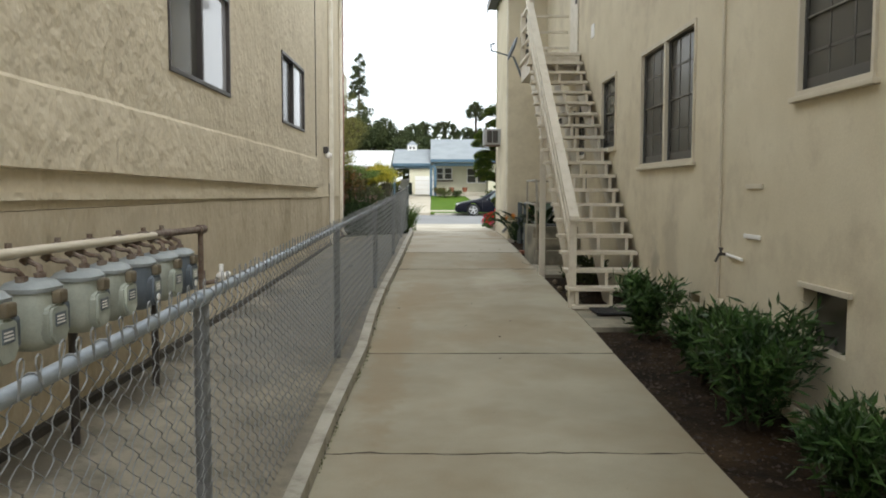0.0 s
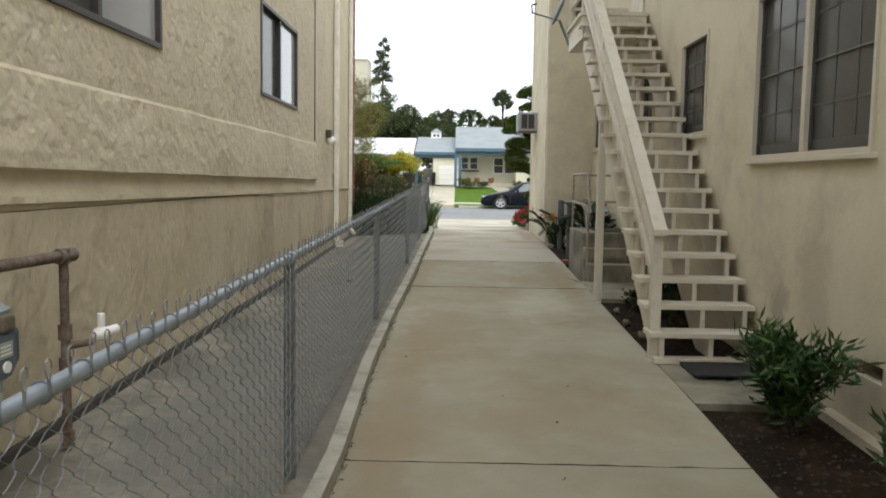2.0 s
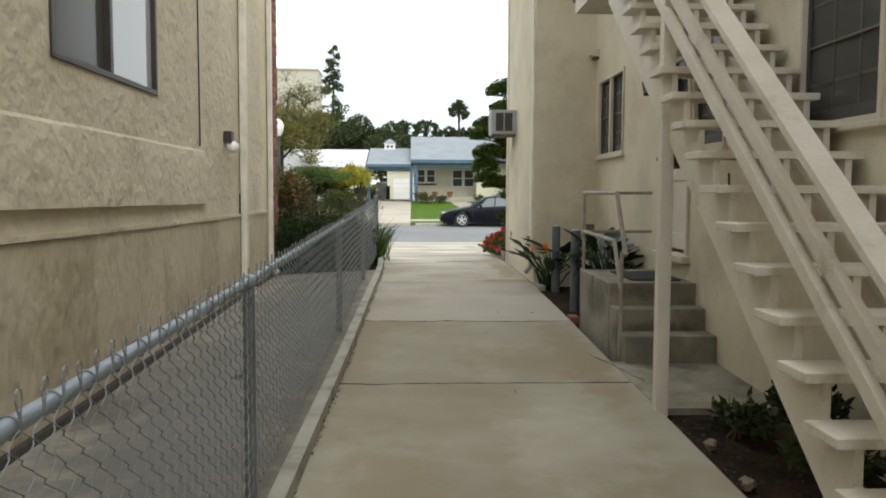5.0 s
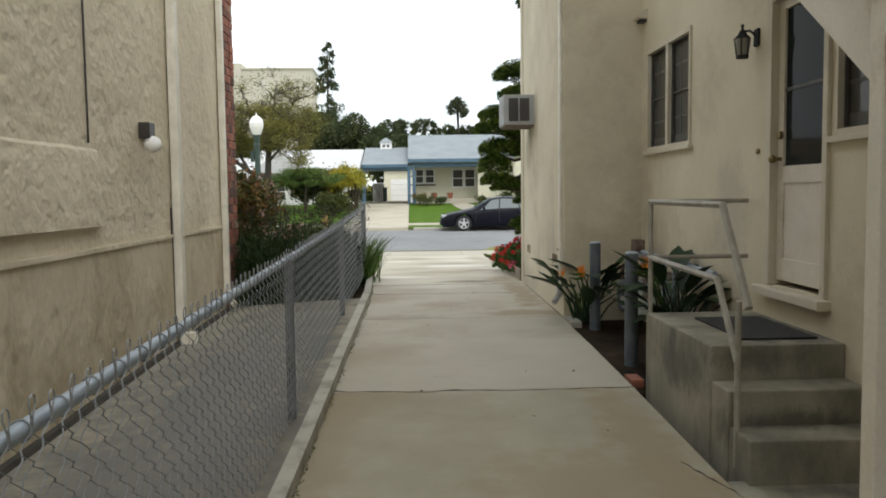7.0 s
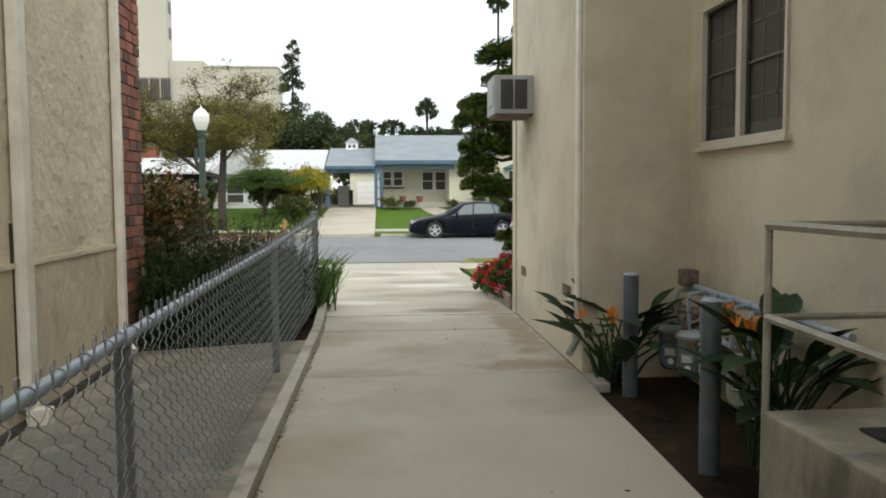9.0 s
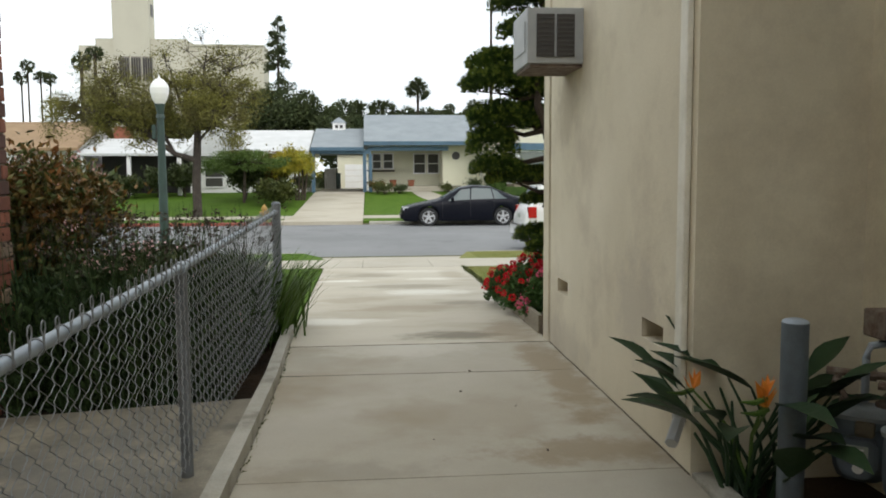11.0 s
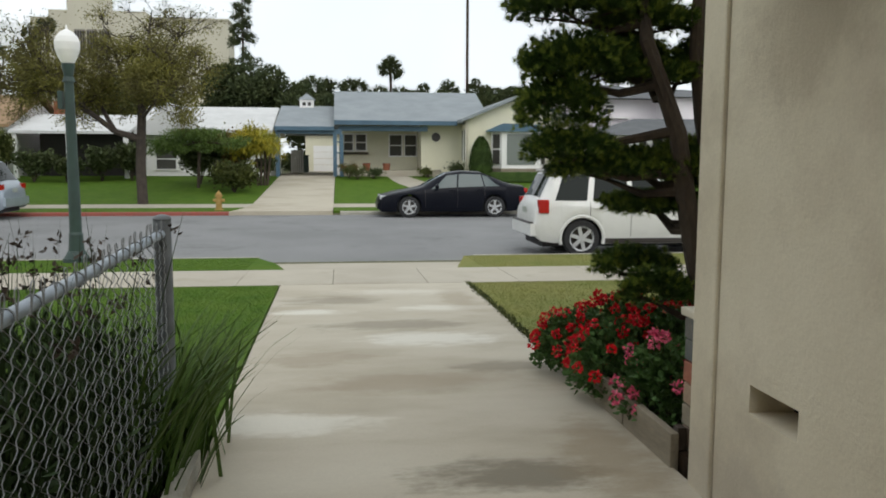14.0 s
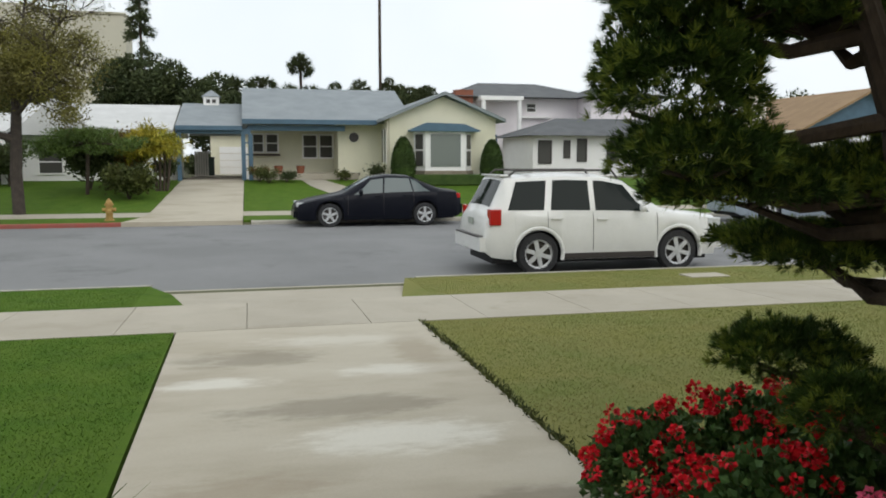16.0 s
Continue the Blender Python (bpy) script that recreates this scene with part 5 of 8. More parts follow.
# upper door and window by the landing
upper = thing("door_2", (RX, 15.9, LZ), "cream upper entrance door on the landing", "door", kind="structure")
part("door_leaf", boxed(RX - 0.03, RX - 0.001, 15.3, 16.1, LZ, LZ + 2.03, bevel=0.006), STAIR, upper)
part("handle", boxed(RX - 0.06, RX - 0.031, 15.36, 15.4, LZ + 0.95, LZ + 1.15, bevel=0.006), DARK_FRAME, upper)
o = thing("window_9", (2.6, 19.5, 5.0), "narrow upper window with dark panes", "window", kind="structure")
part("window_frame", boxed(2.5, 2.82, 19.47, 19.498, LZ + 0.55, LZ + 1.7, bevel=0.006), TRIM, o)
part("pane", boxed(2.54, 2.65, 19.462, 19.469, LZ + 0.6, LZ + 1.65), PANE, o)
part("pane", boxed(2.67, 2.78, 19.462, 19.469, LZ + 0.6, LZ + 1.65), PANE, o)

# brick pier at the left house's corner
pier = thing("brick_pier", (-2.1, 21.1, 0.4), "red brick pier at the corner of the stucco house", "brick pier")
part("core", boxed(-2.4, LX + 0.02, 20.67, 21.39, 0.3, 6.9), MORTAR, pier, "mortar core")

# ---- front garden, left of the driveway ----
PINK = mat("pink_blossom", (0.66, 0.42, 0.4), 0.6, (0.6, 0.33, 0.32), 8, 60, 0.1, 0)
for i, (x, y, h, r, n) in enumerate(((-2.35, 22.4, 1.62, 0.85, 22000), (-3.5, 22.6, 1.5, 1.0, 12000), (-1.3, 22.0, 0.95, 0.6, 7000), (-5.0, 23.2, 1.3, 1.0, 6000))):
    o = shrub("hawthorn_bush", (x, y, G(y) - 0.05), h, r, BROWN_LEAF if i < 2 else LEAF_DARK, n, (0.075, 0.032), 60 + i, "bronze-leaved bush with small pink flower clusters", "shrub", "bushes in the left garden", stems=16)
    rng = np.random.default_rng(160 + i)
    c = np.array([x, y, G(y)]) + np.stack([rng.normal(0, r * 0.5, 90), rng.normal(0, r * 0.5, 90), h * rng.uniform(0.5, 1.03, 90)], 1)
    P = np.repeat(c, 14, 0) + rng.normal(0, 0.03, (90 * 14, 3))
    V, F = leaf_cloud(P, sphere_dirs(len(P), rng), 0.028, 0.02, rng)
    raw("blossom", V, F, PINK, o, "pale pink blossom")
# wispy stems with dark seed heads behind the fence
HEDGE_LEAF = mat("hedge_leaf", (0.016, 0.034, 0.01), 0.6, (0.036, 0.058, 0.018), 3, 40, 0.15, 0, per_island=0.45, gloss=0.2)
rng = np.random.default_rng(5)
weeds = thing("lavender_hedge", (-0.8, 22, 0.65), "wispy grey-green stems with dark seed heads", "shrub")
n = 2600
P = np.stack([rng.uniform(-1.9, -0.46, n), rng.uniform(21.0, 23.4, n), np.full(n, 0.6)], 1)
D = unit(np.stack([rng.normal(0, 0.16, n), rng.normal(0, 0.16, n), np.ones(n)], 1))
Lw = np.where(rng.uniform(size=n) < 0.22, rng.uniform(1.1, 1.45, n), rng.uniform(0.5, 1.05, n))
V, F = bent_blades(P, D, Lw, np.where(Lw > 1.1, 0.009, 0.02), rng, 0.25, 4)
raw("stem_mass", V, F, HEDGE_LEAF, weeds, kind="stuff")
tips = P + D * Lw[:, None] * 0.93
sel = (Lw > 1.1) & (rng.uniform(size=n) < 0.5)
V, F = leaf_cloud(np.repeat(tips[sel], 6, 0) + rng.normal(0, 0.012, (sel.sum() * 6, 3)), sphere_dirs(sel.sum() * 6, rng), 0.035, 0.018, rng)
raw("seed_head_mass", V, F, BARK, weeds, "dark brown seed heads", kind="stuff")
q = np.repeat(P, 22, 0) + np.repeat(D, 22, 0) * (rng.uniform(0.02, 0.85, (n * 22, 1)) * np.minimum(np.repeat(Lw, 22), 1.05)[:, None])
V, F = leaf_cloud(q, unit(np.repeat(D, 22, 0) + sphere_dirs(n * 22, rng) * 0.9), 0.09, 0.02, rng)
raw("leaf_mass", V, F, HEDGE_LEAF, weeds, kind="stuff")
# strap-leaved clump by the end post
def strap_clump(x, y, n, length, seed):
    rng = np.random.default_rng(seed)
    o = thing("strap_leaf_clump", (x, y, G(y)), "clump of long arching green strap leaves", "plant", "strap-leaf clumps by the fence end")
    P = np.array([x, y, G(y) - 0.02]) + rng.normal(0, 0.09, (n, 3)) * [1, 2.2, 0]
    a = rng.uniform(0, math.tau, n)
    D = unit(np.stack([np.cos(a) * 0.4 + 0.06, np.sin(a) * 0.4, np.full(n, 1.0)], 1))
    L, W = rng.uniform(0.5, 1.0, n) * length, rng.uniform(0.014, 0.028, n)
    k = n // 2
    for i in range(k):
        V, F = bent_blades(P[i:i + 1], D[i:i + 1], L[i:i + 1], W[i:i + 1], rng, 0.6, 6)
        raw("leaf", V, F, BLADE, o)
    V, F = bent_blades(P[k:], D[k:], L[k:], W[k:], rng, 0.6, 6)
    raw("leaf_mass", V, F, BLADE, o, kind="stuff")


strap_clump(-0.36, 23.5, 230, 0.95, 1)
strap_clump(-0.52, 23.05, 110, 1.1, 2)
strap_clump(-0.44, 24.0, 110, 0.9, 3)

# ---- front bed with geraniums and the cloud-pruned pine ----
PLANK = mat("weathered_plank", (0.26, 0.225, 0.165), 0.85, (0.2, 0.165, 0.115), 5, 60, 0.2, 0.4, 40, stretch=(1, 0.2, 1))
planter = thing("timber_planter", (2.25, 24.6, 0.6), "weathered timber plank edging of the flower bed", "planter")
for a, b in ((23.2, 23.9), (23.91, 25.05)):
    part("plank", boxed(2.165, 2.21, a, b - 0.01, G(24.6) - 0.06, G(24.6) + 0.2, bevel=0.006), PLANK, planter)
for y in (23.25, 23.9, 25):
    part("stake", boxed(2.212, 2.255, y - 0.03, y + 0.03, G(24.6) - 0.1, G(24.6) + 0.22), BARK, planter)
ground_slab("geranium_bed", SOIL, "dark soil inside the timber edging", 2.215, 6.0, 22.96, 25.04, 0.08, "soil")
SLATE = mat("slate_stone", (0.1, 0.115, 0.115), 0.8, (0.14, 0.13, 0.11), 7, 60, 0.2, 0.5, 40)
stub = thing("brick_pillar", (2.36, 23.22, 0.6), "low pillar of tan and grey slate bricks", "brick pillar")
for k in range(7):
    m = (PLANK, BRICK_TAN, PLANK, BRICK_TAN, BRICK, SLATE, SLATE)[k]
    part("block", boxed(2.262 + 0.004 * (k % 2), 2.46, 23.12, 23.3, 0.66 + k * 0.113, 0.66 + k * 0.113 + 0.107, bevel=0.008), m, stub)
part("cap", boxed(2.245, 2.48, 23.1, 23.32, 1.452, 1.495, bevel=0.01), TRIM, stub, "pale cap stone")

RED_P = mat("red_petal", (0.7, 0.016, 0.022), 0.5, (0.6, 0.012, 0.03), 8, 60, 0.1, 0, per_island=0.3, gloss=0.2)
PINK_P = mat("pink_petal", (0.75, 0.1, 0.2), 0.5, (0.68, 0.14, 0.24), 8, 60, 0.1, 0, per_island=0.3, gloss=0.2)
G_LEAF = mat("geranium_leaf", (0.055, 0.11, 0.03), 0.6, (0.08, 0.15, 0.045), 5, 60, 0.12, 0, per_island=0.35, gloss=0.2)


def geranium(x, y, r, h, seed, heads, petal, label):
    rng = np.random.default_rng(seed)
    z = G(y) + 0.08
    o = thing("geranium", (x, y, z), label, "flowers", "geraniums in the timber bed")
    n = int(3600 * r * r / 0.2)
    d = sphere_dirs(n, rng)
    d[:, 2] = np.abs(d[:, 2])
    P = np.array([x, y, z]) + d * [r, r, h] * rng.uniform(0.55, 0.98, (n, 1))
    V, F = leaf_cloud(P, unit(d + rng.normal(0, 0.5, (n, 3))), rng.uniform(0.03, 0.055, n), 0.042, rng, 0.15)
    raw("leaves", V, F, G_LEAF, o)
    d = sphere_dirs(heads, rng)
    d[:, 2] = np.abs(d[:, 2]) * 0.8 + 0.15
    d = unit(d)
    C = np.array([x, y, z]) + d * [r, r, h] * rng.uniform(0.95, 1.12, (heads, 1))
    k = 30
    dd = sphere_dirs(heads * k, rng)
    P = np.repeat(C, k, 0) + dd * np.repeat(rng.uniform(0.02, 0.04, (heads, 1)), k, 0) * rng.uniform(0.4, 1, (heads * k, 1))
    V, F = leaf_cloud(P, unit(dd + rng.normal(0, 0.3, dd.shape)), 0.024, 0.026, rng, 0.2)
    raw("blossoms", V, F, petal, o, "clustered blossoms")
    bm = bmesh.new()
    for c in C[::2]:
        sweep(bm, [(x + (c[0] - x) * 0.5, y + (c[1] - y) * 0.5, z + (c[2] - z) * 0.4), tuple(c)], 0.004, 4)
    part("stalk_mass", bm, BLADE, o)


for i, (x, y, r, h, heads, p) in enumerate(((2.25, 25.2, 0.32, 0.36, 34, RED_P), (2.5, 24.9, 0.36, 0.5, 36, RED_P), (2.35, 24.45, 0.36, 0.42, 38, RED_P), (2.75, 24.4, 0.42, 0.5, 30, RED_P), (2.45, 23.85, 0.34, 0.42, 30, PINK_P),
                                            (2.8, 23.75, 0.4, 0.45, 26, PINK_P), (2.95, 25.05, 0.42, 0.45, 26, RED_P), (3.2, 24.2, 0.45, 0.42, 24, PINK_P), (3.3, 23.5, 0.4, 0.4, 20, RED_P))):
    geranium(x, y, r, h * 1.12, 300 + i, int(heads * 1.15), p, "red geranium in full flower" + (" with pink heads" if p is PINK_P else " over the planks"))


def pine_pad(C, R, n, rng, inner=0.55):
    """A rounded pad of needle tufts."""
    t = n // 26
    d = sphere_dirs(t, rng)
    d[:, 2] = np.where(d[:, 2] < -0.35, -d[:, 2] * 0.6, d[:, 2])
    base = np.array(C) + d * np.array(R) * rng.uniform(inner, 1.0, (t, 1)) * (1 + 0.11 * np.sin(d[:, :1] * 9 + d[:, 1:2] * 7))
    grow = unit(d * [1, 1, 0.7] + [0, 0, 0.45])
    P = np.repeat(base, 26, 0)
    D = unit(np.repeat(grow, 26, 0) + rng.normal(0, 0.42, (t * 26, 3)))
    return leaf_cloud(P, D, rng.uniform(0.03, 0.055, t * 26), 0.0036, rng)


rng = np.random.default_rng(11)
pine = thing("cloud_pruned_pine", (2.83, 24.3, 0.7), "dark cloud-pruned pine with layered needle pads", "tree")
PADS = (((2.43, 24.75, 4.15), (0.5, 0.45, 0.24)), ((2.58, 24.45, 3.78), (0.6, 0.45, 0.18)), ((2.08, 24.7, 3.45), (0.42, 0.4, 0.17)), ((2.88, 24.55, 3.95), (0.45, 0.4, 0.2)), ((2.9, 24.65, 4.5), (0.45, 0.4, 0.22)),
        ((2.05, 24.5, 3.2), (0.48, 0.4, 0.2)), ((2.45, 24.5, 3.1), (0.34, 0.3, 0.13)), ((2.02, 24.45, 2.82), (0.38, 0.34, 0.21)), ((1.9, 24.45, 2.54), (0.27, 0.3, 0.28)), ((1.94, 24.35, 2.29), (0.28, 0.28, 0.16)), ((2.32, 24.55, 2.88), (0.3, 0.28, 0.15)),
        ((2.42, 24.5, 2.22), (0.34, 0.3, 0.09)), ((2.68, 24.5, 2.79), (0.34, 0.27, 0.13)), ((2.45, 24.4, 2.76), (0.28, 0.24, 0.1)), ((2.85, 24.45, 2.22), (0.42, 0.34, 0.15)), ((3.2, 24.55, 3.2), (0.36, 0.3, 0.14)), ((2.97, 24.45, 2.1), (0.34, 0.3, 0.2)), ((3.06, 24.5, 2.9), (0.38, 0.3, 0.18)), ((2.7, 24.35, 2.18), (0.3, 0.26, 0.14)), ((3.2, 24.45, 2.35), (0.34, 0.3, 0.18)),
        ((2.66, 24.8, 1.96), (0.34, 0.3, 0.06)), ((2.46, 24.54, 1.53), (0.27, 0.24, 0.14)), ((2.47, 24.2, 1.42), (0.23, 0.2, 0.14)), ((3.1, 24.45, 1.95), (0.28, 0.26, 0.1)),
        ((2.2, 24.45, 2.17), (0.36, 0.34, 0.1)), ((2.56, 24.45, 1.93), (0.32, 0.28, 0.07)))
bm = bmesh.new()
A0 = [(2.84, 24.15, 0.62), (2.79, 24.15, 1.3), (2.70, 24.16, 1.65), (2.63, 24.17, 2.0), (2.57, 24.18, 2.4), (2.36, 24.2, 2.95), (2.38, 24.4, 3.5), (2.5, 24.6, 4.2)]
B0 = [(2.97, 24.25, 0.62), (2.94, 24.25, 1.35), (2.88, 24.26, 2.0), (2.77, 24.27, 2.5), (2.72, 24.3, 2.9), (2.85, 24.55, 4.3)]
sweep(bm, A0, [0.1, 0.075, 0.068, 0.062, 0.056, 0.045, 0.035, 0.02], 9)
sweep(bm, B0, [0.1, 0.08, 0.07, 0.058, 0.045, 0.02], 9)
for c, r in PADS:
    spine = A0 if c[0] < 2.8 else B0
    zs = [p[2] for p in spine]
    s = Vector([float(np.interp(c[2] - 0.12, zs, [p[k] for p in spine])) for k in range(3)])
    e = Vector(c) - Vector((0, 0, r[2] * 0.5))
    sweep(bm, [tuple(s), tuple((s + e) / 2 + Vector((0, 0, -0.06))), tuple(e)], [0.035, 0.026, 0.012], 6)
    for k in range(5):
        a = k * 1.256 + c[0] * 5
        sweep(bm, [tuple(e), (e.x + math.cos(a) * r[0] * 0.7, e.y + math.sin(a) * r[1] * 0.7, e.z + 0.05)], [0.011, 0.005], 5)
part("trunk", bm, BARK, pine, "dark twisted twin trunks with limbs")
for c, r in PADS:
    V, F = pine_pad(c, r, int(92000 * r[0] * r[1] / 0.16 * (0.4 + r[2])), rng)
    pad = raw("needle_pad", V, F, NEEDLE, pine, "rounded pad of green needles")
    ORIGIN[pad] = ORIGIN[pine]
    # outer shell in the paler colour, so the pad's edge looks lit
    V, F = pine_pad(c, (r[0] * 1.03, r[1] * 1.03, r[2] * 1.08), int(15000 * r[0] * r[1] / 0.16 * (0.4 + r[2])), rng, 0.9)
    raw("young_growth", V, F, NEEDLE_TIP, pad, "young needle tips, coloured paler as if lit")

# turf blades on the near lawns
def turf(name, x0, x1, y0, y1, n, m, seed, label):
    rng = np.random.default_rng(seed)
    x, y = rng.uniform(x0, x1, n), rng.uniform(y0, y1, n)
    P = np.stack([x, y, np.interp(y, [p[0] for p in PROFILE], [p[1] for p in PROFILE])], 1)
    D = unit(np.stack([rng.normal(0, 0.5, n), rng.normal(0, 0.5, n), np.ones(n)], 1))
    S = unit(np.cross(D, rng.normal(size=(n, 3)))) * 0.004
    V = np.stack([P + S, P - S, P + D * rng.uniform(0.007, 0.016, n)[:, None]], 1).reshape(-1, 3)
    raw(name, V, np.arange(3 * n).reshape(-1, 3), m, None, label, "stuff", category="grass")


TURF = mat("grass_blade", (0.07, 0.145, 0.015), 0.7, (0.1, 0.17, 0.022), 2, 30, 0.1, 0, per_island=0.2, gloss=0.2)
TURF_DRY = mat("dry_grass_blade", (0.17, 0.215, 0.05), 0.7, (0.28, 0.26, 0.095), 0.9, 30, 0.1, 0, per_island=0.12, gloss=0.2)
turf("grass", -4.2, -0.32, 24.3, 30.32, 60000, TURF, 1, "short green grass blades of the lawn")
turf("grass", 2.28, 9.0, 26.0, 30.32, 70000, TURF_DRY, 2, "short dry yellowish grass blades")
turf("grass", -7, -0.95, 32.14, 34.0, 20000, TURF, 3, "short green grass blades at the street")
turf("grass", 2.78, 9.5, 32.14, 34.0, 20000, TURF_DRY, 4, "short dry grass blades at the street")
# ragged edge of the right lawn along the concrete
rng = np.random.default_rng(8)
n = 900
y = rng.uniform(25.5, 30.32, n)
P = np.stack([np.interp(y, [p[0] for p in EDGE_R], [p[1] for p in EDGE_R]) + rng.normal(0.02, 0.02, n), y, np.interp(y, [p[0] for p in PROFILE], [p[1] for p in PROFILE])], 1)
V, F = leaf_cloud(P, unit(rng.normal(0, 0.6, (n, 3)) + [-0.2, 0, 0.7]), 0.05, 0.012, rng)
raw("edge_weeds", V, F, LEAF_OLIVE, None, "weedy ragged lawn edge", "stuff", category="weeds")
# weeds and litter along the kerb
n = 1600
y = rng.uniform(1, 23.3, n)
clump = 0.5 + 0.5 * np.sin(y * 5.1) * np.sin(y * 1.7)
keep = rng.uniform(size=n) < clump
y = y[keep]
P = np.stack([[KX(v) for v in y] + rng.normal(0.008, 0.008, len(y)), y, [G(v) for v in y]], 1)
V, F = leaf_cloud(P, unit(rng.normal(0, 0.5, (len(y), 3)) + [0.3, 0, 0.6]), 0.022, 0.008, rng)
raw("kerb_moss", V, F, LEAF_OLIVE, None, "small weeds and moss along the kerb", "stuff", category="weeds")
n = 46
y = rng.uniform(1.5, 22, n)
P = np.stack([rng.uniform(-0.15, 2.0, n), y, [G(v) + 0.004 for v in y]], 1)
V, F = leaf_cloud(P, unit(rng.normal(0, 1, (n, 3)) * [1, 1, 0.08]), rng.uniform(0.015, 0.045, n), 0.014, rng)
raw("fallen_leaves", V, F, BARK, None, "a few dry brown fallen leaves", "stuff", category="leaves")
n = 1500
y = rng.uniform(-1, 13.1, n)
x = rng.uniform(2.1, 3.0, n)
P = np.stack([x, y, [G(v) - 0.048 for v in y]], 1)
keep = (y < 8.9) | (y > 10.4)
V, F = leaf_cloud(P[keep], unit(rng.normal(0, 1, (keep.sum(), 3)) * [1, 1, 0.25]), rng.uniform(0.015, 0.05, keep.sum()), 0.015, rng)
raw("leaf_litter", V, F, mat("leaf_litter", (0.09, 0.06, 0.038), 0.9, (0.045, 0.032, 0.022), 9, 60, 0.2, 0, per_island=0.5, gloss=0.2), None, "dry leaf litter on the soil", "stuff", category="leaves")
# clods and small stones on the soil of the long bed
rng = np.random.default_rng(15)
n = 2200
y = rng.uniform(-1, 13.1, n)
y = y[(y < 8.9) | (y > 10.4)]
n = len(y)
C = np.stack([rng.uniform(2.08, 3.02, n), y, [G(v) - 0.05 for v in y]], 1)
R = rng.uniform(0.005, 0.024, (n, 1)) ** 1.0
O = np.array([(1, 0, 0), (0, 1, 0), (-1, 0, 0), (0, -1, 0), (0, 0, 0.8), (0, 0, -0.8)], float)
V = (C[:, None, :] + O[None] * R[:, None, :] * rng.uniform(0.6, 1.4, (n, 6, 1))).reshape(-1, 3)
F = [tuple(6 * i + k for k in f) for i in range(n) for f in ((0, 1, 4), (1, 2, 4), (2, 3, 4), (3, 0, 4), (1, 0, 5), (2, 1, 5), (3, 2, 5), (0, 3, 5))]
raw("soil_clods", V, F, mat("soil_clod", (0.05, 0.035, 0.026), 0.95, (0.025, 0.018, 0.014), 20, 80, 0.3, 0.3, per_island=0.6), None, "clods and pebbles on the dark soil", "stuff", category="soil")
# cracks in the driveway
CRACK = mat("crack_dirt", (0.06, 0.05, 0.038), 0.95, (0.035, 0.03, 0.024), 12, 60, 0.3, 0)
def crack(x0, y0, x1, y1, seed, wide=1.0, stray=1.0):
    rng = np.random.default_rng(seed)
    k = 26
    t = np.linspace(0, 1, k)
    wob = np.cumsum(rng.normal(0, 0.012 * stray, k))
    wob -= t * wob[-1]
    dx, dy = x1 - x0, y1 - y0
    L = math.hypot(dx, dy)
    pts = [(x0 + dx * a - dy / L * w, y0 + dy * a + dx / L * w) for a, w in zip(t, wob)]
    bm = sweep(bmesh.new(), [(x, y, G(y) + 0.0005) for x, y in pts], [(0.0018 + 0.0024 * abs(float(w))) * wide for w in rng.normal(0, 1, k)], 4)
    solid("concrete_crack", bm, CRACK, "thin dark crack in the concrete slab", "crack", "structure")


crack(2.0, 14.9, 2.24, 13.9, 1)
crack(-0.2, 13.9, 2.14, 13.91, 2)
crack(-0.16, 16.52, 2.15, 16.48, 3)
crack(-0.28, 5.17, 2.09, 5.15, 4)
crack(-0.22, 7.79, 2.11, 7.79, 5, 1.0, 0.15)
crack(-0.13, 21.74, 1.87, 21.72, 6, 0.45, 0.1)
crack(-0.18, 22.8, 2.18, 22.8, 7, 0.6, 0.15)
solid("utility_cover", boxed(7.0, 7.65, 32.85, 33.25, G(33.0) - 0.05, G(33.0) + 0.015, bevel=0.005), WALK, "concrete utility cover set in the grass", "cover", "thing")

# ---- street lamp ----
GREEN_PAINT = mat("dark_green_cast_iron", (0.035, 0.065, 0.055), 0.55, (0.028, 0.05, 0.044), 5, 80, 0.1, 0.2)
sl = thing("street_lamp", (-3.94, 33.72, 0.48), "dark green street lamp with a white acorn globe", "street lamp")
bm = bmesh.new()
for r1, r2, z0, z1 in ((0.23, 0.22, 0.46, 0.56), (0.2, 0.14, 0.56, 0.68), (0.13, 0.11, 0.68, 0.95), (0.12, 0.1, 0.95, 1.0), (0.1, 0.075, 1.0, 3.5), (0.1, 0.08, 3.5, 3.58), (0.07, 0.11, 3.58, 3.8)):
    rod(bm, (-3.94, 33.72, z0), (-3.94, 33.72, z1), r1, r2, 16)
part("post", bm, GREEN_PAINT, sl, smooth=True)
bm = bmesh.new()
for r1, r2, z0, z1 in ((0.1, 0.15, 3.8, 3.9), (0.15, 0.19, 3.9, 4.02), (0.19, 0.2, 4.02, 4.14), (0.2, 0.17, 4.14, 4.23), (0.17, 0.1, 4.23, 4.31), (0.1, 0.03, 4.31, 4.35), (0.025, 0.008, 4.35, 4.43)):
    rod(bm, (-3.94, 33.72, z0), (-3.94, 33.72, z1), r1, r2, 20)
part("globe", bm, WHITE, sl, "white acorn globe", smooth=True)
part("bracket_box", boxed(-4.12, -4.04, 33.67, 33.77, 3.05, 3.35, bevel=0.01), GREEN_PAINT, sl)

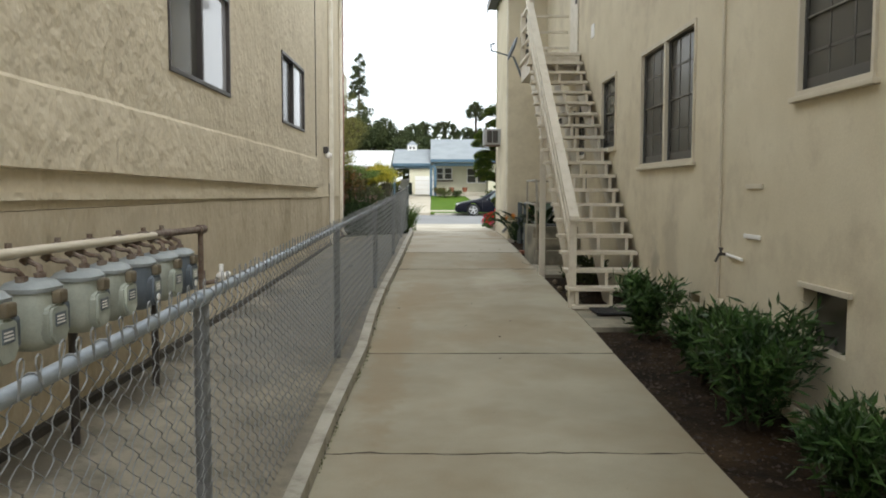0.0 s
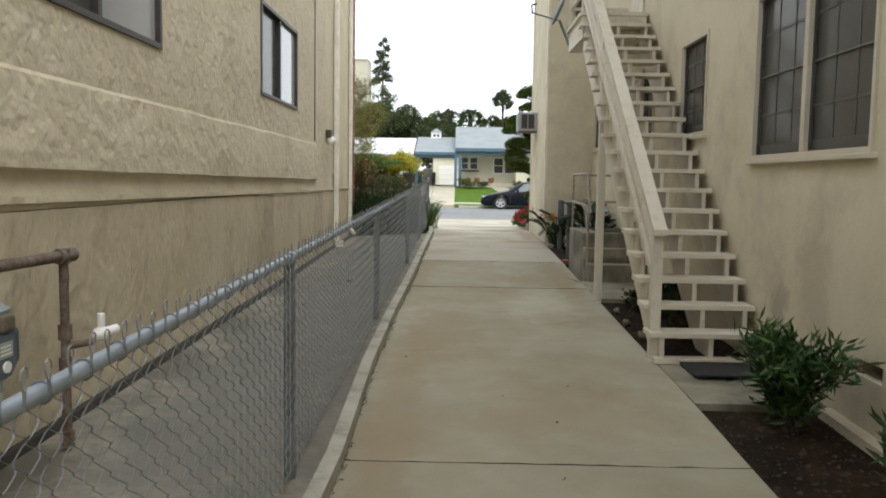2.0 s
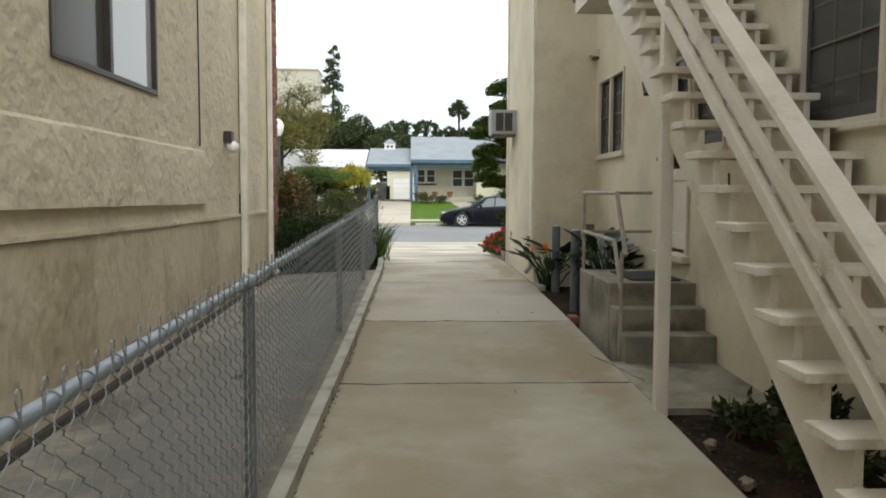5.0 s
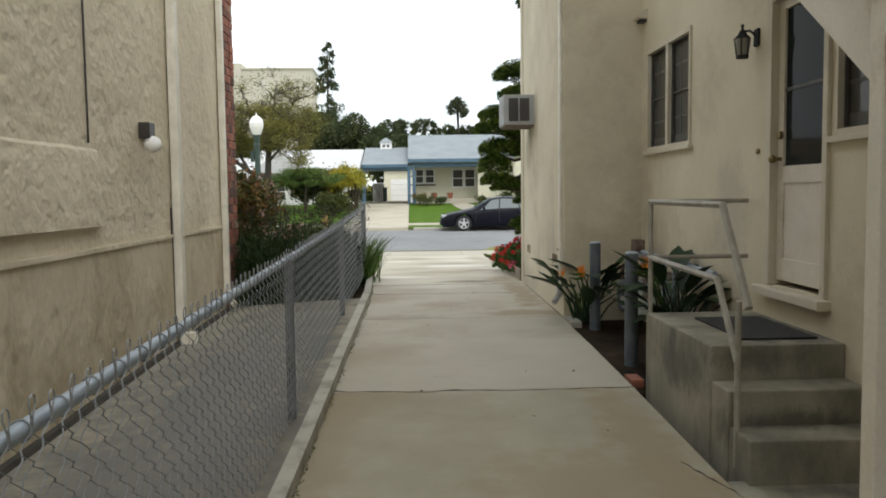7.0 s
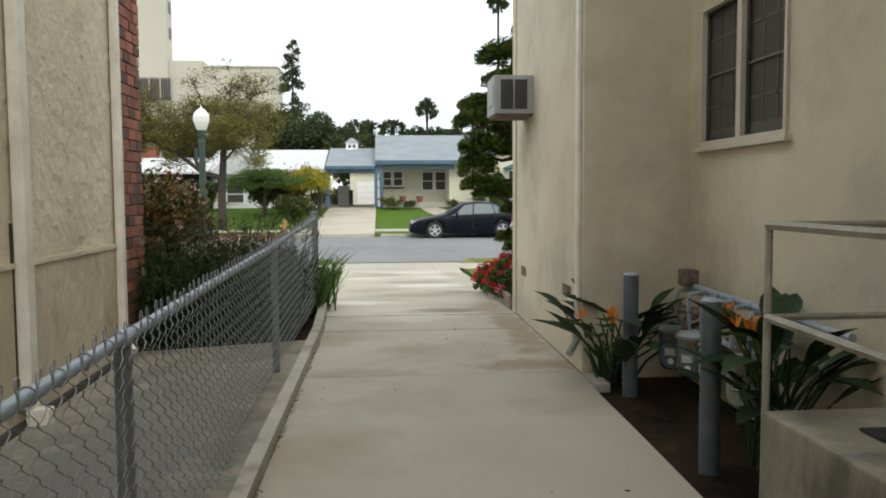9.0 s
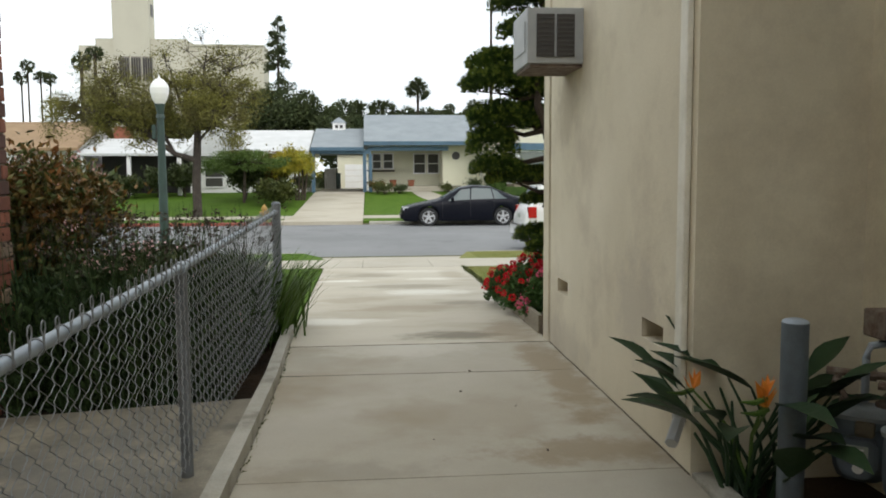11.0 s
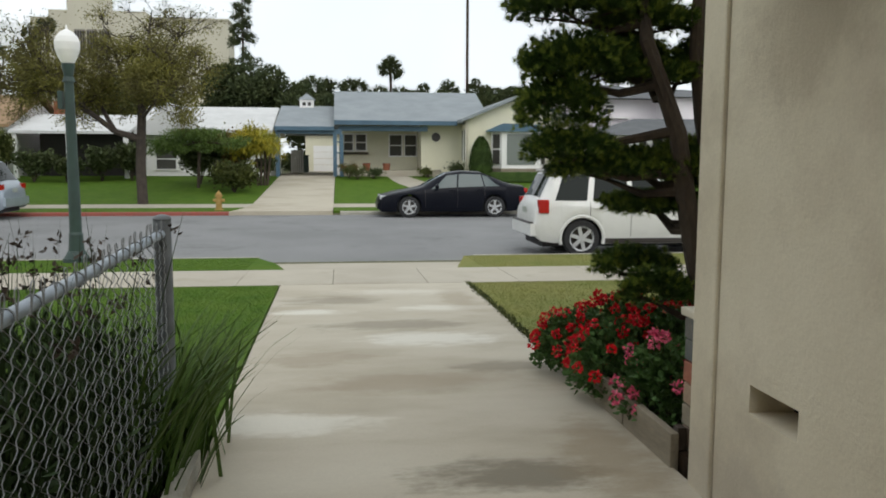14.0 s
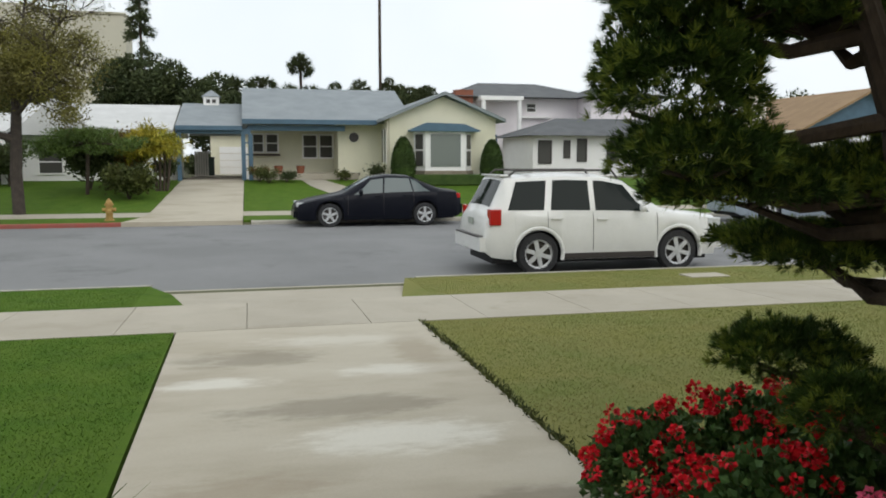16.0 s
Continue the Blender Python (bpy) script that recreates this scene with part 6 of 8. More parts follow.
hyd = thing("fire_hydrant", (-3.4, 46.3, 0.6), "weathered yellow fire hydrant on the grass", "hydrant")
YEL = mat("faded_yellow_paint", (0.42, 0.28, 0.08), 0.7, (0.34, 0.2, 0.06), 6, 60, 0.15, 0.2)
bm = rodded((-3.4, 46.3, 0.56), (-3.4, 46.3, 1.05), 0.1, 0.09, 14)
rod(bm, (-3.4, 46.3, 0.56), (-3.4, 46.3, 0.62), 0.15, n=14)
rod(bm, (-3.4, 46.3, 1.02), (-3.4, 46.3, 1.06), 0.13, n=14)
ball(bm, (-3.4, 46.3, 1.07), 0.1, sz=1.1)
rod(bm, (-3.4, 46.3, 1.15), (-3.4, 46.3, 1.22), 0.025)
part("barrel", bm, YEL, hyd, smooth=True)
part("outlet", rodded((-3.58, 46.3, 0.9), (-3.22, 46.3, 0.9), 0.055, n=12), YEL, hyd, smooth=True)
part("front_outlet", rodded((-3.4, 46.1, 0.85), (-3.4, 46.3, 0.85), 0.065, n=12), YEL, hyd, smooth=True)


# ---- opposite bungalow ----
def gable_roof(bm, x0, x1, y0, y1, eave, ridge, along_x=True, thick=0.14):
    """A gable roof as a thick bent slab; the ridge runs along x or y."""
    if along_x:
        yc = (y0 + y1) / 2
        prism(bm, [(y0, eave), (yc, ridge), (y1, eave), (y1, eave - thick), (yc, ridge - thick), (y0, eave - thick)], "x", x0, x1)
    else:
        xc = (x0 + x1) / 2
        prism(bm, [(x0, eave), (xc, ridge), (x1, eave), (x1, eave - thick), (xc, ridge - thick), (x0, eave - thick)], "y", y0, y1)
    return bm


def house_window(o, x0, x1, z0, z1, y, m=None, cross=True, name="window"):
    """A window in a wall that looks towards -y, as a part with its own pieces."""
    m = m or WHITE
    bm = bmesh.new()
    for a, b, c, d in ((x0, x0 + 0.07, z0, z1), (x1 - 0.07, x1, z0, z1), (x0 + 0.07, x1 - 0.07, z1 - 0.07, z1), (x0 + 0.07, x1 - 0.07, z0, z0 + 0.07)):
        box(bm, a, b, y - 0.06, y + 0.02, c, d)
    w = part(name, bm, m, o)
    part("pane", boxed(x0 + 0.07, x1 - 0.07, y - 0.022, y - 0.012, z0 + 0.07, z1 - 0.07), PANE, w)
    if cross:
        part("bar", boxed(x0 + 0.07, x1 - 0.07, y - 0.05, y - 0.024, (z0 + z1) / 2 - 0.025, (z0 + z1) / 2 + 0.025), m, w)
    return w


bun = thing("bungalow", (4, 60, 1.45), "cream stucco bungalow with blue trim and grey roof", "house")
part("wing_wall", prism(bmesh.new(), [(6.3, 1.2), (6.3, 4.1), (8.65, 5.0), (11.0, 4.1), (11.0, 1.2)], "y", 56, 66), CREAM, bun)
part("entry_wall", boxed(4.35, 6.3, 58, 66, 1.2, 3.9), CREAM, bun)
part("porch_wall", boxed(0.45, 4.35, 60, 66, 1.2, 3.9), CREAM, bun)
part("porch_floor", boxed(0.45, 5.2, 57.6, 60, 1.2, 1.72), WALK, bun, "raised concrete porch floor")
part("roof", gable_roof(bmesh.new(), 0.25, 7.6, 57.2, 66.8, 4.02, 5.72), ROOF_GREY, bun, "grey shingle roof")
part("wing_roof", gable_roof(bmesh.new(), 5.95, 11.35, 55.6, 66.5, 4.06, 5.2, False), ROOF_GREY, bun, "grey shingle gable roof")
part("carport_roof", gable_roof(bmesh.new(), -2.45, 0.25, 57.3, 66.7, 3.72, 4.95), ROOF_GREY, bun, "grey shingle carport roof")
part("fascia", boxed(0.25, 5.95, 57.14, 57.2, 3.82, 4.02), BLUE_TRIM, bun, "blue fascia")
part("porch_beam", boxed(0.45, 4.6, 57.45, 57.6, 3.55, 3.78), BLUE_TRIM, bun, "blue porch beam")
part("carport_beam", boxed(-2.45, 0.6, 57.4, 57.55, 3.4, 3.62), BLUE_TRIM, bun, "blue carport beam")
part("carport_fascia", boxed(-2.45, 0.25, 57.22, 57.3, 3.55, 3.73), BLUE_TRIM, bun, "blue fascia")
for x in (-2.33, 0.28, 0.58):
    part("carport_post", boxed(x - 0.09, x + 0.09, 57.4, 57.55, 1.4, 3.4), BLUE_TRIM, bun, "blue post")
for z in (1.9, 2.5, 3.0):
    part("lattice_bar", boxed(0.37, 0.49, 57.44, 57.5, z, z + 0.06), BLUE_TRIM, bun)
part("lattice_panel", boxed(0.37, 0.49, 57.45, 57.49, 1.5, 1.85), WHITE, bun)
cup = part("cupola", boxed(-1.5, -0.8, 61.6, 62.3, 4.7, 5.25), WHITE, bun, "small white roof cupola")
bm = bmesh.new()
bmesh.ops.create_cone(bm, cap_ends=True, segments=4, radius1=0.62, radius2=0.05, depth=0.32, matrix=Matrix.Translation((-1.15, 61.97, 5.41)) @ Matrix.Rotation(radians(45), 4, "Z"))
part("cap", bm, ROOF_GREY, cup)
for x in (-1.36, -1.1):
    part("louvre", boxed(x, x + 0.16, 61.585, 61.598, 4.95, 5.12), DARK_FRAME, cup)
for a, b in ((2.9, 3.62), (3.66, 4.35)):
    house_window(bun, a, b, 2.36, 3.5, 60)
for a, b in ((0.65, 1.2), (1.24, 1.85)):
    house_window(bun, a, b, 2.62, 3.52, 60)
part("window_shelf", boxed(0.6, 1.9, 59.8, 59.99, 2.5, 2.58), BARK, bun, "wooden window shelf")
bm = bmesh.new()
bmesh.ops.create_cone(bm, cap_ends=True, segments=20, radius1=0.21, radius2=0.21, depth=0.06, matrix=Matrix.Translation((5.05, 57.98, 3.3)) @ Matrix.Rotation(radians(90), 4, "X"))
part("round_vent", bm, DARK_FRAME, bun, "dark round vent")
part("crawl_vent", boxed(4.95, 5.3, 57.97, 57.99, 1.62, 1.74), DARK_FRAME, bun)
for y in (56.8, 57.5):
    bm = boxed(6.25, 6.29, y - 0.2, y + 0.2, 2.2, 3.6)
    part("side_window", bm, PANE, bun)
    part("side_window_frame", boxed(6.24, 6.285, y - 0.27, y - 0.21, 2.15, 3.65), WHITE, bun)
bm = prism(bmesh.new(), [(7.35, 56.0), (7.75, 55.45), (9.5, 55.45), (9.9, 56.0)], "z", 1.75, 3.5)
bay = part("bay_window", bm, WHITE, bun, "white bay window")
part("brick_base", prism(bmesh.new(), [(7.25, 56.0), (7.7, 55.38), (9.55, 55.38), (10.0, 56.0)], "z", 1.3, 1.85), PLANK, bun, "brown stone base of the bay")
part("bay_roof", prism(bmesh.new(), [(7.1, 3.5), (10.1, 3.5), (10.1, 3.56), (9.4, 3.82), (7.8, 3.86), (7.1, 3.56)], "y", 55.25, 56.0), BLUE_TRIM, bun, "blue copper bay roof")
part("pane", boxed(7.98, 9.28, 55.42, 55.44, 2.02, 3.4), glass_mat("bay_pane", (0.16, 0.18, 0.16), 0.05), bay, "large pane with drawn curtain")
for s in (-1, 1):
    c = Vector((8.625 + s * 1.07, 55.725, 0))
    ang = math.atan2(0.55, 0.4) * s
    bm = bmesh.new()
    for z0, z1 in ((2.05, 2.68), (2.76, 3.38)):
        bmesh.ops.create_cube(bm, size=1, matrix=Matrix.Translation((c.x + s * 0.012, c.y - 0.012, (z0 + z1) / 2)) @ Matrix.Rotation(ang, 4, "Z") @ Matrix.Diagonal((0.4, 0.05, z1 - z0, 1)))
    part("pane", bm, PANE, bay)
part("hedge_planter", boxed(7.0, 10.2, 54.9, 55.3, 1.25, 1.7, bevel=0.05), CONE_GREEN, bun, "low clipped hedge under the bay")
part("downspout", rodded((6.2, 55.9, 3.95), (6.2, 55.9, 1.4), 0.04), TRIM, bun)


def clipped_cone(x, y, z, h, r, seed):
    rng = np.random.default_rng(seed)
    o = thing("clipped_cypress", (x, y, z), "dark green clipped conical cypress", "shrub", "clipped cypresses by the bay window")
    prof = [(0.55, 0), (0.95, 0.12), (1.0, 0.35), (0.85, 0.65), (0.5, 0.88), (0.1, 1.0)]
    bm = bmesh.new()
    for (a, b), (c, d) in zip(prof, prof[1:]):
        rod(bm, (x, y, z + b * h), (x, y, z + d * h), a * r * 0.92, c * r * 0.92, 14)
    part("core", bm, CONE_GREEN, o, smooth=True)
    n = 2600
    t = rng.uniform(0, 1, n)
    rr = np.interp(t, [p[1] for p in prof], [p[0] for p in prof]) * r
    a = rng.uniform(0, math.tau, n)
    P = np.stack([x + np.cos(a) * rr * 0.93, y + np.sin(a) * rr * 0.93, z + t * h], 1)
    V, F = leaf_cloud(P, unit(np.stack([np.cos(a), np.sin(a), np.full(n, 0.6)], 1) + rng.normal(0, 0.4, (n, 3))), 0.09, 0.04, rng)
    raw("foliage", V, F, CONE_GREEN, o)


clipped_cone(6.75, 55.2, 1.3, 1.95, 0.52, 1)
clipped_cone(10.6, 55.2, 1.3, 1.85, 0.5, 2)
for i, (x, y, r, h) in enumerate(((1.3, 56.3, 0.6, 0.55), (2.0, 56.6, 0.45, 0.4), (0.9, 56.8, 0.5, 0.6), (4.6, 57.0, 0.5, 0.4), (5.8, 56.3, 0.55, 0.75))):
    shrub("garden_shrub", (x, y, G(y) - 0.02), h, r, (LEAF_OLIVE, LEAF_DARK, BROWN_LEAF)[i % 3], 700, (0.1, 0.05), 500 + i, "low mixed shrub before the bungalow", "shrub", "shrubs before the bungalow", stems=8)
POT = mat("terracotta", (0.28, 0.1, 0.05), 0.8, (0.22, 0.08, 0.045), 8, 60, 0.12, 0.2)
for x, y in ((1.75, 58.2), (2.7, 58.2)):
    o = thing("flower_pot", (x, y, 1.72), "terracotta flower pot on the porch", "pot", "pots on the porch")
    part("pot", rodded((x, y, 1.72), (x, y, 2.05), 0.14, 0.2, 14), POT, o)
    part("soil", rodded((x, y, 2.05), (x, y, 2.06), 0.17, n=14), SOIL, o)
ground_slab("garden_path", WALK, "curving pale concrete garden path", lambda y: 2.6 + (57.5 - y) * 0.18 + 0.1 * math.sin(y), lambda y: 3.6 + (57.5 - y) * 0.28, 51.5, 57.5, 0.012, "path")

gar = thing("garage", (-0.5, 70, 1.5), "cream garage with a white roll-up door", "garage")
part("wall", boxed(-1.6, 4, 70, 75, 1.3, 3.75), CREAM, gar)
part("roof", boxed(-1.8, 4.2, 69.7, 75.2, 3.75, 3.9), ROOF_GREY, gar)
dr = part("door", boxed(-1.12, 0.9, 69.95, 69.995, 1.5, 3.06), WHITE, gar, "white sectional door")
for k in range(1, 4):
    part("groove", boxed(-1.12, 0.9, 69.94, 69.95, 1.5 + k * 0.39, 1.52 + k * 0.39), TRIM, dr)
gate = thing("garden_gate", (-2, 66, 1.5), "pale picket gate beside the carport", "gate")
for k in range(6):
    part("board", boxed(-2.25 + k * 0.12, -2.15 + k * 0.12, 66, 66.04, 1.45, 2.75), WHITE, gate)
bin_ = thing("wheelie_bin", (-1.55, 67, 1.5), "dark green wheeled rubbish bin", "bin")
part("body", boxed(-1.85, -1.3, 66.8, 67.3, 1.46, 2.4, bevel=0.03), GREEN_PAINT, bin_)
part("lid", boxed(-1.88, -1.27, 66.75, 67.33, 2.4, 2.47, bevel=0.02), GREEN_PAINT, bin_)

# white house to the left
wh = thing("white_cottage", (-6, 60, 1.3), "white cottage with pale roof and porch", "house")
ROOF_PALE = mat("pale_roof", (0.6, 0.6, 0.59), 0.85, (0.52, 0.52, 0.51), 1.2, 30, 0.08, 0.4, 14)
part("wall", boxed(-8.6, -2.8, 58, 66, 1.1, 3.6), WHITE, wh)
part("roof", gable_roof(bmesh.new(), -9.0, -2.55, 57.4, 66.6, 3.55, 4.85), ROOF_PALE, wh, "pale shingle roof")
part("front_gable", prism(bmesh.new(), [(-8.7, 3.3), (-7.1, 4.75), (-5.3, 3.3)], "y", 57.2, 62), ROOF_PALE, wh, "white front gable")
part("porch_roof", prism(bmesh.new(), [(56.4, 3.3), (56.4, 3.42), (60, 4.3), (60, 4.18)], "x", -13.6, -8.6), ROOF_PALE, wh, "pale porch roof")
# shade under the porch roof is painted with a dark material
part("porch_wall", boxed(-13.4, -8.6, 59.5, 66, 1.1, 4.0), DARK_FRAME, wh, "porch wall coloured dark for its shade")
for x in (-13.4, -11.2, -8.8):
    part("porch_post", boxed(x - 0.09, x + 0.09, 56.5, 56.68, 1.1, 3.32), WHITE, wh)
house_window(wh, -7.9, -6.9, 1.7, 2.75, 58)
house_window(wh, -5.6, -4.7, 1.8, 2.8, 58)
part("chimney", boxed(-13.2, -12.4, 61, 61.8, 3.5, 5.0), BRICK, wh, "red brick chimney")
# tan-roofed house beyond
th = thing("tan_roof_house", (-18, 60, 1.3), "white house with a tan shingle roof", "house")
part("wall", prism(bmesh.new(), [(57, 1.1), (57, 3.6), (61, 5.0), (65, 3.6), (65, 1.1)], "x", -30, -13.9), WHITE, th)
part("roof", gable_roof(bmesh.new(), -30, -13.6, 56.5, 65.5, 3.7, 5.25), ROOF_TAN, th, "tan shingle roof")
part("porch_gable", prism(bmesh.new(), [(-19.5, 1.1), (-19.5, 3.3), (-17.4, 4.0), (-15.8, 3.3), (-15.8, 1.1)], "y", 55, 57), WHITE, th)
part("porch_roof", gable_roof(bmesh.new(), -19.8, -15.5, 54.7, 58, 3.35, 4.15, False), ROOF_TAN, th)
house_window(th, -15.4, -14.7, 2.0, 3.1, 57)
house_window(th, -17.8, -16.9, 1.9, 2.9, 55)

# two-storey house to the right, and its neighbours
two = thing("two_storey_house", (17, 72, 1.5), "white two-storey house with a dark hip roof", "house")
PALE_PINK = mat("pale_pink_stucco", (0.87, 0.82, 0.84), 0.85, (0.83, 0.78, 0.8), 0.8, 40, 0.05, 0.2)
part("wall", boxed(13.0, 22.6, 71.2, 80, 1.3, 6.2), PALE_PINK, two)
part("wing_wall", boxed(21.2, 26, 69.0, 78, 1.3, 6.2), PALE_PINK, two)
def hip(bm, x0, x1, y0, y1, z0, z1, inset):
    lo = [bm.verts.new(p) for p in ((x0, y0, z0), (x1, y0, z0), (x1, y1, z0), (x0, y1, z0))]
    yc = (y0 + y1) / 2
    a, b = bm.verts.new((x0 + inset, yc, z1)), bm.verts.new((x1 - inset, yc, z1))
    for f in ((lo[0], lo[1], b, a), (lo[1], lo[2], b), (lo[2], lo[3], a, b), (lo[3], lo[0], a), lo[::-1]):
        bm.faces.new(f)
    return bm
part("roof", hip(bmesh.new(), 12.3, 23.2, 70.2, 80.6, 6.2, 7.5, 3.4), ROOF_DARK, two, "dark hip roof")
part("wing_roof", hip(bmesh.new(), 20.7, 26.5, 68.4, 78.6, 6.2, 7.1, 2.4), ROOF_DARK, two, "dark hip roof")
part("chimney", boxed(12.9, 14.0, 70.4, 71.15, 4.0, 6.6), BRICK, two, "red brick chimney")
part("portico_slab", boxed(14.3, 17.0, 69.6, 71.2, 5.95, 6.2), WHITE, two)
for x in (14.5, 16.8):
    part("column", rodded((x, 69.8, 1.4), (x, 69.8, 5.95), 0.14, n=14), WHITE, two, smooth=True)
house_window(two, 17.7, 18.4, 5.3, 5.9, 71.2)
part("awning", boxed(17.3, 19.3, 70.8, 71.19, 4.95, 5.05), WHITE, two)
house_window(two, 15.0, 15.8, 2.3, 3.9, 71.2, BLUE_TRIM)
nb = thing("white_bungalow", (18, 66, 1.5), "white bungalow with a dark roof", "house")
part("wall", boxed(15.8, 30, 64.5, 70, 1.3, 3.65), WHITE, nb)
part("roof", hip(bmesh.new(), 15.2, 30.6, 63.8, 70.6, 3.65, 4.75, 3.0), ROOF_DARK, nb, "dark hip roof")
for a, b, c, d in ((16.1, 16.9, 2.1, 3.4), (17.6, 18.0, 2.4, 3.4), (18.4, 19.0, 2.2, 3.5), (20.2, 21.0, 2.1, 3.4), (22.5, 23.3, 2.1, 3.4)):
    house_window(nb, a, b, c, d, 64.5, DARK_FRAME, False)
bg = thing("blue_gable_house", (34, 62, 1.5), "house with a blue gable and tan roof", "house")
part("wall", boxed(27, 40, 60, 68, 1.3, 3.9), WHITE, bg)
part("gable", prism(bmesh.new(), [(29.5, 3.9), (33.5, 6.0), (37.5, 3.9)], "y", 60, 68), BLUE_TRIM, bg, "blue painted gable")
part("roof", gable_roof(bmesh.new(), 29, 38, 59.4, 68.5, 3.95, 6.2, False), ROOF_TAN, bg, "tan roof")
part("chimney", boxed(27.5, 28.6, 62, 63, 3.9, 6.2), CREAM, bg, "cream chimney")

# far apartment block with tower
far = thing("tower_building", (-25, 130, 1), "tall pale stucco building with a square tower", "building")
part("block", boxed(-38.3, -13.8, 130, 136, 0, 20.1), FAR_WALL, far)
part("raised_block", boxed(-35.9, -24.0, 129.5, 134, 0, 20.95), FAR_WALL, far)
part("tower", boxed(-33.5, -28.7, 129, 132, 0, 42), FAR_WALL, far)
part("parapet", boxed(-24.0, -13.7, 129.8, 136, 20.1, 20.35), FAR_WALL, far)
LATT = mat("grey_block_screen", (0.28, 0.26, 0.22), 0.9, None, 2, 30, 0.1, 0.1)
for x0 in (-32.7, -31.2, -29.7):
    lat = part("block_screen", boxed(x0, x0 + 1.35, 128.9, 128.99, 15.2, 18.5), LATT, far, "pierced concrete screen")
    for k in range(4):
        part("hole", boxed(x0 + 0.1 + k * 0.31, x0 + 0.3 + k * 0.31, 128.82, 128.88, 15.4, 18.3), DARK_FRAME, lat)
for z in (24, 27.5, 31):
    part("window", boxed(-28.69, -28.64, 130, 131.2, z, z + 1.6), DARK_FRAME, far)

# ---- trees across the street ----
# jacaranda: a straight trunk, a long limb to one side, a dome of half-bare twigs above
rng = np.random.default_rng(31)
tree = thing("jacaranda", (-6.3, 48.6, 0.6), "spreading jacaranda with sparse olive leaves and bare twigs", "tree")
JBARK = mat("jacaranda_bark", (0.07, 0.055, 0.045), 0.95, (0.045, 0.036, 0.03), 6, 50, 0.25, 0.8, 25)
bm = bmesh.new()
BOUGHS = (([(-6.3, 48.6, 0.5), (-6.33, 48.6, 1.9), (-6.27, 48.6, 3.2), (-6.22, 48.6, 4.1)], 0.19, 0.14), ([(-6.3, 48.6, 2.9), (-7.1, 48.5, 3.15), (-7.9, 48.4, 3.8), (-9.2, 48.3, 4.5), (-10.7, 48.2, 5.0)], 0.13, 0.04),
         ([(-7.1, 48.5, 3.15), (-7.8, 48.9, 4.3), (-8.3, 49.2, 5.6)], 0.09, 0.03), ([(-7.9, 48.4, 3.8), (-8.9, 47.6, 5.0), (-9.3, 47.2, 5.9)], 0.07, 0.025), ([(-9.2, 48.3, 4.5), (-10.2, 48.9, 4.6), (-11.2, 49.2, 4.6)], 0.05, 0.02),
         ([(-6.22, 48.6, 4.1), (-5.5, 48.8, 4.7), (-4.5, 49.0, 5.2)], 0.09, 0.03), ([(-6.22, 48.6, 4.1), (-6.0, 48.5, 5.2), (-5.8, 48.3, 6.7)], 0.11, 0.03), ([(-6.22, 48.6, 4.1), (-6.8, 48.4, 5.1), (-7.1, 48.2, 6.4)], 0.09, 0.03),
         ([(-6.0, 48.5, 5.2), (-5.3, 49.2, 6.0), (-4.9, 49.5, 6.8)], 0.06, 0.02), ([(-6.25, 48.6, 3.6), (-5.5, 47.7, 4.2), (-4.9, 47.2, 4.9)], 0.07, 0.025))
ends = []
for pts, r0, r1 in BOUGHS:
    sweep(bm, pts, [r0 + (r1 - r0) * i / (len(pts) - 1) for i in range(len(pts))], 7)
    if r0 > 0.15:
        continue
    for t in np.linspace(0.4, 1.0, 9):
        u = t * (len(pts) - 1)
        i = min(int(u), len(pts) - 2)
        p = np.array(pts[i]) * (1 - (u - i)) + np.array(pts[i + 1]) * (u - i)
        for _ in range(2):
            d = unit(rng.normal(0, 1, 3) * [1, 1, 0.6] + [0, 0, 0.45])
            e = p + d * rng.uniform(0.5, 0.95)
            sweep(bm, [tuple(p), tuple((p + e) / 2 + rng.normal(0, 0.08, 3)), tuple(e)], [0.024, 0.018, 0.01], 4)
            for _ in range(8):
                f = e + unit(d + rng.normal(0, 0.8, 3)) * rng.uniform(0.25, 0.6)
                sweep(bm, [tuple(e), tuple(f)], [0.012, 0.007], 3)
                ends.append(f)
part("trunk", bm, JBARK, tree, "grey-brown trunk with long limbs and fine twigs")
ends = np.array(ends)
leafy = np.where(ends[:, 2] > 6.1, 14, np.where(ends[:, 2] > 5.3, 34, 70))
P = np.repeat(ends, leafy, 0)
n = len(P)
P = P + rng.normal(0, 0.2, (n, 3)) * [1, 1, 0.6]
V, F = leaf_cloud(P, unit(rng.normal(size=(n, 3)) + [0, 0, -0.1]), rng.uniform(0.06, 0.13, n), 0.04, rng, 0.1)
raw("crown", V, F, mat("jacaranda_leaf", (0.18, 0.17, 0.035), 0.65, (0.11, 0.1, 0.035), 0.9, 30, 0.15, 0, per_island=0.4, gloss=0.2), tree)


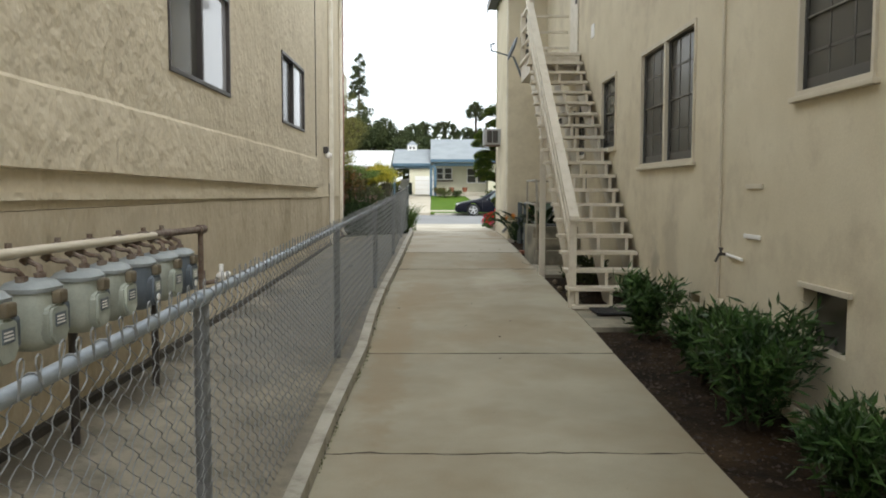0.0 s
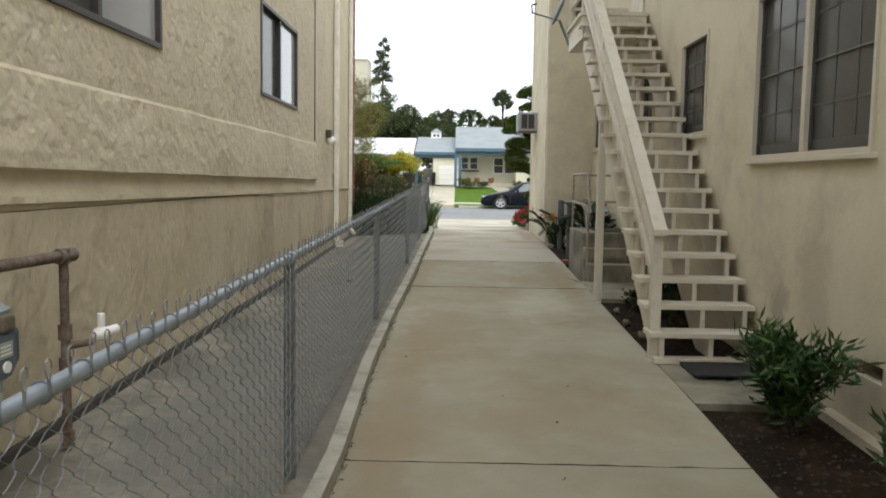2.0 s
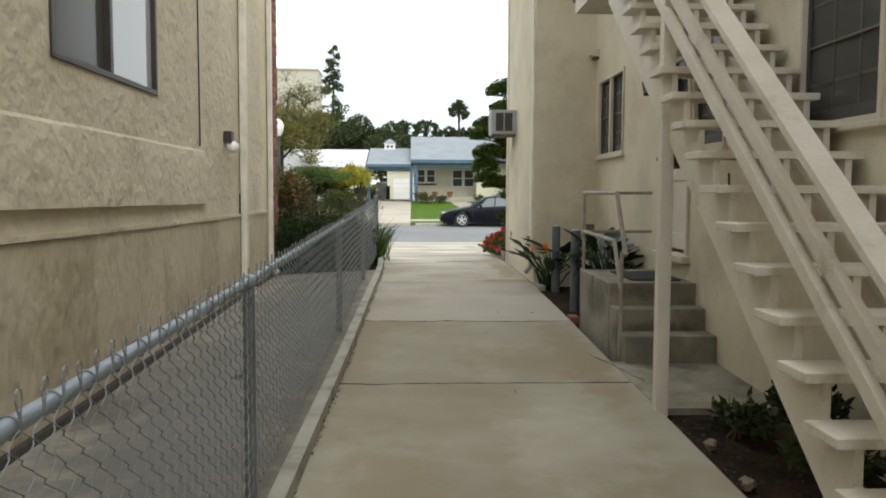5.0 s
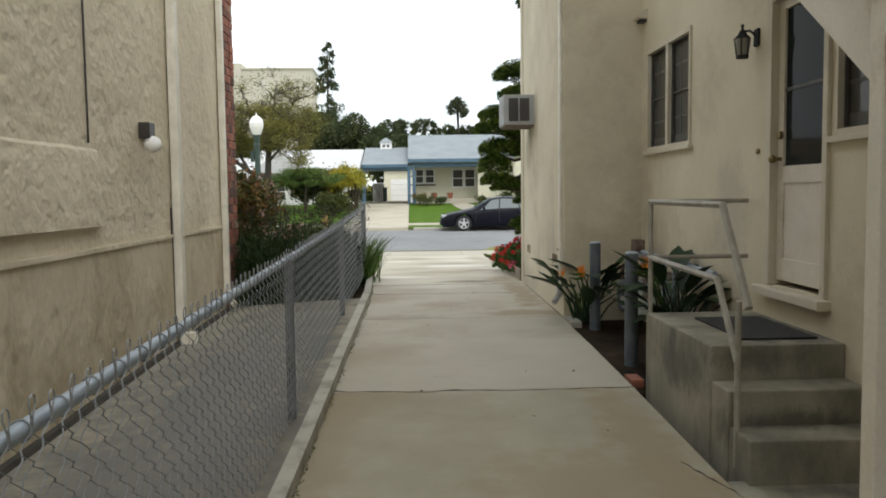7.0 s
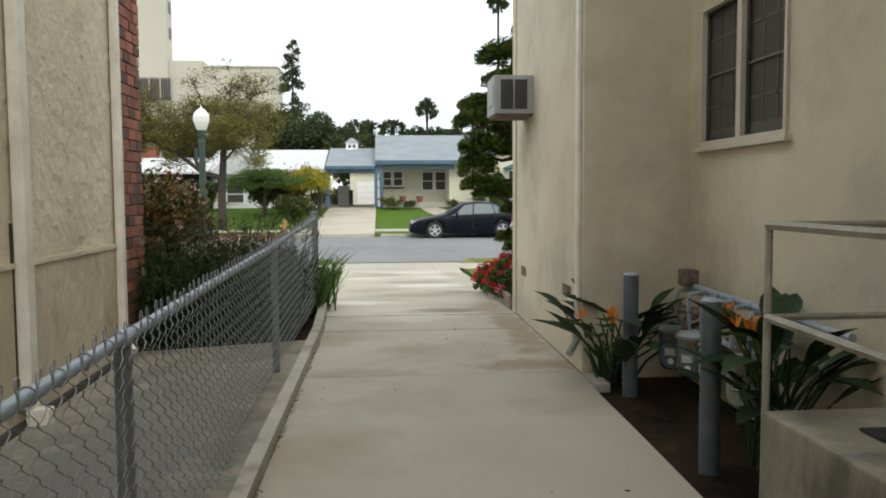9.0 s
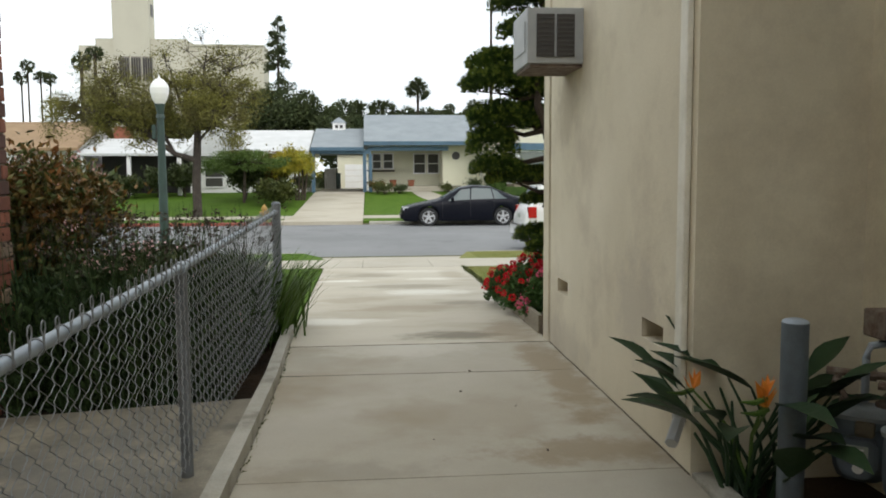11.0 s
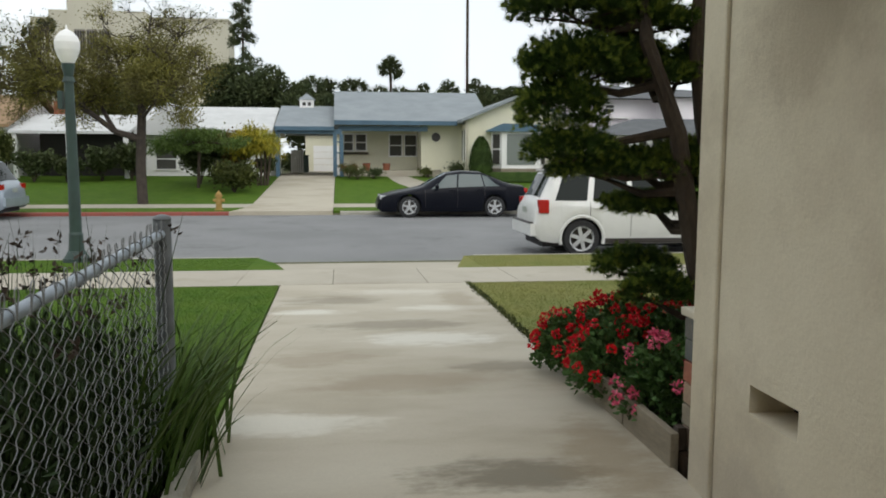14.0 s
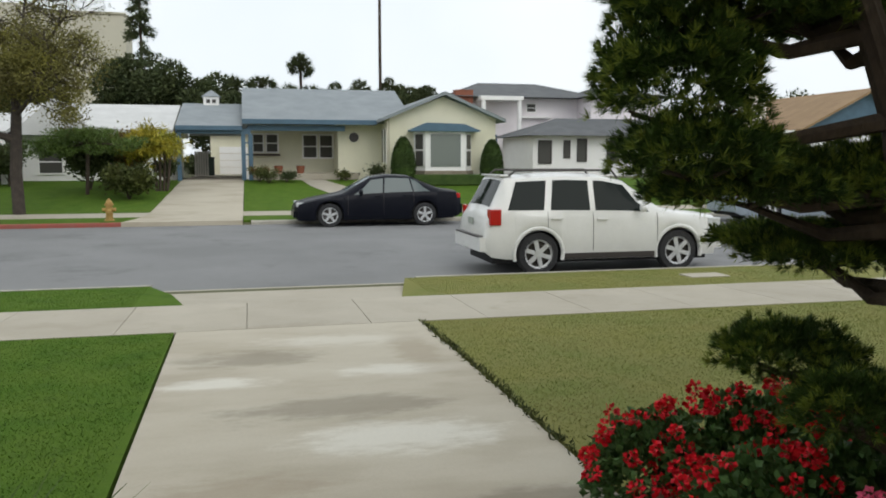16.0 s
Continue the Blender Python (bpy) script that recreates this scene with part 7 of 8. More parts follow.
def big_tree(name, x, y, z, lumps, n, leaf, m, seed, label, trunk_r=0.3):
    rng = np.random.default_rng(seed)
    o = thing(name, (x, y, z), label, "tree")
    bm = sweep(bmesh.new(), [(x, y, z - 0.1), (x + 0.1, y, z + 2), (x, y, lumps[0][0][2])], [trunk_r, trunk_r * 0.8, trunk_r * 0.4], 8)
    for c, r in lumps:
        sweep(bm, [(x, y, z + 1.8), tuple(c)], [trunk_r * 0.4, 0.05], 6)
    part("trunk", bm, BARK, o)
    sub_c, sub_r = [], []
    for c, r in lumps:
        for _ in range(9):
            d = rng.normal(0, 0.5, 3)
            sub_c.append(np.array(c) + d * r)
            sub_r.append(np.array(r) * rng.uniform(0.3, 0.6))
    V, F = crown_cloud(sub_c, sub_r, n, leaf, rng)
    raw("crown", V, F, m, o)


big_tree("dark_tree", -5.5, 76, 1.4, [((-7.5, 76, 5.6), (2.2, 2, 1.9)), ((-4.8, 76, 6.6), (2.0, 2, 1.8)), ((-2.4, 76, 5.8), (1.9, 2, 1.8)), ((-5, 76, 4), (4, 2, 1.6))], 44000, (0.24, 0.13), LEAF_DARK, 1, "large dark evergreen tree behind the houses")
big_tree("dark_tree", 0.5, 84, 1.4, [((-0.5, 84, 5.6), (2.2, 2, 2)), ((1.6, 84, 5.3), (1.6, 2, 1.4))], 15000, (0.24, 0.13), LEAF_DARK, 2, "dark tree behind the garage")
big_tree("dark_tree", -12.5, 72, 1.4, [((-13.5, 72, 5.0), (2, 2, 1.6)), ((-10.5, 72, 5.0), (2, 2, 1.5))], 15000, (0.22, 0.13), LEAF_OLIVE, 3, "olive tree behind the white cottage")
big_tree("distant_tree", 12.5, 120, 1.4, [((11.5, 120, 9.7), (2.2, 2, 1.5)), ((17.5, 120, 10.0), (2.0, 2, 1.6)), ((20.5, 120, 10.2), (2.4, 2, 1.8))], 13000, (0.32, 0.19), LEAF_DARK, 4, "distant dark trees over the roofs")
big_tree("distant_tree", 48, 90, 1.4, [((46, 90, 6), (4, 3, 3)), ((53, 90, 6), (4, 3, 3)), ((60, 90, 6), (5, 3, 3))], 13000, (0.32, 0.19), LEAF_DARK, 6, "row of distant dark street trees")
big_tree("distant_tree", -48, 75, 1.4, [((-46, 75, 4), (4, 3, 3)), ((-53, 75, 4), (5, 3, 3)), ((-38, 78, 3.5), (4, 3, 2))], 13000, (0.32, 0.19), LEAF_OLIVE, 7, "distant green trees behind the tan house")

rng = np.random.default_rng(21)
con = thing("conifer", (-8.6, 100, 1.4), "tall sparse dark conifer", "tree")
part("trunk", rodded((-8.6, 100, 1.3), (-8.6, 100, 18.7), 0.28, 0.04, 8), BARK, con)
P, D = [], []
for k in range(90):
    z = rng.uniform(6.5, 18.4)
    L = (19.4 - z) * 0.17 + 0.35 * rng.uniform(0.2, 1.2)
    a = rng.uniform(0, math.tau)
    m = 60
    t = rng.uniform(0.15, 1, m)[:, None]
    P.append(np.array([-8.6, 100, z]) + t * L * np.array([math.cos(a), math.sin(a), -0.25]) + rng.normal(0, 0.13, (m, 3)))
    D.append(unit(rng.normal(0, 0.6, (m, 3)) + [math.cos(a), math.sin(a), -0.4]))
V, F = leaf_cloud(np.concatenate(P), np.concatenate(D), 0.34, 0.12, rng)
raw("foliage", V, F, LEAF_DARK, con)


def palm(x, y, z0, top, r, n, seed, fan=True, width=0.5, label="tall slender fan palm"):
    rng = np.random.default_rng(seed)
    o = thing("palm_tree", (x, y, z0), label, "palm", "palms beyond the roofs")
    part("trunk", sweep(bmesh.new(), [(x + rng.normal(0, 0.3), y, z0 - 0.2), (x, y, (z0 + top) / 2), (x, y, top)], [width * 0.5, width * 0.4, width * 0.34], 8), BARK, o)
    n = n * 2
    d = sphere_dirs(n, rng)
    d[:, 2] = d[:, 2] * 0.8 + 0.12
    d = unit(d)
    P = np.repeat(np.array([[x, y, top]]), n, 0)
    V, F = bent_blades(P, d, np.full(n, r * 0.75) * rng.uniform(0.8, 1.1, n), np.full(n, r * 0.1), rng, 0.8, 4)
    tip = P + d * r * 0.5 * rng.uniform(0.7, 1.1, (n, 1)) + [0, 0, -0.06 * r]
    V2, F2 = leaf_cloud(np.repeat(tip, 12, 0), unit(np.repeat(d, 12, 0) + rng.normal(0, 0.45, (n * 12, 3)) + [0, 0, -0.25]), r * 0.42, r * 0.06, rng)
    raw("fronds", list(V) + list(V2), list(F) + [tuple(q + len(V)) for q in F2], LEAF_DARK, o)


palm(6.75, 120, 2, 13.4, 2.0, 34, 1)
palm(16.2, 120, 2, 27.5, 2.0, 34, 2)
palm(20.5, 170, 2, 15, 2.6, 30, 3)
for i, (x, z) in enumerate(((-0.6, 10.2), (2.2, 10.6), (5.3, 9.6), (8.0, 9.6))):
    palm(x, 118 + i, 2, z, 2.3, 30, 10 + i, width=0.7, label="bushy date palm behind the houses")
for i, (x, z) in enumerate(((-41.8, 14.65), (-41.0, 16.0), (-39.5, 14.7), (-38.4, 14.5))):
    palm(x, 120, 2, z, 1.15, 26, 20 + i, width=0.3)
palm(-34.6, 120, 2, 16.6, 1.5, 30, 31)
palm(-33.0, 120, 2, 17.6, 1.4, 30, 33)
palm(62, 120, 2, 13, 2.2, 30, 32)

# shrubs of the far gardens
for i, (x, y, h, r, m, n) in enumerate(((-5.3, 54.5, 1.9, 1.2, LEAF_DARK, 2200), (-4.0, 55.5, 2.1, 1.1, BROWN_LEAF, 1800), (-3.6, 51.8, 1.05, 0.9, LEAF_OLIVE, 1800), (-8.4, 55.8, 1.5, 0.75, LEAF_DARK, 1200), (-9.6, 55.6, 1.4, 0.8, LEAF_DARK, 1200),
                                        (-10.9, 55.2, 1.0, 0.7, LEAF_DARK, 1000), (-12.2, 55.2, 1.2, 0.8, LEAF_DARK, 1000), (-13.4, 55.5, 2.2, 0.5, LEAF_OLIVE, 800), (-14.8, 56.2, 1.3, 0.6, LEAF_DARK, 700), (-2.7, 56.2, 1.0, 0.5, LEAF_DARK, 700), (-16.5, 54.4, 1.1, 0.9, LEAF_OLIVE, 900))):
    shrub("garden_bush", (x, y, G(y) - 0.03), h, r, m, int(n * 2.2), (0.16, 0.1), 700 + i, "dense rounded bush in the opposite garden", "shrub", "bushes in the opposite gardens", stems=14)
rng = np.random.default_rng(41)
pygmy = thing("yellow_palm", (-2.9, 54.0, 1.1), "small palm with drooping yellow-green fronds", "palm")
bm = bmesh.new()
for k in range(4):
    sweep(bm, [(-2.9 + k * 0.12, 54, 1.0), (-2.95 + k * 0.18, 54.1, 2.3), (-3.0 + k * 0.2, 54, 2.9)], [0.06, 0.05, 0.04], 6)
part("trunk", bm, BARK, pygmy)
n = 90
a = rng.uniform(0, math.tau, n)
P = np.array([-3.0, 54, 2.75]) + rng.normal(0, 0.22, (n, 3))
D = unit(np.stack([np.cos(a), np.sin(a), rng.uniform(0.3, 1.5, n)], 1))
V, F = bent_blades(P, D, rng.uniform(0.9, 1.5, n), np.full(n, 0.05), rng, 1.5, 5)
q = P[:, None, :] + D[:, None, :] * np.linspace(0.2, 1.1, 16)[None, :, None] + np.array([0, 0, -0.45]) * (np.linspace(0.2, 1.1, 16) ** 2)[None, :, None]
q = np.repeat(q.reshape(-1, 3), 3, 0)
V2, F2 = leaf_cloud(q, unit(rng.normal(0, 0.6, (len(q), 3)) + [0, 0, -0.5]), 0.3, 0.035, rng)
raw("fronds", list(V) + list(V2), list(F) + [tuple(t + len(V)) for t in F2], YELLOW_LEAF, pygmy)
big_tree("small_tree", -5.2, 53.2, 1.1, [((-5.9, 53.2, 3.1), (1.2, 1.0, 0.35)), ((-4.9, 53.2, 3.25), (1.2, 1.0, 0.4)), ((-3.9, 53.0, 2.85), (1.1, 1, 0.35)), ((-6.4, 53.4, 2.6), (0.8, 0.8, 0.25))], 9000, (0.13, 0.035), LEAF_FRESH, 9, "small feathery green tree on the lawn", 0.07)

# ---- parked cars ----
def car(name, label, stations, axles, wheel_r, paint, glass_spans, shield, back, lights, trim, rails=False, spokes=5, glass=None, seams=(), flare=0.0):
    """A car built along x (front at 0), from lofted cross-sections; wheel arches are cut into its flanks.
    stations: x, belt height, top height, half width, half width of the roof, lowest edge."""
    o = thing(name, (0, 0, 0), label, "car")
    glass = glass or CAR_GLASS
    xs = [s[0] for s in stations]
    def at(x, c):
        return float(np.interp(x, xs, [s[c] for s in stations]))
    ra = wheel_r * 1.16
    marks = set(np.linspace(xs[0], xs[-1], 40)) | set(xs)
    for ax in axles:
        marks |= {ax + ra * f for f in (-1.02, -0.995, -0.95, -0.85, -0.7, -0.5, -0.25, 0, 0.25, 0.5, 0.7, 0.85, 0.95, 0.995, 1.02)}
    marks = sorted(m for m in marks if xs[0] <= m <= xs[-1])
    def low(x):
        z = at(x, 5)
        for ax in axles:
            if abs(x - ax) < ra:
                z = max(z, wheel_r + math.sqrt(ra * ra - (x - ax) ** 2))
        return z
    def section(x):
        zb, belt, top, hw, hr = low(x), at(x, 1), at(x, 2), at(x, 3), at(x, 4)
        zb = min(zb, belt - 0.06)
        pts = [(hw * 0.95, zb), (hw * 0.995, zb + (belt - zb) * 0.18), (hw * 1.0, zb + (belt - zb) * 0.5), (hw * 0.985, zb + (belt - zb) * 0.8), (hw * 0.95, belt),
               (hw * 0.95 + (hr - hw * 0.95) * 0.5, belt + (top - belt) * 0.5), (hr, top - 0.045 * min(1, (top - belt) * 4)), (hr * 0.86, top - 0.008), (hr * 0.45, top + 0.012), (0, top + 0.018)]
        return [(y, z) for y, z in pts]
    bm = bmesh.new()
    rings = []
    for x in marks:
        s = section(x)
        ring = [bm.verts.new((x, y, z)) for y, z in s] + [bm.verts.new((x, -y, z)) for y, z in s[-2::-1]]
        rings.append(ring)
    for p, q in zip(rings, rings[1:]):
        for k in range(len(p) - 1):
            bm.faces.new((p[k], p[k + 1], q[k + 1], q[k]))
    bm.faces.new(rings[0])
    bm.faces.new(rings[-1][::-1])
    part("body", bm, paint, o, smooth=True)
    part("underbody", boxed(xs[0] + 0.25, xs[-1] - 0.2, -at(2, 3) * 0.8, at(2, 3) * 0.8, 0.2, 0.62), BLACK, o, "dark underside")
    def flank(x, v, side, out=0.006):
        belt, top, hw, hr = at(x, 1), at(x, 2), at(x, 3), at(x, 4)
        z = belt + (top - belt) * v
        y = hw * 0.95 + (hr - hw * 0.95) * v
        return (x, side * (y + out), z)
    for side in (-1, 1):
        for x00, x01, x10, x11 in glass_spans:
            g = bmesh.new()
            rows = []
            for k in range(9):
                u = k / 8
                rows.append([g.verts.new(flank(x00 + (x01 - x00) * u + (x10 - x00 + (x11 - x01 - (x10 - x00)) * u) * v, 0.04 + 0.8 * v, side)) for v in (0, 0.5, 1)])
            for p, q in zip(rows, rows[1:]):
                for k in range(2):
                    g.faces.new((p[k], p[k + 1], q[k + 1], q[k]))
            part("side_window", g, glass, o)
    def over(x, f, out=0.008):
        top, hr = at(x, 2), at(x, 4)
        return (x, f * hr * 0.9, top + 0.018 - 0.026 * f * f + out)
    for a, b, nm in ((*shield, "windscreen"), (*back, "rear_window")):
        g = bmesh.new()
        rows = [[g.verts.new(over(a + (b - a) * k / 6, f)) for f in (-0.95, -0.6, -0.2, 0.2, 0.6, 0.95)] for k in range(7)]
        for p, q in zip(rows, rows[1:]):
            for k in range(5):
                g.faces.new((p[k], p[k + 1], q[k + 1], q[k]))
        part(nm, g, glass, o)
    for ax in axles:
        for side in (-1, 1):
            yo = side * (at(ax, 3) - 0.015)
            yi = side * (at(ax, 3) - 0.22)
            w = bmesh.new()
            prof = [(wheel_r * 0.66, 0), (wheel_r * 0.93, 0), (wheel_r, 0.12), (wheel_r, 0.88), (wheel_r * 0.93, 1), (wheel_r * 0.66, 1)]
            rg = []
            for k in range(24):
                t = k * math.tau / 24
                rg.append([w.verts.new((ax + r * math.cos(t), yo + (yi - yo) * d, wheel_r + r * math.sin(t))) for r, d in prof])
            for k in range(24):
                p, q = rg[k], rg[(k + 1) % 24]
                for j in range(len(prof)):
                    w.faces.new((p[j], p[(j + 1) % len(prof)], q[(j + 1) % len(prof)], q[j]))
            wheel = part("wheel", w, BLACK, o, "black tyre", smooth=True)
            rim = bmesh.new()
            yr = yo - side * 0.02
            for k in range(spokes):
                t = k * math.tau / spokes + 0.3
                c, s = math.cos(t), math.sin(t)
                m = Matrix.Translation((ax + c * wheel_r * 0.37, yr, wheel_r + s * wheel_r * 0.37)) @ Matrix.Rotation(-t, 4, "Y") @ Matrix.Diagonal((wheel_r * 0.56, 0.03, wheel_r * 0.2, 1))
                bmesh.ops.create_cube(rim, size=1, matrix=m)
            for k in range(24):
                t0, t1 = k * math.tau / 24, (k + 1) * math.tau / 24
                vs = [rim.verts.new((ax + r * math.cos(t), y, wheel_r + r * math.sin(t))) for t in (t0, t1) for r, y in ((wheel_r * 0.6, yr), (wheel_r * 0.69, yo + side * 0.004))]
                rim.faces.new((vs[0], vs[1], vs[3], vs[2]))
            rod(rim, (ax, yr - side * 0.02, wheel_r), (ax, yr + side * 0.02, wheel_r), wheel_r * 0.17, n=14)
            part("rim", rim, ALLOY, wheel, "silver alloy rim")
            part("brake", rodded((ax, yr - side * 0.06, wheel_r), (ax, yr - side * 0.05, wheel_r), wheel_r * 0.62, n=20), DARK_FRAME, wheel, "dark wheel recess")
    for x in seams:
        for side in (-1, 1):
            ring = section(x)
            part("door_seam", sweep(bmesh.new(), [(x, side * (y + 0.0005), z) for y, z in ring[1:5]], 0.005, 5), DARK_FRAME, o)
    if flare:
        for ax in axles:
            for side in (-1, 1):
                arc = [(ax + ra * 1.04 * math.cos(t), side * (at(ax, 3) * 0.985), wheel_r + ra * 1.04 * math.sin(t)) for t in np.linspace(-0.25, math.pi + 0.25, 18)]
                part("wheel_flare", sweep(bmesh.new(), arc, flare, 8), paint, o, smooth=True)
    for nm, m, x, y, z, sx, sy, sz in lights:
        for side in (-1, 1):
            b = bmesh.new()
            box(b, x - sx / 2, x + sx / 2, side * y - sy / 2, side * y + sy / 2, z - sz / 2, z + sz / 2, bevel=0.02)
            part(nm, b, m, o)
    for nm, m, dims in trim:
        part(nm, boxed(*dims, bevel=0.008), m, o)
    if rails:
        for side in (-1, 1):
            y = side * (at(2.6, 4) * 0.9)
            part("roof_rail", sweep(bmesh.new(), [(rails[0], y, at(rails[0], 2) + 0.01), (rails[0] + 0.12, y, at(2.6, 2) + 0.07), (rails[1] - 0.12, y, at(2.6, 2) + 0.07), (rails[1], y, at(rails[1], 2) + 0.01)], 0.02, 8), DARK_FRAME, o)
        for x in (rails[0] + 0.5, rails[1] - 0.4):
            part("cross_bar", boxed(x - 0.03, x + 0.03, -at(2.6, 4) * 0.88, at(2.6, 4) * 0.88, at(2.6, 2) + 0.05, at(2.6, 2) + 0.075), DARK_FRAME, o)
    mirror_x = shield[0] + 0.38
    for side in (-1, 1):
        b = ball(bmesh.new(), (mirror_x, side * (at(mirror_x, 3) + 0.09), at(mirror_x, 1) + 0.08), 0.1, 0.6, 1.0, 0.75)
        part("mirror", b, paint, o, smooth="all")
    return o


# paler than the other car glass: reflected sky is put into the colour
SEDAN_GLASS = glass_mat("sedan_glass", (0.1, 0.125, 0.125), 0.04, gloss=0.4)
CAR_GLASS = glass_mat("car_glass", (0.012, 0.017, 0.016), 0.03, gloss=0.1)
ALLOY = mat("alloy_wheel", (0.62, 0.63, 0.64), 0.35, None, 10, 90, 0.05, 0, metal=0.25)
BLACK_PAINT = mat("black_car_paint", (0.006, 0.007, 0.012), 0.3, (0.008, 0.009, 0.014), 2, 60, 0.1, 0, gloss=0.12)
WHITE_PAINT = mat("white_car_paint", (0.74, 0.74, 0.72), 0.3, (0.68, 0.68, 0.66), 2, 60, 0.02, 0, coat=0.6)
SILVER_PAINT = mat("silver_car_paint", (0.36, 0.42, 0.48), 0.35, (0.32, 0.37, 0.43), 2, 60, 0.03, 0, metal=0.4, coat=0.6)
TAIL = glass_mat("tail_light", (0.42, 0.015, 0.012), 0.1)
HEAD = glass_mat("head_light", (0.55, 0.57, 0.58), 0.08)
SEDAN = ((0.0, 0.52, 0.56, 0.60, 0.45, 0.26), (0.1, 0.62, 0.67, 0.76, 0.6, 0.19), (0.45, 0.71, 0.77, 0.85, 0.66, 0.18), (1.25, 0.84, 0.92, 0.87, 0.70, 0.19), (1.4, 0.86, 0.97, 0.87, 0.68, 0.19), (2.1, 0.90, 1.36, 0.87, 0.58, 0.19),
         (2.6, 0.92, 1.43, 0.87, 0.58, 0.19), (3.2, 0.94, 1.40, 0.87, 0.57, 0.19), (3.95, 0.96, 1.10, 0.86, 0.62, 0.19), (4.15, 0.96, 1.03, 0.85, 0.68, 0.2), (4.55, 0.94, 0.98, 0.82, 0.66, 0.24), (4.7, 0.78, 0.82, 0.72, 0.5, 0.32))
sedan = car("sedan", "black four-door sedan parked at the far kerb", SEDAN, (0.95, 3.62), 0.325, BLACK_PAINT,
            [(1.62, 2.42, 2.12, 2.46), (2.47, 3.28, 2.51, 3.2), (3.32, 3.78, 3.24, 3.42)], (1.42, 2.1), (3.25, 3.95),
            [("head_light", HEAD, 0.2, 0.62, 0.62, 0.3, 0.2, 0.12), ("tail_light", TAIL, 4.57, 0.66, 0.84, 0.2, 0.26, 0.14), ("fog_light", HEAD, 0.07, 0.55, 0.36, 0.08, 0.14, 0.08)],
            [("bumper", BLACK_PAINT, (-0.03, 0.12, -0.66, 0.66, 0.26, 0.44)), ("rear_bumper", BLACK_PAINT, (4.6, 4.74, -0.74, 0.74, 0.34, 0.6)), ("number_plate", WHITE, (4.735, 4.745, -0.16, 0.16, 0.62, 0.74)),
             ("door_handle", BLACK_PAINT, (2.2, 2.38, -0.885, -0.872, 0.83, 0.86)), ("door_handle", BLACK_PAINT, (3.02, 3.2, -0.885, -0.872, 0.85, 0.88))], glass=SEDAN_GLASS, seams=(1.45, 2.45, 3.3))
sedan.matrix_basis = pose(1.66, 45.02, 0.455)
SUVS = ((0.0, 0.72, 0.78, 0.68, 0.5, 0.36), (0.12, 0.92, 0.98, 0.82, 0.68, 0.28), (0.95, 1.02, 1.08, 0.89, 0.74, 0.26), (1.2, 1.04, 1.14, 0.9, 0.74, 0.26), (1.85, 1.06, 1.6, 0.9, 0.66, 0.26), (2.3, 1.07, 1.70, 0.9, 0.66, 0.26),
        (3.0, 1.08, 1.72, 0.9, 0.66, 0.26), (3.95, 1.09, 1.68, 0.89, 0.65, 0.28), (4.05, 1.09, 1.66, 0.88, 0.64, 0.28), (4.32, 1.06, 1.12, 0.87, 0.72, 0.32), (4.42, 0.9, 0.95, 0.84, 0.66, 0.4), (4.46, 0.6, 0.66, 0.8, 0.6, 0.42))
SUV_PARTS = [("bumper", WHITE_PAINT, (-0.05, 0.14, -0.76, 0.76, 0.38, 0.6)), ("rear_bumper", WHITE_PAINT, (4.3, 4.53, -0.83, 0.83, 0.42, 0.66)), ("bumper_pad", DARK_FRAME, (4.38, 4.54, -0.74, 0.74, 0.655, 0.685)),
             ("number_plate", METER, (4.455, 4.47, -0.16, 0.16, 0.84, 0.96)), ("sill", DARK_FRAME, (1.35, 3.05, -0.905, 0.905, 0.27, 0.37)), ("door_handle", WHITE_PAINT, (2.25, 2.45, -0.93, -0.905, 0.93, 0.965)),
             ("door_handle", WHITE_PAINT, (3.08, 3.28, -0.93, -0.905, 0.95, 0.985)), ("door_handle", WHITE_PAINT, (2.25, 2.45, 0.905, 0.93, 0.93, 0.965)), ("door_handle", WHITE_PAINT, (3.08, 3.28, 0.905, 0.93, 0.95, 0.985)),
             ("spoiler", WHITE_PAINT, (3.9, 4.1, -0.58, 0.58, 1.675, 1.705)), ("tail_trim", DARK_FRAME, (4.33, 4.36, -0.45, 0.45, 1.0, 1.03))]
suv = car("suv", "white five-door suv parked at the near kerb", SUVS, (0.88, 3.50), 0.365, WHITE_PAINT,
          [(1.45, 2.46, 1.9, 2.46), (2.56, 3.28, 2.56, 3.2), (3.4, 4.04, 3.32, 3.86)], (1.25, 1.85), (4.08, 4.3),
          [("head_light", HEAD, 0.14, 0.68, 0.84, 0.26, 0.26, 0.18), ("tail_light", TAIL, 4.27, 0.80, 1.0, 0.2, 0.2, 0.27)], SUV_PARTS, rails=(1.95, 3.95), spokes=6, seams=(1.3, 2.51, 3.34), flare=0.035)
suv.matrix_basis = pose(8.72, 35.65, 0.335, 0, 0, 180)
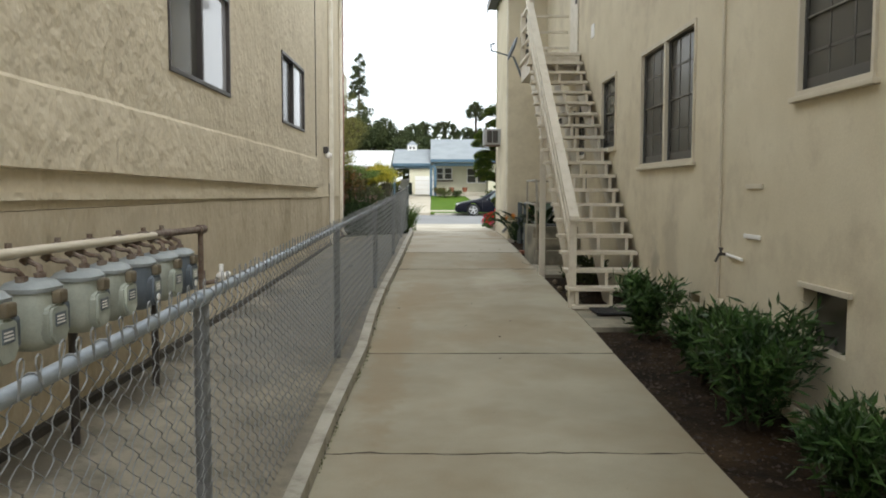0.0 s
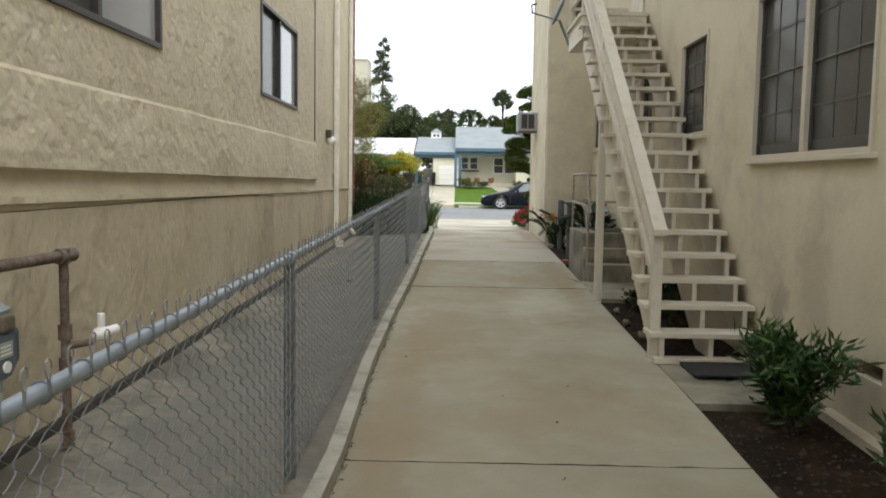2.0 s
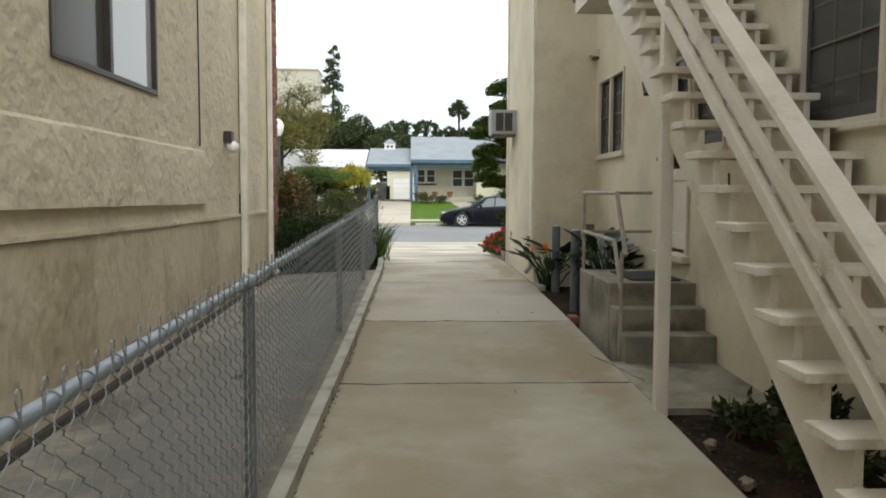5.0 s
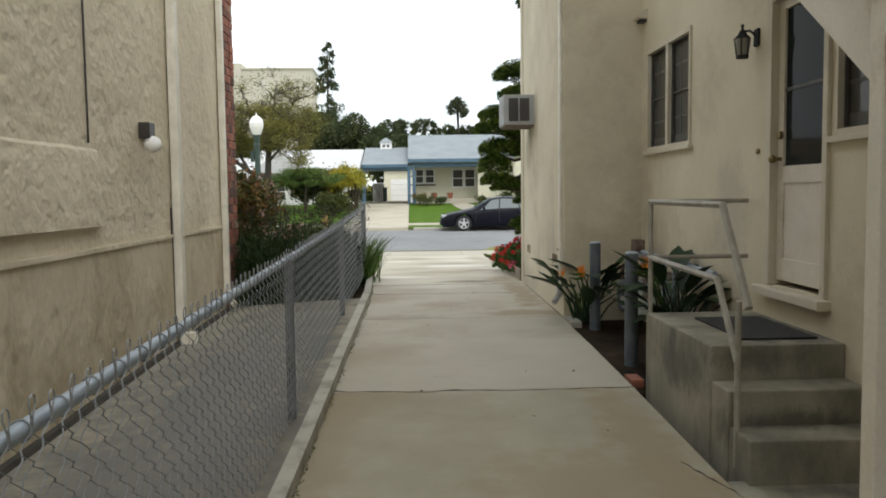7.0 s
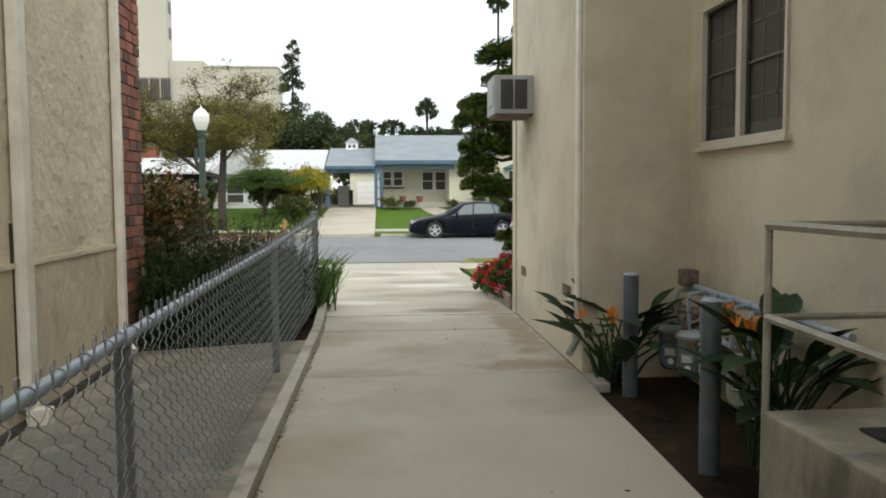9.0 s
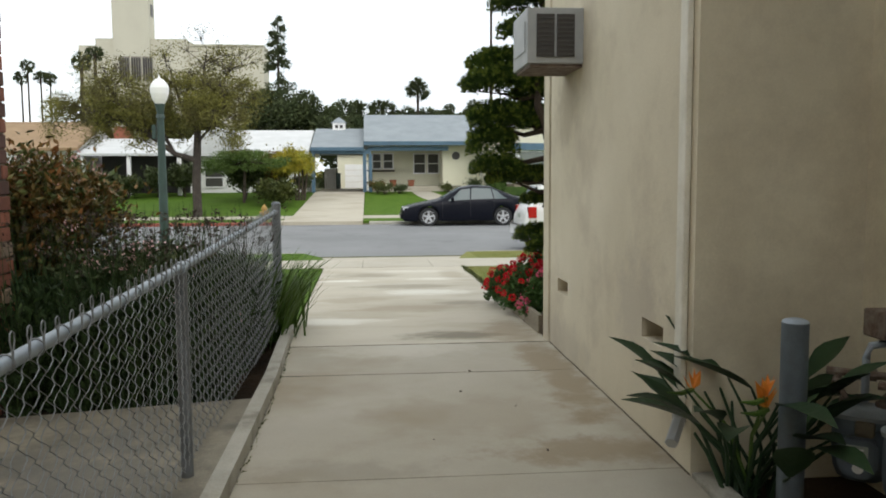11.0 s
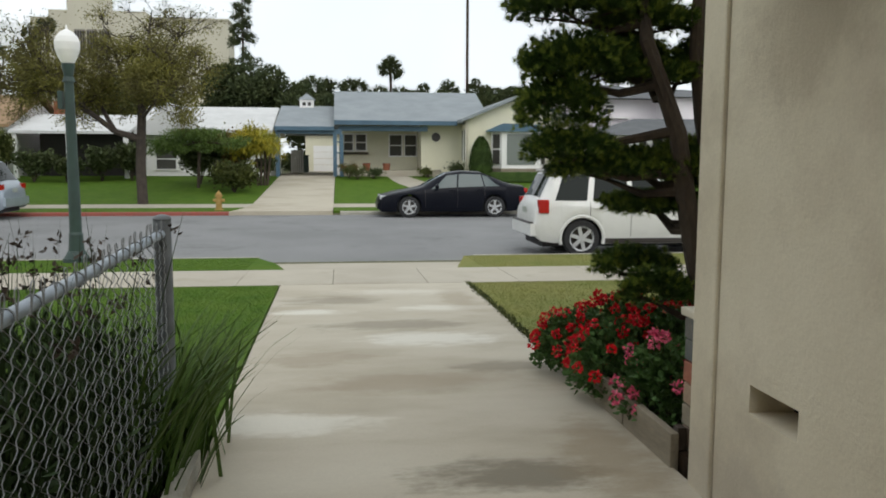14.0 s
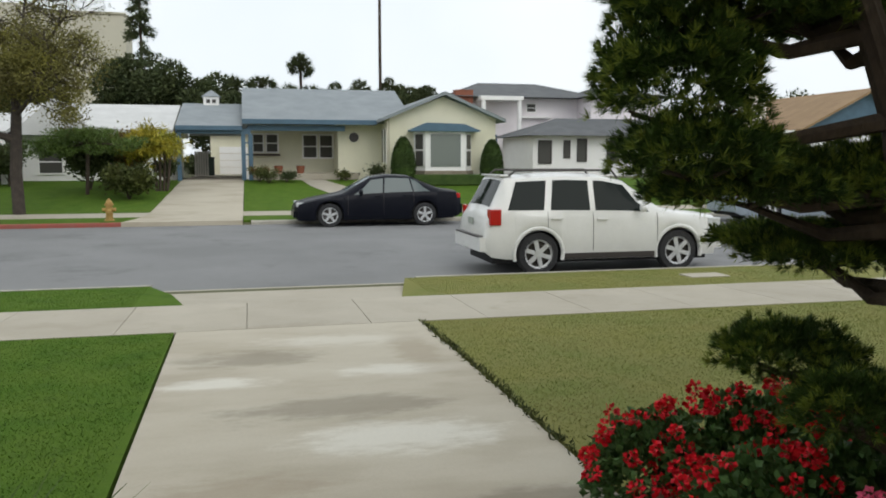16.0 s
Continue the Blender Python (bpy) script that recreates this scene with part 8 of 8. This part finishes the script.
VANS = ((0.0, 0.66, 0.72, 0.66, 0.5, 0.3), (0.12, 0.8, 0.86, 0.82, 0.68, 0.22), (0.8, 0.95, 1.02, 0.94, 0.78, 0.2), (1.1, 1.0, 1.12, 0.96, 0.8, 0.2), (2.0, 1.04, 1.66, 0.97, 0.7, 0.2), (2.5, 1.05, 1.74, 0.97, 0.7, 0.2),
        (4.4, 1.06, 1.72, 0.96, 0.68, 0.22), (4.6, 1.06, 1.68, 0.95, 0.68, 0.24), (4.98, 1.0, 1.08, 0.93, 0.74, 0.28), (5.08, 0.84, 0.9, 0.9, 0.68, 0.32), (5.12, 0.6, 0.66, 0.85, 0.6, 0.36))
van = car("minivan", "silver-blue minivan parked at the far kerb", VANS, (0.95, 3.95), 0.34, SILVER_PAINT,
          [(1.5, 2.3, 2.1, 2.32), (2.4, 3.3, 2.4, 3.28), (3.4, 4.75, 3.38, 4.5)], (1.15, 2.0), (4.62, 4.96),
          [("head_light", HEAD, 0.16, 0.7, 0.72, 0.3, 0.26, 0.16), ("tail_light", TAIL, 4.98, 0.8, 0.95, 0.2, 0.3, 0.16)],
          [("rear_bumper", SILVER_PAINT, (5.0, 5.18, -0.88, 0.88, 0.4, 0.64)), ("number_plate", METER, (5.1, 5.13, -0.16, 0.16, 0.78, 0.9))])
van.matrix_basis = pose(-14.15, 44.75, 0.455)
far_car = copy_thing(sedan, pose(19.0, 43.6, 0.45, 0, 0, 180))
far_car.name = "sedan_pale"
tagged(far_car, "pale silver sedan parked along the street", "car")
for ch in far_car.children:
    if ch.data.materials[0] is BLACK_PAINT:
        ch.data = ch.data.copy()
        ch.data.materials[0] = SILVER_PAINT
far_car.name = "sedan"

# ---- small pieces last: bricks of the pier ----
for c in range(60):
    z = 0.52 + c * 0.105
    cuts = (20.68, 20.97, 21.19, 21.4) if c % 3 == 0 else (20.68, 20.89, 21.1, 21.31, 21.4) if c % 3 == 1 else (20.68, 20.79, 21.0, 21.21, 21.4)
    for a, b in zip(cuts, cuts[1:]):
        m = random.choice((BRICK, BRICK, BRICK, BRICK_DARK, BRICK_TAN)) if b - a < 0.2 else random.choice((BRICK, BRICK, BRICK, BRICK, BRICK_DARK))
        bm = boxed(LX - 0.08, LX + 0.032 + 0.012 * random.random(), a, b - 0.01, z, z + 0.092, bevel=0.005)
        part("brick", bm, m, pier)
